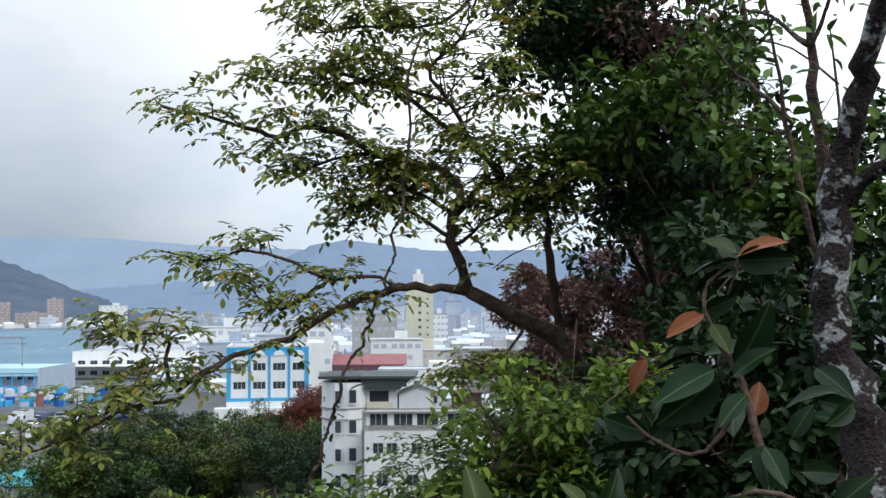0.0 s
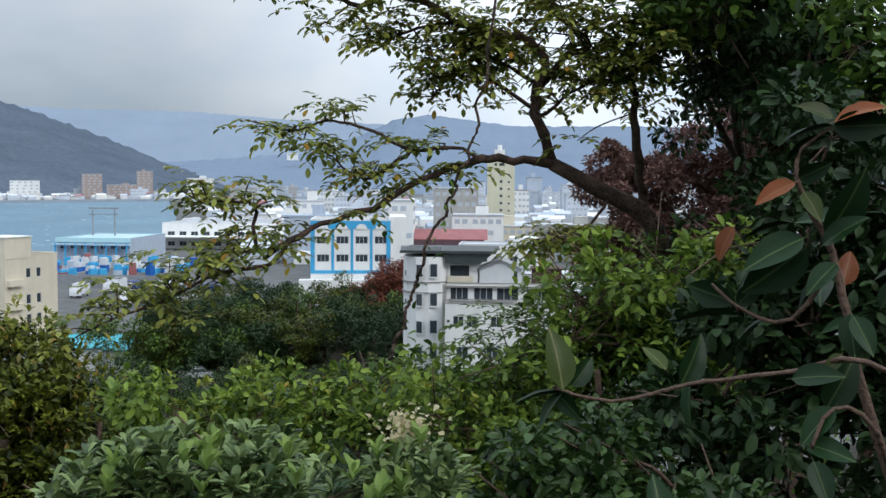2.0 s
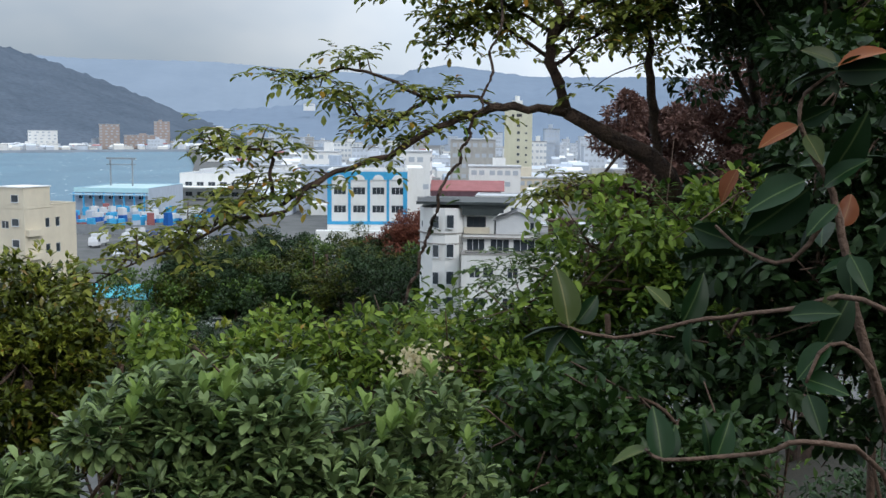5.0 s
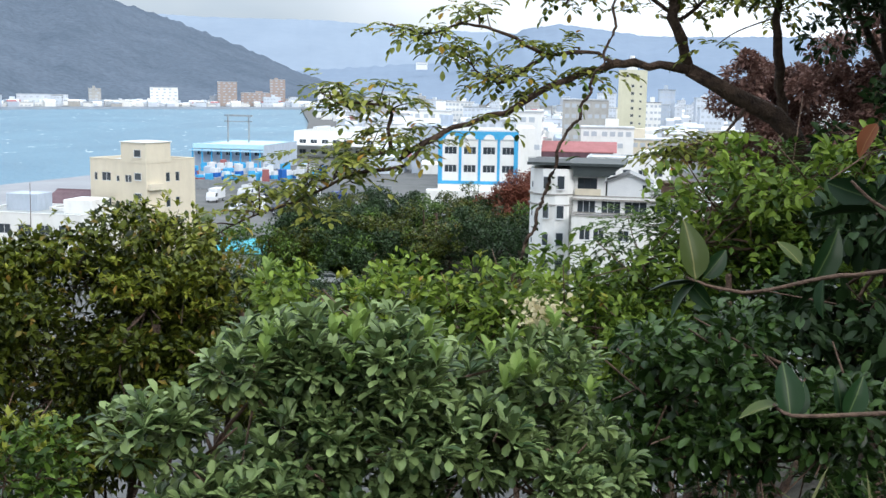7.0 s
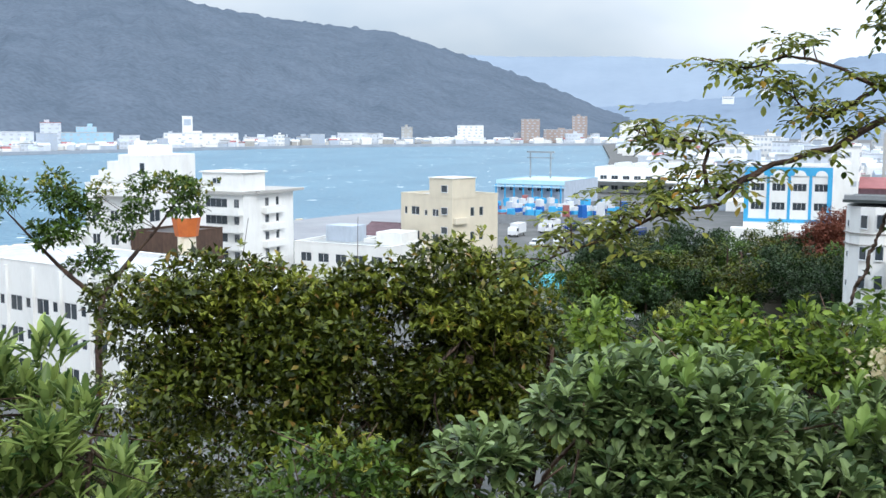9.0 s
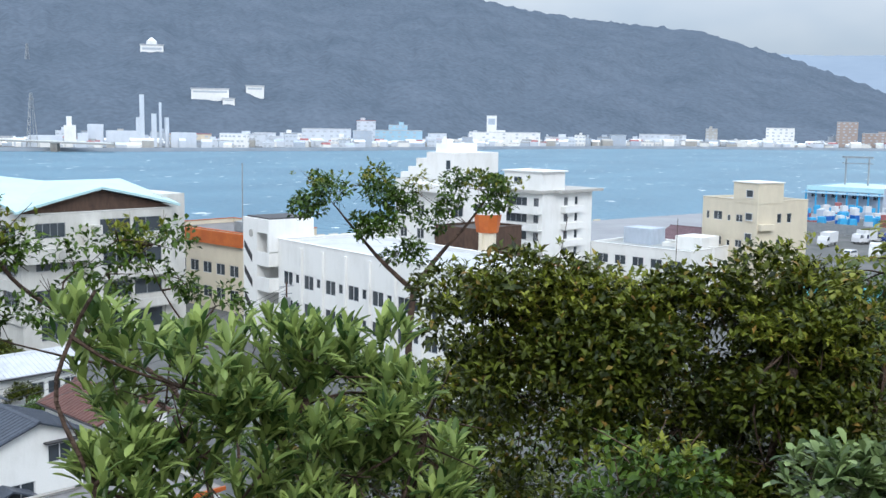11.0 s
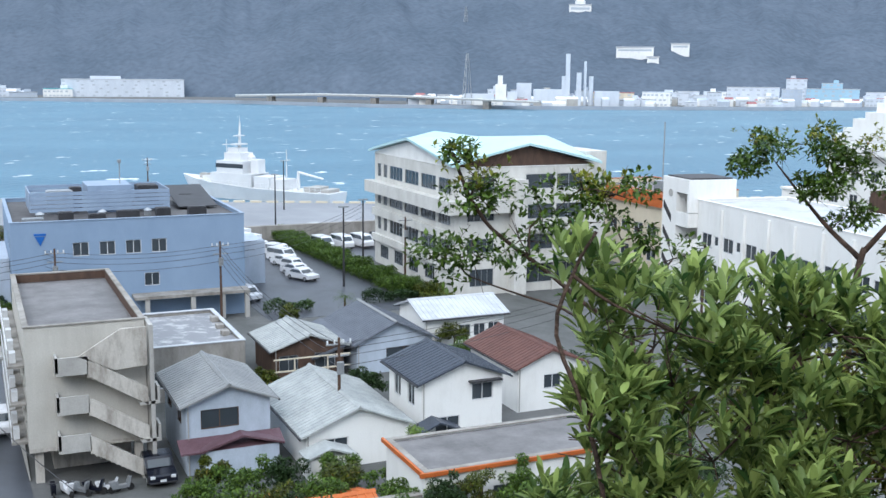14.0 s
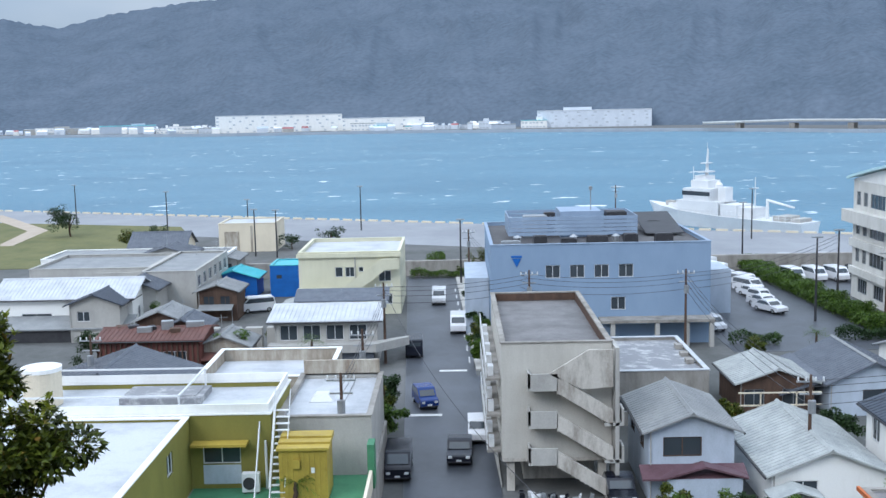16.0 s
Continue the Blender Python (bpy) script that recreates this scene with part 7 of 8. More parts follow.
for q, start, n_, rad in [(BOUGHS[1], 0.3, 28, 0.13), (SPRAYS[11], 0.3, 12, 0.1), (SPRAYS[12], 0.2, 26, 0.16), (SPRAYS[8], 0.2, 26, 0.13), (SPRAYS[9], 0.3, 18, 0.12), (BOUGHS[2], 0.2, 30, 0.18), (BOUGHS[3], 0.55, 34, 0.2), (SPRAYS[0], 0.1, 28, 0.17), (SPRAYS[1], 0.1, 20, 0.12), (SPRAYS[2], 0.3, 11, 0.1), (SPRAYS[3], 0.35, 15, 0.11), (SPRAYS[4], 0.35, 10, 0.09), (SPRAYS[5], 0.12, 12, 0.06), (SPRAYS[6], 0.3, 8, 0.08), (SPRAYS[7], 0.1, 34, 0.3), (SPRAYS[10], 0.5, 10, 0.09), (BOUGHS[0], 0.25, 10, 0.08)]:
    for k in range(n_):
        t = start + (1 - start) * (k + rb_.random()) / n_
        f = t * (len(q) - 1)
        i = min(int(f), len(q) - 2)
        a = Vector(q[i]).lerp(Vector(q[i + 1]), f - i)
        e = a + Vector((rb_.normal() * rad, rb_.normal() * rad, rb_.normal() * rad * 0.7 + rad * 0.35))
        tw.tube([a, (a + e) / 2 + Vector(rb_.normal(size=3) * 0.03), e], 0.006, 0.003, 5)
        ends.append(e)
tagged(part("twig_mass", tw, BARK, bt, at=BI, smooth=True), kind="stuff")
pcs = []
for e in ends:
    o = rb_.normal(size=(6, 3)) * np.array([1.0, 1.0, 0.35]) + np.array([-0.2, -0.2, 0.3])
    o /= np.linalg.norm(o, axis=1, keepdims=True)
    pb = np.array(e)[None, :] + rb_.normal(size=(6, 3)) * np.array([0.06, 0.06, 0.022])
    pcs.append(pinnate(rb_, pb, o, 3, 0.15, 0.068, 0.5, LEAF_FINE))
ob = leaves("crown", pcs, G_BRANCH, bt)
ob.matrix_basis = BI
VINE = [(-0.3, 5.05, 26.3), (-0.38, 5.1, 25.6), (-0.42, 5.11, 25.3), (-0.46, 5.11, 25.12), (-0.54, 5.1, 24.95), (-0.57, 5.1, 24.85), (-0.64, 5.1, 24.71), (-0.69, 5.09, 24.57), (-0.75, 5.09, 24.42), (-0.8, 5.08, 24.27), (-0.84, 5.07, 24.12), (-0.9, 5.07, 23.95), (-0.96, 5.06, 23.81), (-1.05, 5.0, 23.2), (-1.1, 5.0, 21.2)]
wob = np.random.default_rng(14)
VINE = [tuple(np.array(VINE[i]) * (1 - u) + np.array(VINE[i + 1]) * u + wob.normal(size=3) * 0.012) for i in range(len(VINE) - 1) for u in (0.0, 0.33, 0.67)]
tagged(part("vine", Shape().tube(VINE, 0.006, 0.011, 7, 0.12), BARK, smooth=True), "thin dark hanging vine with sparse leaves", "vine")
rv_ = np.random.default_rng(4)
vp = np.array([(-0.54 - 0.42 * k, 5.1 - 0.03 * k, 24.95 - 1.14 * k) for k in np.linspace(0, 1.0, 26)]) + rv_.normal(size=(26, 3)) * 0.02
tagged(leaves("vine_leaves", [loose(rv_, vp, rv_.normal(size=(26, 3)), 0.065, 0.5, LEAF_FINE)], G_MID), "green leaves on the hanging vine", "leaves", kind="stuff")

# dark evergreen trees rising on the slope to the right
def spot(az, el, d):
    """A point seen from the standing place by its bearing, height angle and distance."""
    return (-0.16 - d * math.sin(radians(az)) * math.cos(radians(el)), 0.02 + d * math.cos(radians(az)) * math.cos(radians(el)), 25 + d * math.sin(radians(el)))


re2 = random.Random(23)
DARK = [spot(-re2.uniform(4.5, 9.5), re2.uniform(12.5, 19), re2.uniform(7.6, 8.6)) for _ in range(16)] + [spot(-re2.uniform(8.2, 13.5), re2.uniform(2.5, 13), re2.uniform(7.6, 8.6)) for _ in range(26)]
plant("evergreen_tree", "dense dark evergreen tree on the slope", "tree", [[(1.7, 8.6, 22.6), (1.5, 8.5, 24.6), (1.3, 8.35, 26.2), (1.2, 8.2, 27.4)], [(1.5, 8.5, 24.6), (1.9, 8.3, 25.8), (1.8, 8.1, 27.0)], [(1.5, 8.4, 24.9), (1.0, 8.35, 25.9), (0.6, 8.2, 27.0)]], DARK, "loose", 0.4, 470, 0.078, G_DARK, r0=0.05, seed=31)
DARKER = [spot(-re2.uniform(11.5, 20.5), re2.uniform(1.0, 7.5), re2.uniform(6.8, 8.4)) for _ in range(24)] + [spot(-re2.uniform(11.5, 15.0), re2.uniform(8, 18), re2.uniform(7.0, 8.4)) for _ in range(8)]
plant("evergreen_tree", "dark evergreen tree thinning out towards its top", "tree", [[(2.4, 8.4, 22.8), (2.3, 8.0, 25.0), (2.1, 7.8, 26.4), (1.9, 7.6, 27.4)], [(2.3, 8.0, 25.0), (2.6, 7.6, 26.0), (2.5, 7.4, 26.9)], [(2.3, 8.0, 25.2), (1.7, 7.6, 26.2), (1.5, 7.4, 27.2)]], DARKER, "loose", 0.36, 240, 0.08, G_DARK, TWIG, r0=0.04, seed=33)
LIGHTER = [spot(-re2.uniform(8.2, 12.2), re2.uniform(7.5, 11.5), 6.8) for _ in range(7)] + [spot(-re2.uniform(13.5, 16.5), re2.uniform(8.5, 15), 6.4) for _ in range(4)] + [spot(-re2.uniform(14, 21), re2.uniform(3.0, 8), 6.2) for _ in range(8)] + [spot(-re2.uniform(4.5, 8), re2.uniform(5.5, 11), 7.2) for _ in range(6)]
plant("climbing_shrub", "light green climber scrambling through the dark trees", "shrub", [[(1.6, 6.6, 23.6), (1.5, 6.6, 25.2), (1.4, 6.5, 26.2)], [(1.5, 6.6, 25.0), (1.0, 6.8, 25.9), (0.7, 7.0, 26.2)], [(1.5, 6.6, 25.2), (1.8, 6.1, 25.8), (2.0, 5.9, 26.2)]], LIGHTER, "loose", 0.26, 130, 0.085, G_MID, TWIG, 0.014, 34)
WITHERED = [spot(-re2.uniform(9, 15.5), re2.uniform(10.5, 16.5), 7.4) for _ in range(9)]
plant("dry_creeper", "brown half-dead creeper among the branches", "creeper", [[(1.7, 7.2, 23.5), (1.6, 7.2, 25.4), (1.5, 7.1, 26.6)], [(1.6, 7.2, 25.6), (1.3, 7.2, 26.6), (1.1, 7.2, 27.2)]], WITHERED, "small", 0.3, 120, 0.06, G_DULL, TWIG, 0.012, 38, twig=0.006)
# thin dark stems against the sky
st_ = thing("slender_tree", "slender half-bare tree with dark forked stems", "tree", pose(1.45, 4.4, 23.0))
SI = pose(1.45, 4.4, 23.0).inverted()
part("trunk", Shape().tube([(1.45, 4.4, 23.0), (1.4, 4.35, 24.93), (1.32, 4.24, 25.52), (1.28, 4.21, 25.76), (1.26, 4.17, 26.0), (1.21, 4.11, 26.25)], 0.034, 0.014, 9, 0.14, 71), BARK, st_, at=SI, smooth=True)
for i, q in enumerate(([(1.26, 4.17, 25.99), (1.29, 4.14, 26.08), (1.34, 4.06, 26.26)], [(1.36, 4.4, 25.1), (1.26, 4.45, 25.64), (1.23, 4.43, 25.83), (1.19, 4.4, 26.01), (1.14, 4.36, 26.24)], [(1.25, 4.17, 26.0), (1.22, 4.27, 26.07), (1.17, 4.37, 26.17), (1.09, 4.48, 26.23)], [(1.26, 4.43, 25.74), (1.15, 4.55, 25.9), (1.04, 4.56, 26.0), (0.91, 4.63, 26.24)], [(1.24, 4.44, 25.7), (1.12, 4.5, 25.72), (1.0, 4.6, 25.78)])):
    part("limb", Shape().tube(q, 0.013, 0.005, 7, 0.18, 72 + i), BARK, st_, at=SI, smooth=True)
rst = np.random.default_rng(19)
tp = np.concatenate([np.array(c) + rst.normal(size=(26, 3)) * np.array([0.1, 0.12, 0.09]) for c in ((1.12, 4.4, 26.2), (1.04, 4.56, 26.02), (0.95, 4.6, 26.15), (1.0, 4.6, 25.8), (1.36, 4.1, 26.2), (1.1, 4.5, 25.7), (1.4, 4.2, 25.6), (1.45, 4.1, 25.4))])
lo_ = leaves("leaves", [loose(rst, tp, rst.normal(size=tp.shape), 0.06, 0.45, LEAF_FINE)], G_MID, st_)
lo_.matrix_basis = SI
# lichened trunk close by
lt = thing("lichen_tree", "dark trunk blotched with pale lichen", "tree", pose(1.05, 3.0, 22.6))
LI = pose(1.05, 3.0, 22.6).inverted()
part("trunk", Shape().tube([(1.0, 2.8, 22.6), (0.95, 2.76, 23.8), (0.91, 2.77, 24.46), (0.91, 2.83, 24.66), (0.89, 2.88, 24.81), (0.88, 2.92, 24.95), (0.87, 2.94, 25.13), (0.89, 2.92, 25.28), (0.91, 2.88, 25.4), (0.92, 2.81, 25.54), (0.92, 2.74, 25.65), (0.94, 2.59, 25.85)], 0.066, 0.026, 16, 0.12, 8), LICHEN, lt, at=LI, smooth=True)
part("limb", Shape().tube([(0.89, 2.92, 25.24), (0.95, 2.88, 25.31), (0.99, 2.79, 25.35), (1.1, 2.65, 25.42)], 0.024, 0.016, 10, 0.08, 9), LICHEN, lt, at=LI, smooth=True)
lo_ = leaves("leaves", [loose(rv_, np.array((1.1, 3.6, 25.5)) + rv_.normal(size=(120, 3)) * np.array([0.16, 0.4, 0.4]), rv_.normal(size=(120, 3)), 0.07, 0.5, LEAF_FINE)], G_MID, lt)
lo_.matrix_basis = LI

# shrubs under the bough
FRESH = [(0.03, 4.54, 24.46), (0.2, 4.55, 24.6), (0.41, 4.55, 24.57), (0.19, 4.51, 24.42), (0.4, 4.51, 24.41), (0.56, 4.52, 24.55), (-0.25, 4.47, 24.2), (-0.06, 4.49, 24.25), (0.13, 4.5, 24.26), (0.34, 4.5, 24.26), (0.53, 4.51, 24.34), (-0.43, 4.48, 24.08), (-0.19, 4.5, 24.06), (0.62, 4.4, 24.7), (0.72, 4.4, 24.45)]
plant("green_shrub", "fresh green broad-leaved shrub on the slope", "shrub", rooted(0.1, 4.7, 24.3, 5, 0.3, 4), FRESH, "loose", 0.21, 250, 0.052, G_FRESH, TWIG, 0.016, 39)
MIDR = [(-0.01, 4.78, 24.26), (0.19, 4.76, 24.21), (0.37, 4.76, 24.32), (-0.01, 4.75, 24.02), (0.24, 4.73, 23.97), (-0.26, 4.75, 23.97), (0.49, 4.73, 24.17), (0.61, 4.73, 24.32), (0.72, 4.67, 24.02), (-0.46, 4.73, 23.87), (0.37, 4.9, 24.42), (0.14, 4.9, 24.37)]
plant("green_shrub", "leafy mid-green shrub under the bough", "shrub", rooted(0.2, 4.9, 24.2, 4, 0.25, 2), MIDR, "pinnate", 0.3, 130, 0.058, G_MID, TWIG, 0.02, 35)
BAND = [(-1.68, 3.98, 24.02), (-1.46, 4.05, 24.02), (-1.24, 4.12, 24.02), (-1.01, 4.17, 24.03), (-0.78, 4.21, 24.05), (-0.55, 4.23, 24.02), (-0.34, 4.23, 23.96), (-0.89, 4.17, 23.89), (-0.66, 4.19, 23.85), (-0.41, 4.2, 23.8), (-0.21, 4.22, 23.89), (-1.3, 4.0, 23.79), (-1.6, 3.9, 23.74)]
plant("green_shrub", "yellow-green leafy shrub below the slope's edge", "shrub", rooted(-0.9, 4.3, 23.9, 4, 0.3, 3), BAND, "loose", 0.24, 640, 0.044, G_FRESH, TWIG, 0.018, 36, tips=10)
RBACK = [(0.49, 3.48, 24.24), (0.66, 3.42, 24.16), (0.83, 3.42, 24.35), (0.4, 3.46, 24.11), (0.75, 3.46, 24.52), (0.84, 3.46, 24.7), (0.67, 3.51, 24.79), (0.87, 3.46, 24.91), (0.23, 3.5, 24.1), (0.5, 3.53, 24.58), (0.93, 3.41, 24.53), (0.92, 3.35, 24.19), (0.8, 3.6, 25.1), (1.1, 3.6, 24.9)]
plant("dark_shrub", "dark leafy shrub behind the rubber plant", "shrub", rooted(0.65, 3.7, 24.4, 4, 0.2, 5), RBACK, "loose", 0.24, 640, 0.06, G_DARK, TWIG, 0.018, 37)
BUSH = [(-1.07, 2.14, 24.22), (-0.95, 2.22, 24.28), (-0.8, 2.27, 24.3), (-0.67, 2.28, 24.24), (-0.51, 2.29, 24.18), (-0.37, 2.28, 24.1), (-1.18, 2.06, 24.08), (-0.98, 2.14, 24.09), (-0.78, 2.21, 24.1), (-0.59, 2.24, 24.06), (-0.43, 2.24, 24.0), (-1.08, 2.06, 23.96), (-0.82, 2.14, 23.94), (-0.6, 2.2, 23.9)]
plant("rounded_bush", "rounded bush of grey-green leaf rosettes", "bush", rooted(-0.8, 2.35, 24.0, 5, 0.2, 7), BUSH, "rosette", 0.18, 165, 0.05, G_BUSH, TWIG, 0.014, 41)
rs = np.random.default_rng(77)
sp = np.array([(-1.15 + 0.85 * u, 2.1 + 0.18 * u + 0.1 * rs.normal(), 24.36 - 0.14 * abs(u - 0.35) + 0.03 * rs.normal()) for u in rs.random(26)] + [(-1.1, 2.3, 24.47), (-0.45, 2.28, 24.28)])
tagged(leaves("bush_shoots", [rosettes(rs, sp, np.tile(np.array([[0.05, -0.1, 1.0]]), (len(sp), 1)), 7, 0.05, 0.36, LEAF_FINE, (0.25, 0.8))], G_SHOOT), "fresh light green shoots on the bush", "leaves", kind="stuff")
GLOSS = [(-0.02, 2.73, 24.26), (0.1, 2.72, 24.25), (0.03, 2.69, 24.14), (0.17, 2.67, 24.12), (-0.09, 2.67, 24.05), (0.09, 2.64, 23.99), (0.25, 2.63, 24.03), (0.32, 2.66, 24.14), (-0.17, 2.71, 24.17), (-0.2, 2.6, 23.98), (0.4, 2.6, 24.0)]
plant("glossy_shrub", "low shrub of small dark glossy leaves", "shrub", rooted(0.1, 2.8, 24.1, 4, 0.2, 8), GLOSS, "loose", 0.16, 520, 0.042, G_GLOSS, TWIG, 0.012, 43)
fl = np.array((-0.45, 2.4, 24.4)) + rs.normal(size=(150, 3)) * np.array([0.032, 0.025, 0.022])
tagged(leaves("flower_head", [loose(rs, fl, rs.normal(size=(150, 3)), 0.017, 0.8, LEAF_PADDLE)], G_PALE), "faded cream flower head among the leaves", "flower", kind="stuff")

# yellow-green trees below the camera
TREES = [(-4.18, 5.1, 23.8), (-3.9, 5.3, 23.6), (-3.55, 5.55, 23.84), (-3.1, 5.79, 23.97), (-2.9, 5.85, 23.78), (-4.22, 4.99, 23.5), (-3.8, 5.28, 23.5), (-3.37, 5.56, 23.55), (-2.98, 5.82, 23.6), (-4.48, 4.71, 23.3), (-4.03, 5.0, 23.1), (-3.61, 5.29, 23.1), (-3.24, 5.54, 23.25), (-4.51, 4.53, 22.9), (-3.4, 5.28, 22.78), (-2.6, 5.96, 23.35), (-4.32, 4.96, 23.55), (-4.6, 4.62, 23.78), (-4.48, 4.84, 23.72), (-4.39, 5.04, 23.86), (-4.17, 5.19, 23.7), (-3.96, 5.33, 23.66), (-3.77, 5.44, 23.78), (-4.55, 4.79, 23.56), (-4.26, 5.01, 23.59), (-3.99, 5.19, 23.58)]
plant("yellow_green_tree", "yellow-green small-leaved tree with dark interior", "tree", rooted(-3.5, 5.5, 23.6, 5, 0.5, 11), TREES, "small", 0.37, 1500, 0.058, G_OLIVE, BARK, 0.035, 45, tips=100)
TREEL = [(-2.98, 5.35, 23.72), (-2.82, 5.45, 23.72), (-2.96, 5.29, 23.7), (-2.76, 5.42, 23.6), (-2.89, 5.24, 23.36), (-2.96, 5.11, 23.08), (-2.5, 5.5, 23.3), (-2.7, 5.3, 23.3), (-2.4, 5.4, 23.15)]
plant("yellow_green_tree", "dark olive small-leaved tree", "tree", rooted(-2.8, 5.5, 23.6, 4, 0.3, 12), TREEL, "small", 0.3, 1400, 0.056, G_OLIVE, BARK, 0.03, 46, tips=52)
# leaves added behind the crowns to fill in their dark shaded interior
UNDER = [(-4.08, 5.23, 23.5), (-3.85, 5.39, 23.5), (-3.62, 5.53, 23.48), (-3.38, 5.67, 23.5), (-3.14, 5.8, 23.52), (-2.89, 5.91, 23.45), (-3.97, 5.31, 23.2), (-3.67, 5.5, 23.2), (-3.37, 5.67, 23.2), (-3.07, 5.83, 23.22), (-2.76, 5.96, 23.15), (-3.85, 5.39, 22.86), (-3.52, 5.59, 22.87), (-3.22, 5.76, 22.9), (-2.91, 5.9, 22.88), (-2.5, 6.0, 22.9)]
plant("dark_shrub", "added dark leaf fill under the yellow-green trees", "shrub", rooted(-3.3, 5.8, 23.0, 5, 0.5, 61), UNDER, "small", 0.3, 480, 0.06, G_OLIVE, BARK, 0.02, 61)
plant("round_shrub", "small light green round shrub", "shrub", rooted(-2.5, 3.4, 23.4, 3, 0.1, 13), [(-2.56, 3.27, 23.55), (-2.48, 3.34, 23.58), (-2.6, 3.2, 23.44), (-2.42, 3.33, 23.46), (-2.5, 3.2, 23.3)], "loose", 0.22, 330, 0.046, G_MID, TWIG, 0.012, 47, tips=14)
# long-leaved shrub
SHRUB = [(-3.76, 1.66, 24.1), (-3.63, 1.82, 23.9), (-3.5, 2.03, 23.92), (-3.33, 2.26, 23.98), (-3.18, 2.4, 23.92), (-3.02, 2.53, 23.84), (-3.51, 1.89, 23.72), (-3.34, 2.14, 23.8), (-3.13, 2.36, 23.78), (-2.99, 2.49, 23.75), (-3.58, 1.69, 23.57), (-3.4, 1.93, 23.53), (-3.21, 2.17, 23.54), (-3.0, 2.39, 23.54), (-3.2, 2.1, 23.35), (-2.95, 2.3, 23.35)]
plant("long_leaved_shrub", "shrub of upright long light green leaves", "shrub", [[(-3.2, 1.6, 21.3), (-3.38, 1.5, 23.2), (-3.51, 1.47, 23.71), (-3.63, 1.41, 23.98), (-3.65, 1.48, 24.19), (-3.63, 1.56, 24.34)], [(-3.1, 1.9, 21.4), (-3.2, 2.1, 22.8), (-3.3, 2.2, 23.9)], [(-3.0, 2.0, 21.4), (-3.0, 2.3, 22.8), (-3.0, 2.5, 23.8)]], SHRUB + [(-3.45, 1.78, 24.0), (-3.55, 1.9, 23.98), (-3.42, 2.12, 24.02), (-3.25, 2.3, 24.0), (-3.48, 1.8, 23.8), (-3.3, 2.0, 23.68), (-3.1, 2.25, 23.66), (-3.66, 1.55, 23.75), (-3.62, 1.6, 23.5), (-3.5, 1.6, 23.35), (-2.95, 2.55, 23.65), (-3.35, 1.75, 23.3)], "long", 0.21, 34, 0.105, G_LONG, BARK, 0.01, 51)
# taller tree further down
TALL = [(-12.48, 10.24, 23.74), (-12.15, 10.62, 23.95), (-11.94, 10.79, 23.51), (-11.43, 11.32, 23.65), (-11.02, 11.72, 23.9), (-10.71, 11.98, 23.85), (-11.83, 10.82, 22.93), (-12.65, 10.05, 23.85), (-11.68, 11.1, 23.85), (-12.27, 10.41, 23.33)]
plant("slope_tree", "open-crowned tree standing lower on the slope", "tree", [[(-11.2, 10.4, 9.0), (-11.4, 10.6, 18.0), (-11.55, 10.84, 21.77), (-11.57, 11.0, 22.52)], [(-11.58, 10.96, 22.35), (-11.92, 10.69, 22.75), (-12.27, 10.41, 23.24), (-12.52, 10.17, 23.66)], [(-11.57, 11.0, 22.48), (-11.35, 11.29, 22.95), (-11.1, 11.59, 23.38), (-10.89, 11.82, 23.81)]], TALL, "small", 0.4, 640, 0.085, G_MID, BARK, 0.07, 53, tips=30)
LOWT = [(-9.5, 8.4, 21.4), (-10.4, 7.8, 21.0), (-8.9, 9.2, 21.6), (-8.2, 9.9, 21.8), (-9.8, 8.8, 20.4), (-8.8, 9.0, 20.6), (-10.6, 8.2, 20.2), (-8.0, 9.2, 20.8), (-7.4, 10.4, 21.6), (-9.2, 9.8, 21.5), (-11.0, 9.0, 20.6), (-7.6, 9.4, 20.2)]
plant("slope_tree", "sunlit yellow-green tree on the slope", "tree", rooted(-8.8, 9.0, 20.6, 4, 0.6, 15), LOWT, "small", 0.68, 1300, 0.1, G_OLIVE, BARK, 0.07, 54, tips=110)
TWA = [[(-5.6, 3.7, 20.4), (-6.0, 3.5, 22.9), (-6.37, 3.18, 23.42), (-6.58, 2.92, 23.68), (-6.71, 2.71, 23.86), (-6.8, 2.58, 24.08), (-6.88, 2.49, 24.36)], [(-5.8, 3.7, 22.4), (-5.99, 3.72, 23.28), (-6.16, 3.57, 23.53), (-6.3, 3.44, 23.82), (-6.4, 3.36, 24.11)], [(-6.0, 3.5, 22.9), (-6.35, 3.17, 23.31), (-6.55, 2.87, 23.44), (-6.73, 2.56, 23.56), (-6.79, 2.47, 23.68)]]
TWC = [(-6.86, 2.52, 24.3), (-6.79, 2.64, 24.2), (-6.8, 2.6, 24.11), (-6.48, 3.24, 24.15), (-6.36, 3.43, 24.11), (-6.41, 3.33, 24.04), (-6.58, 3.01, 23.96), (-6.49, 3.16, 23.93), (-6.81, 2.44, 23.72), (-6.76, 2.57, 23.72), (-6.63, 2.87, 23.8), (-6.1, 3.71, 23.71), (-6.25, 3.54, 23.89)]
plant("twiggy_tree", "thin dark-stemmed tree with small leaf tufts", "tree", TWA, TWC, "small", 0.2, 210, 0.055, G_MID, BARK, 0.018, 55, tips=14)
LEFTT = [(a, b - 0.28, c) for a, b, c in [(-8.75, -4.29, 22.9), (-8.8, -4.26, 23.06), (-8.65, -4.12, 22.2), (-8.68, -3.84, 21.98), (-8.53, -4.18, 21.9), (-8.74, -4.01, 22.35), (-8.75, -3.76, 22.1), (-8.63, -4.36, 22.5), (-8.6, -4.6, 22.0), (-8.7, -4.6, 22.6)]]
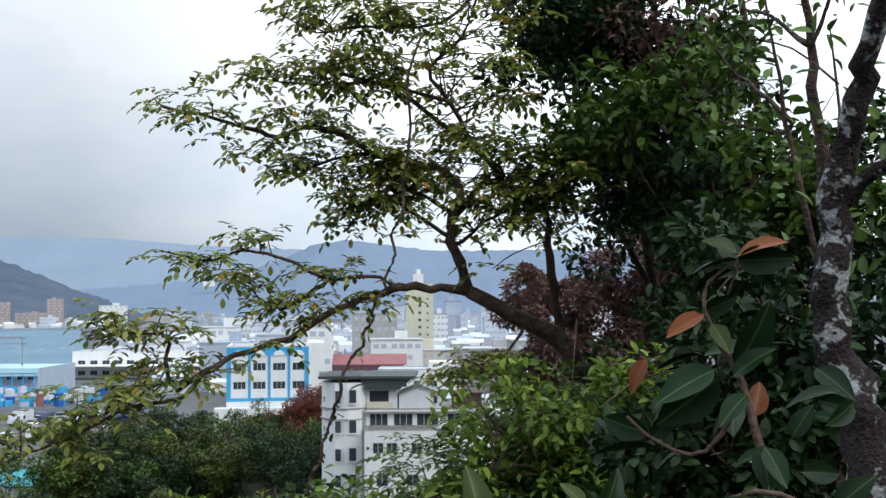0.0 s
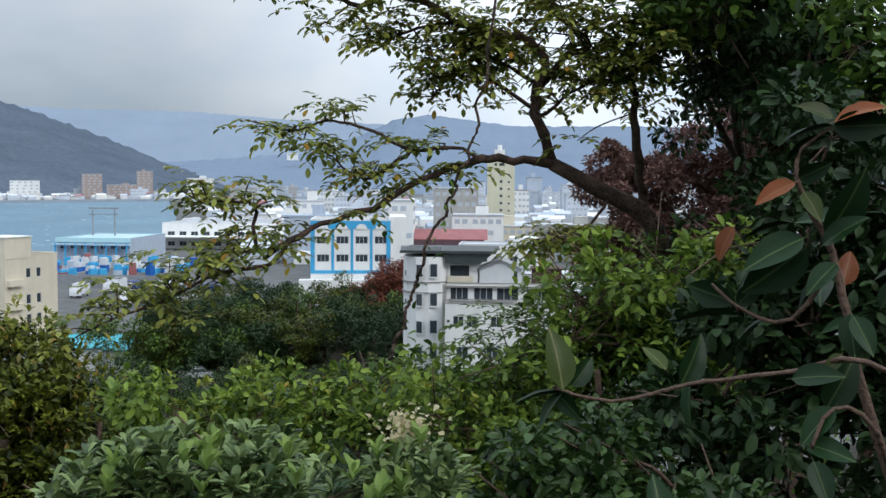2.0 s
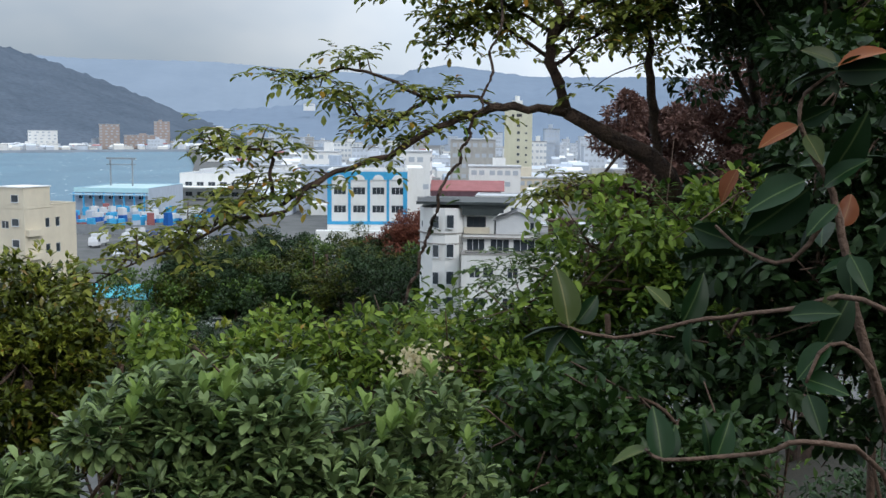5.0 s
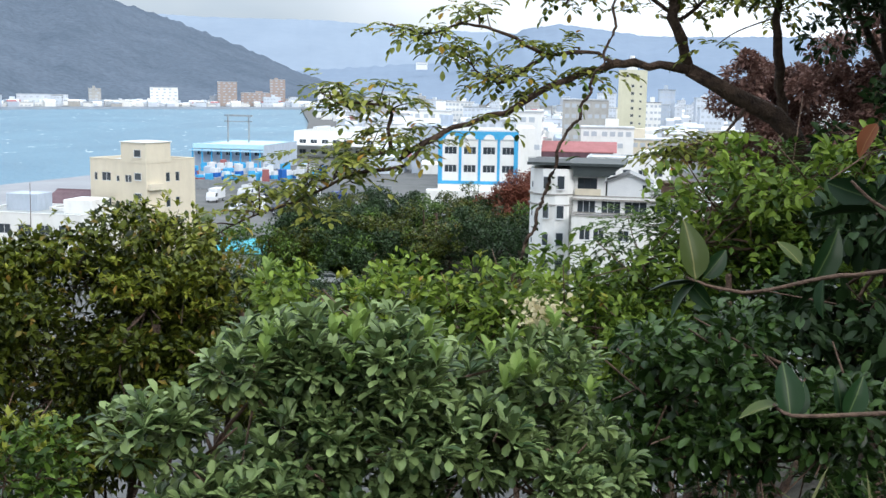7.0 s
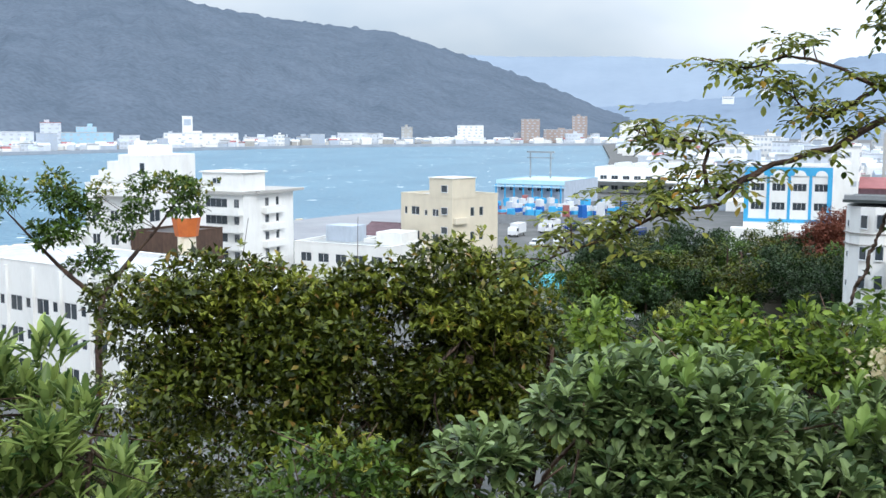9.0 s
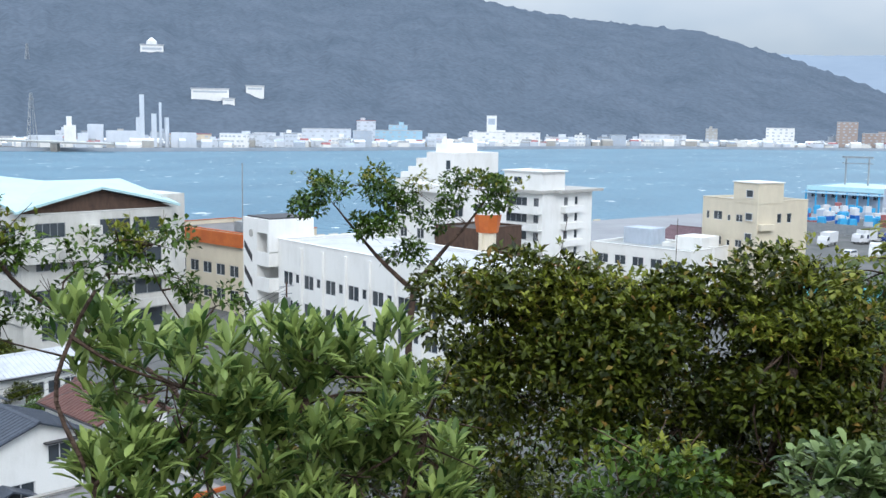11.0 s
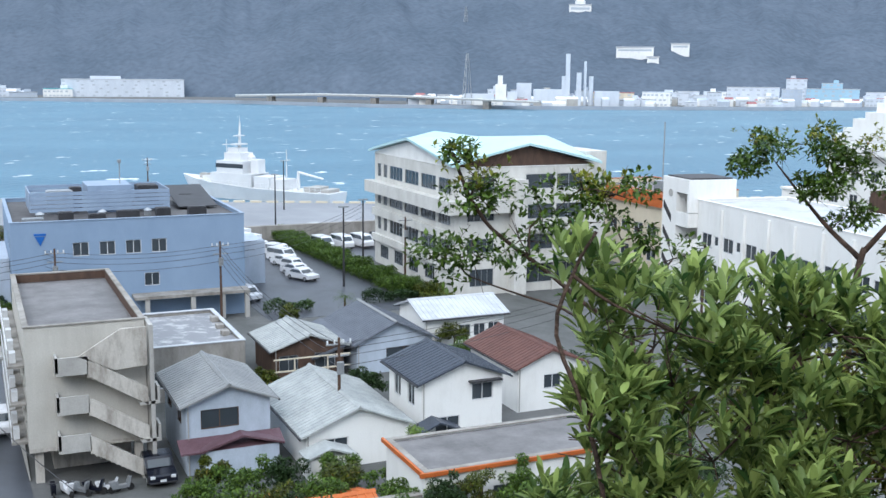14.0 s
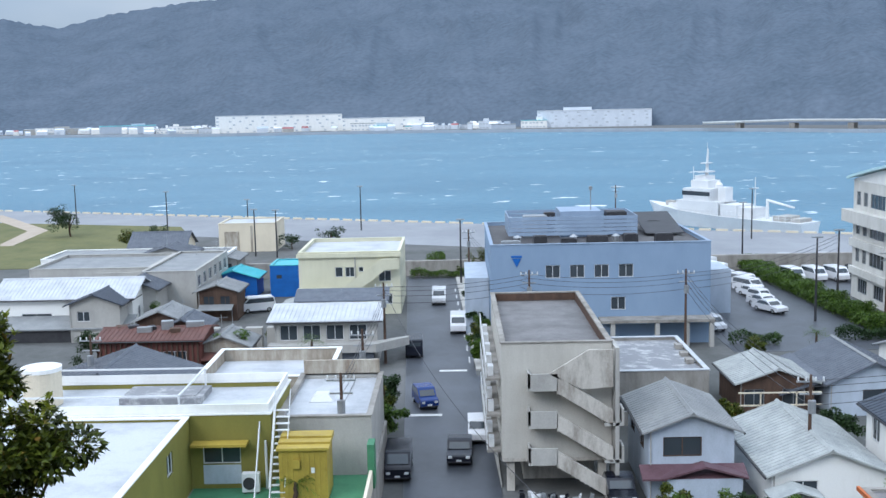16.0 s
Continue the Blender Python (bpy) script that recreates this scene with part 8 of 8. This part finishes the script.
plant("leafy_tree", "tree with drooping mid-green leaves", "tree", rooted(-8.6, -4.3, 22.2, 3, 0.3, 17), LEFTT, "small", 0.3, 1000, 0.08, G_OLIVE, BARK, 0.05, 57, tips=40)


# more undergrowth to the right and over the slope at the camera's feet
SIDE = [(-6.6 * math.sin(radians(a)), 6.6 * math.cos(radians(a)), 25 + 6.6 * math.tan(radians(e))) for a, e in ((-17, -7), (-20, -7), (-23, -6), (-14, -8), (-26, -3), (-27, 3), (-26, 6), (-22, -9), (-12, -5), (-13, -1), (-15, 2.5), (-16, -4), (-17, 0), (-18, 4), (-20, -3), (-20, 1), (-22, 4), (-23, -2), (-19, 7), (-23, 8), (-14, 5.5), (-10, -3), (-25, 2))]
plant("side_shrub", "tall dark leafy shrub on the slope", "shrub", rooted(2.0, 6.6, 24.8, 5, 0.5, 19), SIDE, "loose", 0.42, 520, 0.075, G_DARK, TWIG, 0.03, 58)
ug = np.random.default_rng(88)
gx, gy = np.concatenate([ug.normal(1.2, 0.65, 2600), ug.uniform(-9.0, 7.0, 60000)]), np.concatenate([ug.normal(2.5, 0.7, 2600), ug.uniform(-3.0, 16.0, 60000)])
far_enough = np.hypot(gx + 0.4, gy + 0.3) > np.where(gx < -1.0, 3.2, np.where(gx > 0.1, 1.5, 2.1))
gx, gy = gx[far_enough][:36000], gy[far_enough][:36000]
gz = np.array([23.35 - 0.62 * max(-0.8 * a + 0.6 * b, 0) if -0.8 * a + 0.6 * b > -1.5 else 23.35 - 0.45 * (-0.8 * a + 0.6 * b) for a, b in zip(gx, gy)]) + 0.55 * ug.random(len(gx)) ** 1.5
go = ug.normal(size=(len(gx), 3)) + np.array((0, 0, 1.0))
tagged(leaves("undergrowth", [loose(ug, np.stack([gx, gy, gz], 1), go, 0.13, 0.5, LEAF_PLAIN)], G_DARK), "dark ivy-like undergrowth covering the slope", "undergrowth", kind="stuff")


# rubber plant: every large leaf is a piece of its own
rub = thing("rubber_plant", "rubber plant with large leathery leaves", "plant", pose(0.9, 2.3, 22.6))
RI = pose(0.9, 2.3, 22.6).inverted()
STALKS = [
    [(0.9, 2.3, 22.6), (0.75, 2.3, 23.8), (0.55, 2.3, 24.45), (0.5, 2.32, 24.67), (0.48, 2.35, 24.79), (0.45, 2.36, 24.86), (0.41, 2.37, 24.94), (0.4, 2.37, 24.98), (0.41, 2.38, 25.03), (0.47, 2.37, 25.08)],
    [(0.72, 2.3, 23.9), (0.66, 2.1, 24.45), (0.47, 2.08, 24.62), (0.36, 2.15, 24.59), (0.25, 2.21, 24.56), (0.16, 2.24, 24.54), (0.03, 2.26, 24.5), (-0.04, 2.27, 24.5), (-0.09, 2.28, 24.51), (-0.12, 2.29, 24.52)],
    [(0.75, 2.3, 23.8), (0.5, 2.0, 24.3), (0.33, 1.93, 24.37), (0.28, 1.94, 24.35), (0.18, 1.95, 24.33), (0.08, 1.96, 24.32), (0.05, 1.99, 24.33)],
    [(0.48, 2.35, 24.79), (0.4, 2.39, 24.66), (0.31, 2.45, 24.67), (0.24, 2.47, 24.73)],
    [(0.6, 2.2, 24.2), (0.5, 2.1, 24.48), (0.41, 2.08, 24.53), (0.36, 2.04, 24.46)],
]
for i, q in enumerate(STALKS):
    part("stalk", Shape().tube(q, 0.0062 if i else 0.013, 0.0032, 8, 0.1, 60 + i), TWIG, rub, at=RI, smooth=True)


def rubber_leaf_mesh(seed):
    rng = np.random.default_rng(seed)
    vs, fs, n_ = [], [], 9
    for i in range(n_):
        t = i / (n_ - 1)
        w = 0.27 * math.sin(math.pi * min(1, t ** 0.8 * 0.97 + 0.03)) ** 0.75
        dz = -0.22 * t * t + rng.normal() * 0.004
        vs += [(-w, t, dz + 0.35 * w), (-w * 0.5, t, dz + 0.12 * w), (0, t, dz), (w * 0.5, t, dz + 0.12 * w), (w, t, dz + 0.35 * w)]
    for i in range(n_ - 1):
        for k in range(4):
            a = 5 * i + k
            fs.append((a, a + 1, a + 6, a + 5))
    vs += [(0, -0.16, 0.03), (0.012, 0.0, 0.006), (-0.012, 0.0, 0.006), (0.01, 0.6, -0.075), (-0.01, 0.6, -0.075), (0.0, 0.95, -0.19)]
    b = 5 * n_
    fs += [(b, b + 1, b + 2), (b + 2, b + 1, b + 3, b + 4), (b + 4, b + 3, b + 5)]
    me = bpy.data.meshes.new("leaf")
    me.from_pydata(vs, [], fs)
    me.polygons.foreach_set("use_smooth", [True] * len(me.polygons))
    return me


def rubber_material(name, c, vein):
    m, n, l, p = nodes_of(name)
    tc, sp_, ab, lt_, mx, oi, hs = [n.new("ShaderNode" + k) for k in ("TexCoord", "SeparateXYZ", "Math", "Math", "Mix", "ObjectInfo", "HueSaturation")]
    l.new(tc.outputs["Object"], sp_.inputs[0])
    ab.operation, lt_.operation = "ABSOLUTE", "LESS_THAN"
    l.new(sp_.outputs[0], ab.inputs[0])
    l.new(ab.outputs[0], lt_.inputs[0])
    lt_.inputs[1].default_value = 0.014
    mx.data_type = "RGBA"
    mx.inputs["A"].default_value, mx.inputs["B"].default_value = (*c, 1), (*vein, 1)
    l.new(lt_.outputs[0], mx.inputs["Factor"])
    hs.inputs["Value"].default_value = 1.0
    mr = n.new("ShaderNodeMapRange")
    mr.inputs["To Min"].default_value, mr.inputs["To Max"].default_value = 0.7, 1.35
    l.new(oi.outputs["Random"], mr.inputs[0])
    l.new(mr.outputs[0], hs.inputs["Value"])
    l.new(mx.outputs["Result"], hs.inputs["Color"])
    l.new(hs.outputs[0], p.inputs["Base Color"])
    p.inputs["Roughness"].default_value, p.inputs["Specular IOR Level"].default_value = 0.4, 0.14
    return m


M_RUB, M_BROWNLEAF, M_OLIVELEAF = rubber_material("rubber_leaf_green", (0.008, 0.024, 0.007), (0.045, 0.07, 0.024)), rubber_material("withered_leaf", (0.17, 0.05, 0.014), (0.22, 0.1, 0.035)), rubber_material("olive_leaf", (0.035, 0.05, 0.012), (0.1, 0.1, 0.035))
rr_ = np.random.default_rng(9)
MESHES = {}
for key, m_ in (("g", M_RUB), ("b", M_BROWNLEAF), ("o", M_OLIVELEAF)):
    MESHES[key] = rubber_leaf_mesh(len(MESHES) + 1)
    MESHES[key].materials.append(m_)


def big_leaf(base, tip, roll, key, label=""):
    """A leaf from base to tip, its upper side turned to the open slope and the light."""
    b, t = Vector(base), Vector(tip)
    d = t - b
    y = d.normalized()
    z = Vector((-0.1, -0.72, 0.66))
    z = (z - y * z.dot(y)).normalized()
    x = y.cross(z)
    m = Matrix((x, y, z)).transposed().to_4x4()
    part("leaf", MESHES[key], None, rub, label, at=RI @ Matrix.Translation(b) @ m @ pose(0, 0, 0, 0, roll, 0) @ Matrix.Scale(d.length * 0.86, 4))


ROUND_THE_STEM = [
    ((0.41, 2.35, 24.84), (0.26, 2.32, 24.78), 0, "g"), ((0.47, 2.31, 24.79), (0.39, 2.27, 24.73), 10, "g"), ((0.43, 2.4, 24.82), (0.28, 2.42, 24.69), -40, "g"),
    ((0.46, 2.35, 24.85), (0.55, 2.29, 25.0), 60, "g"), ((0.45, 2.33, 24.83), (0.52, 2.27, 24.91), -10, "g"), ((0.39, 2.35, 24.96), (0.29, 2.34, 24.92), 10, "b"),
    ((0.41, 2.35, 24.94), (0.44, 2.29, 24.88), 0, "o"), ((0.4, 2.35, 24.97), (0.45, 2.28, 25.0), 65, "g"), ((0.28, 2.44, 24.86), (0.23, 2.42, 24.78), 20, "b"),
    ((0.39, 2.45, 24.79), (0.27, 2.49, 24.72), 30, "g"), ((0.41, 2.45, 24.87), (0.29, 2.5, 24.85), 50, "g"),
]
ROUND_THE_BUD = [
    ((0.47, 2.35, 25.09), (0.55, 2.26, 25.14), -15, "b"), ((0.47, 2.37, 25.1), (0.39, 2.35, 25.14), 0, "o"), ((0.47, 2.37, 25.08), (0.35, 2.36, 25.07), 50, "g"),
    ((0.47, 2.35, 25.08), (0.59, 2.28, 25.08), 50, "g"), ((0.47, 2.38, 25.07), (0.45, 2.44, 25.16), 0, "g"), ((0.48, 2.38, 25.07), (0.59, 2.41, 25.03), -50, "g"),
    ((0.47, 2.41, 25.06), (0.38, 2.48, 25.02), 60, "g"), ((0.5, 2.37, 24.74), (0.54, 2.41, 24.83), 20, "b"), ((0.62, 2.48, 24.68), (0.67, 2.47, 24.77), 0, "g"),
]
LOW_LEAVES = [
    ((0.48, 2.21, 24.69), (0.51, 2.14, 24.62), 0, "g"), ((0.49, 2.26, 24.69), (0.48, 2.21, 24.59), 30, "g"), ((0.51, 2.3, 24.67), (0.43, 2.32, 24.65), 20, "g"),
    ((0.3, 2.45, 24.66), (0.13, 2.48, 24.67), 60, "g"), ((0.3, 2.48, 24.68), (0.37, 2.49, 24.75), 30, "g"), ((0.29, 2.48, 24.69), (0.17, 2.55, 24.72), -50, "g"),
    ((0.46, 2.43, 24.74), (0.41, 2.47, 24.65), 50, "g"), ((0.35, 2.44, 24.65), (0.27, 2.48, 24.58), 50, "g"), ((0.43, 2.11, 24.63), (0.39, 2.09, 24.59), 0, "o"), ((0.71, 2.45, 24.72), (0.65, 2.48, 24.74), 0, "g"),
]
ON_THE_LONG_BRANCH = [
    ((-0.1, 2.27, 24.51), (-0.22, 2.25, 24.51), 55, "g"), ((-0.1, 2.27, 24.51), (-0.17, 2.23, 24.44), 45, "g"), ((-0.1, 2.28, 24.52), (-0.12, 2.3, 24.67), 30, "o"),
    ((-0.11, 2.28, 24.51), (-0.06, 2.24, 24.45), 35, "g"), ((-0.08, 2.3, 24.52), (-0.02, 2.33, 24.59), 40, "g"), ((0.12, 2.3, 24.56), (0.07, 2.33, 24.62), 20, "o"),
    ((0.15, 2.29, 24.53), (0.22, 2.32, 24.65), 50, "g"), ((0.17, 2.29, 24.53), (0.15, 2.25, 24.44), 60, "g"), ((0.19, 2.33, 24.51), (0.1, 2.37, 24.45), 60, "g"),
]
LOWEST_LEAVES = [
    ((0.08, 1.98, 24.31), (0.07, 2.02, 24.43), 20, "g"), ((0.06, 1.99, 24.33), (-0.03, 1.96, 24.32), 40, "o"), ((0.17, 1.97, 24.32), (0.17, 2.0, 24.41), 40, "g"),
    ((0.18, 1.97, 24.32), (0.22, 1.99, 24.41), 30, "g"), ((0.09, 2.03, 24.3), (0.13, 2.08, 24.37), 40, "g"), ((0.34, 2.11, 24.58), (0.43, 2.05, 24.61), 0, "g"),
    ((0.41, 2.08, 24.53), (0.33, 2.05, 24.46), 10, "g"), ((0.36, 2.08, 24.46), (0.45, 2.02, 24.45), 0, "g"), ((0.36, 2.02, 24.44), (0.38, 1.95, 24.37), 0, "g"),
    ((0.32, 1.95, 24.35), (0.31, 1.97, 24.39), 10, "g"), ((0.41, 2.13, 24.52), (0.48, 2.13, 24.64), 30, "g"),
]
for bunch in (ROUND_THE_STEM, ROUND_THE_BUD, LOW_LEAVES, ON_THE_LONG_BRANCH, LOWEST_LEAVES):
    for base, tip, roll, key in bunch:
        big_leaf(base, tip, roll, key, "withered orange-brown leaf" if key == "b" else "")
# inner leaves in the shade of the outer ones
for k in range(12):
    f = rr_.uniform(2.2, 5.6)
    b = Vector(STALKS[0][int(f)]).lerp(Vector(STALKS[0][int(f) + 1]), f % 1) + Vector((rr_.uniform(0.0, 0.3), rr_.uniform(0.1, 0.3), rr_.uniform(-0.15, 0.15)))
    v = Vector((rr_.normal(), rr_.normal() * 0.5, rr_.normal() * 0.7 - 0.3)).normalized() * rr_.uniform(0.1, 0.16)
    big_leaf(b, b + v, rr_.uniform(-60, 60), "g")
# grass tuft
gb = np.array((0.33, 2.0, 23.95)) + rr_.normal(size=(90, 3)) * np.array([0.12, 0.08, 0.03])
gd = np.array((0.0, 0, 1.0)) + rr_.normal(size=(90, 3)) * 0.4
tagged(leaves("grass_tuft", [leaf_arrays(gb, gd, rr_.uniform(0.12, 0.28, 90), 0.03, LEAF_FINE, 0.25, 0.2)], G_GRASS), "tuft of dry thin grass blades", "grass", kind="stuff")


# ---- woods and planting in the town ----
def far_tree(label, x, y, z, r, h, mat, seed, n_=10, count=150, size=0.5, name="tree", low=0.45):
    rng = np.random.default_rng(seed)
    cs = [(x + rng.normal() * r * 0.55, y + rng.normal() * r * 0.55, z + h * rng.uniform(low, 0.92)) for _ in range(n_)]
    return plant(name, label, "tree", [[(x, y, z), (x + 0.1 * r, y, z + h * 0.35), (x, y + 0.1 * r, z + h * 0.75)], [(x, y, z + h * 0.3), (x + r * 0.5, y, z + h * 0.6)], [(x, y, z + h * 0.3), (x - r * 0.4, y + r * 0.2, z + h * 0.65)]], cs, "small", r * 0.55, count, size, mat, BARK, 0.035 * h, seed, 0.05, False)


tv, tf_ = [], []
for j in range(13):
    for i in range(17):
        x, y = -62 + 3.6 * i, 128 + 5.0 * j
        u, v = (i - 8) / 8, (j - 6) / 6
        tv.append((x, y, max(-0.4, 3.5 * (1 - u * u) * (1 - v * v) - 0.2)))
for j in range(12):
    for i in range(16):
        a = j * 17 + i
        tf_.append((a, a + 1, a + 18, a + 17))
tagged(part("knoll", Shape().add(tv, tf_), SOIL, smooth=True), "low wooded knoll before the hall", "knoll", kind="structure")
rw = random.Random(3)
for i in range(54):
    x, y = rw.uniform(-52, -13), rw.uniform(127, 174)
    far_tree("dark green tree on the knoll", x, y, 0.5, rw.uniform(2.6, 4.2), rw.uniform(6, 9), rw.choice([G_DARK, G_MID, G_OLIVE, G_DARK, G_DARK]), 200 + i, 14, 420, 0.42, low=0.12)
far_tree("red-leaved tree beside the hall", -22.5, 166, 2, 3.9, 10.5, G_RED, 300, 26, 420, 0.5)
far_tree("dull purple-leaved tree on the hillside", 4.6, 46, 12, 2.5, 15.0, G_DULL, 310, 22, 1700, 0.26)
far_tree("dull purple-leaved tree on the hillside", 8.5, 44, 12, 3.4, 18.0, G_DULL, 311, 22, 1700, 0.26)
for i in range(9):
    far_tree("dark green tree on the hillside", 1 + 1.9 * i + rw.uniform(-0.5, 0.5), 34 + rw.uniform(-6, 6), 9, 2.4, 10.0 + 0.75 * i, rw.choice([G_DARK, G_MID, G_GLOSS]), 320 + i, 12, 260, 0.15)
for i in range(58):
    far_tree("green tree at the foot of the slope", rw.uniform(-46, 4) if i < 34 else rw.uniform(-36, 2), rw.uniform(56, 104) if i < 34 else rw.uniform(84, 112), 0, rw.uniform(2.6, 3.6), rw.uniform(5, 8), rw.choice([G_DARK, G_DARK, G_MID, G_OLIVE]), 700 + i, 13, 300, 0.32, low=0.15)
for i, (x, y, r, h) in enumerate(((-100.5, 1.6, 0.9, 2.6), (-104, 1.7, 0.9, 2.4), (-107.5, 1.7, 1.0, 2.8), (-111, 1.7, 0.9, 3.0), (-115, 1.7, 0.9, 2.6), (-119, 1.7, 0.8, 2.2), (-124, 1.5, 0.9, 2.4), (-130, 1.5, 0.8, 2.0), (-148, 2.5, 1.6, 4.5), (-158, -4, 1.4, 3.4), (-160, -12, 1.6, 3.0), (-77, -6.6, 1.1, 4.4), (-74, -6.4, 1.0, 3.8), (-80.5, -6.7, 1.1, 4.2), (-84, -7.4, 1.0, 3.0), (-52, 10.2, 1.6, 3.4), (-50, 7.4, 1.4, 3.0), (-55.5, 18.4, 1.3, 3.0), (-53.0, 16.2, 1.3, 3.0), (-57, 26.2, 1.2, 2.4), (-44, 17.5, 1.6, 4.2), (-47, 24.5, 1.4, 4.0), (-74.5, 26.4, 1.2, 2.4), (-80, 20.0, 0.9, 1.8), (-78, 36, 1.5, 3.0), (-43, 33, 2.0, 6), (-100, 27.5, 1.0, 2.0), (-101, -24, 1.6, 3.6), (-103.5, -36.5, 1.6, 3.2), (-88, -31.5, 1.4, 3.0))):
    far_tree("clipped green shrub beside the street" if h < 3.3 else "small green garden tree", x, y, 0.0 if x > -90 or True else 0, r, h, [G_MID, G_DARK, G_OLIVE][i % 3], 400 + i, 9, 380, 0.22, "garden_tree")
for i, (x, y, r, h) in enumerate(((-59.4, 13.1, 1.1, 2.4), (-60.8, 11.3, 0.9, 2.2), (-59.7, 15.3, 1.1, 2.2), (-59.0, 19.3, 1.1, 2.0), (-57.6, 10.2, 1.0, 2.4), (-48.8, 23.4, 1.2, 4.4), (-48.8, 21.3, 1.0, 3.8), (-48.6, 26.0, 1.2, 4.2), (-48.2, 28.5, 1.3, 3.6), (-48.4, 30.6, 1.3, 3.2), (-48.0, 33.0, 1.4, 3.4), (-52.6, 20.2, 1.2, 2.6), (-50.4, 19.6, 1.2, 3.0), (-53.6, 13.8, 1.3, 2.8), (-51.4, 15.0, 1.3, 3.0), (-66.1, 29.8, 0.9, 1.8), (-65.0, 27.6, 0.8, 1.6), (-86.0, 38.9, 1.2, 2.4), (-72, 42, 1.4, 3.2), (-60, 44, 1.8, 4.2), (-52, 38, 1.8, 4.5), (-70, 47, 1.6, 3.6), (-97, 33.0, 0.8, 1.6), (-98.5, 18.0, 0.8, 1.8), (-108, -30, 1.2, 2.6), (-112, -20, 1.0, 2.0), (-94, -20, 1.2, 2.8), (-120, -34, 1.4, 3.0))):
    far_tree("leafy garden bush between the houses", x, y, 0, r, h, [G_MID, G_OLIVE, G_DARK, G_MID][i % 4], 470 + i, 9, 420, 0.2, "garden_tree")
far_tree("yellow-green conifer in a garden", -60.0, 24.3, 0, 0.9, 2.9, G_SHOOT, 450, 8, 160, 0.12, "garden_tree")
far_tree("spreading pine on the lawn", -213.5, -78.7, 0, 3.0, 6.0, G_DARK, 451, 12, 200, 0.4)
for i, (x, y) in enumerate(((-190, -54), (-183, -50), (-186, -58), (-196, -24), (-172, -20), (-170, -12), (-188, -30))):
    far_tree("wind-bent dark shrub on the quay", x, y, 0, 1.8, [4.5, 4.6, 4.0, 2.8, 3.2, 3.0, 3.0][i], [G_DARK, G_RED, G_OLIVE, G_DARK, G_DARK, G_RED, G_DARK][i], 460 + i, 8, 120, 0.35)


def hedge(label, x0, y0, x1, y1, h, mat, seed, width=1.2):
    rng = np.random.default_rng(seed)
    L_ = math.hypot(x1 - x0, y1 - y0)
    n_ = int(L_ * 330 * width)
    t = rng.random((n_, 1))
    a, b = np.array((x0, y0, 0.0)), np.array((x1, y1, 0.0))
    nn = np.array((-(y1 - y0), x1 - x0, 0.0)) / L_
    p = a + (b - a) * t + nn * rng.uniform(-width / 2, width / 2, (n_, 1)) + np.array((0, 0, 1.0)) * h * rng.random((n_, 1)) ** 0.5 * (0.75 + 0.3 * np.sin(t * L_ * 1.3) * np.sin(t * L_ * 0.47 + 1))
    o = rng.normal(size=(n_, 3)) + np.array((0, 0, 0.6))
    tagged(leaves("hedge", [loose(rng, p, o, 0.24, 0.55, LEAF_PLAIN)], mat), label, "hedge")


hedge("clipped dark hedge of the car park", -107, 26.8, -107, 32.0, 1.5, G_GLOSS, 500)
hedge("clipped hedge of the car park", -108.5, 38.2, -108.5, 46.5, 1.5, G_DARK, 501)
hedge("broad overgrown hedge between the car parks", -110, 44.6, -158, 42.0, 2.0, G_MID, 502, 3.4)
hedge("overgrown bank of bushes by the school block", -100, 45.5, -112, 46.5, 1.6, G_OLIVE, 503, 3.0)
hedge("scrub along the flood wall", -153.5, -7.5, -153.5, 1.5, 1.4, G_MID, 504, 1.2)


def palm(x, y, z, h, seed):
    rng = np.random.default_rng(seed)
    root = thing("palm", "small palm with drooping fronds", "palm", pose(x, y, z))
    part("trunk", Shape().tube([(0, 0, 0), (0.05, 0, h * 0.5), (0, 0.03, h)], 0.16, 0.1, 8, 0.1, seed), BARK, root, smooth=True)
    pcs_ = []
    for k in range(16):
        a, e = rng.uniform(0, 6.28), rng.uniform(-0.1, 1.0)
        o = np.array([[math.cos(a) * math.cos(e), math.sin(a) * math.cos(e), math.sin(e)]])
        pcs_.append(pinnate(rng, np.array([[0, 0, h]]), o, 9, 1.3, 0.42, 0.1, LEAF_PLAIN))
    leaves("fronds", pcs_, G_MID, root)


for i, (x, y, z, h) in enumerate(((-103.5, 34.4, 0, 2.0), (-98, -14.5, 0, 3.4), (-92, -11.5, 0, 2.2), (-28, 140, 0, 5.0), (-57.5, -10.0, TERR, 1.2), (-34, 150, 3, 5))):
    palm(x, y, z, h, 600 + i)
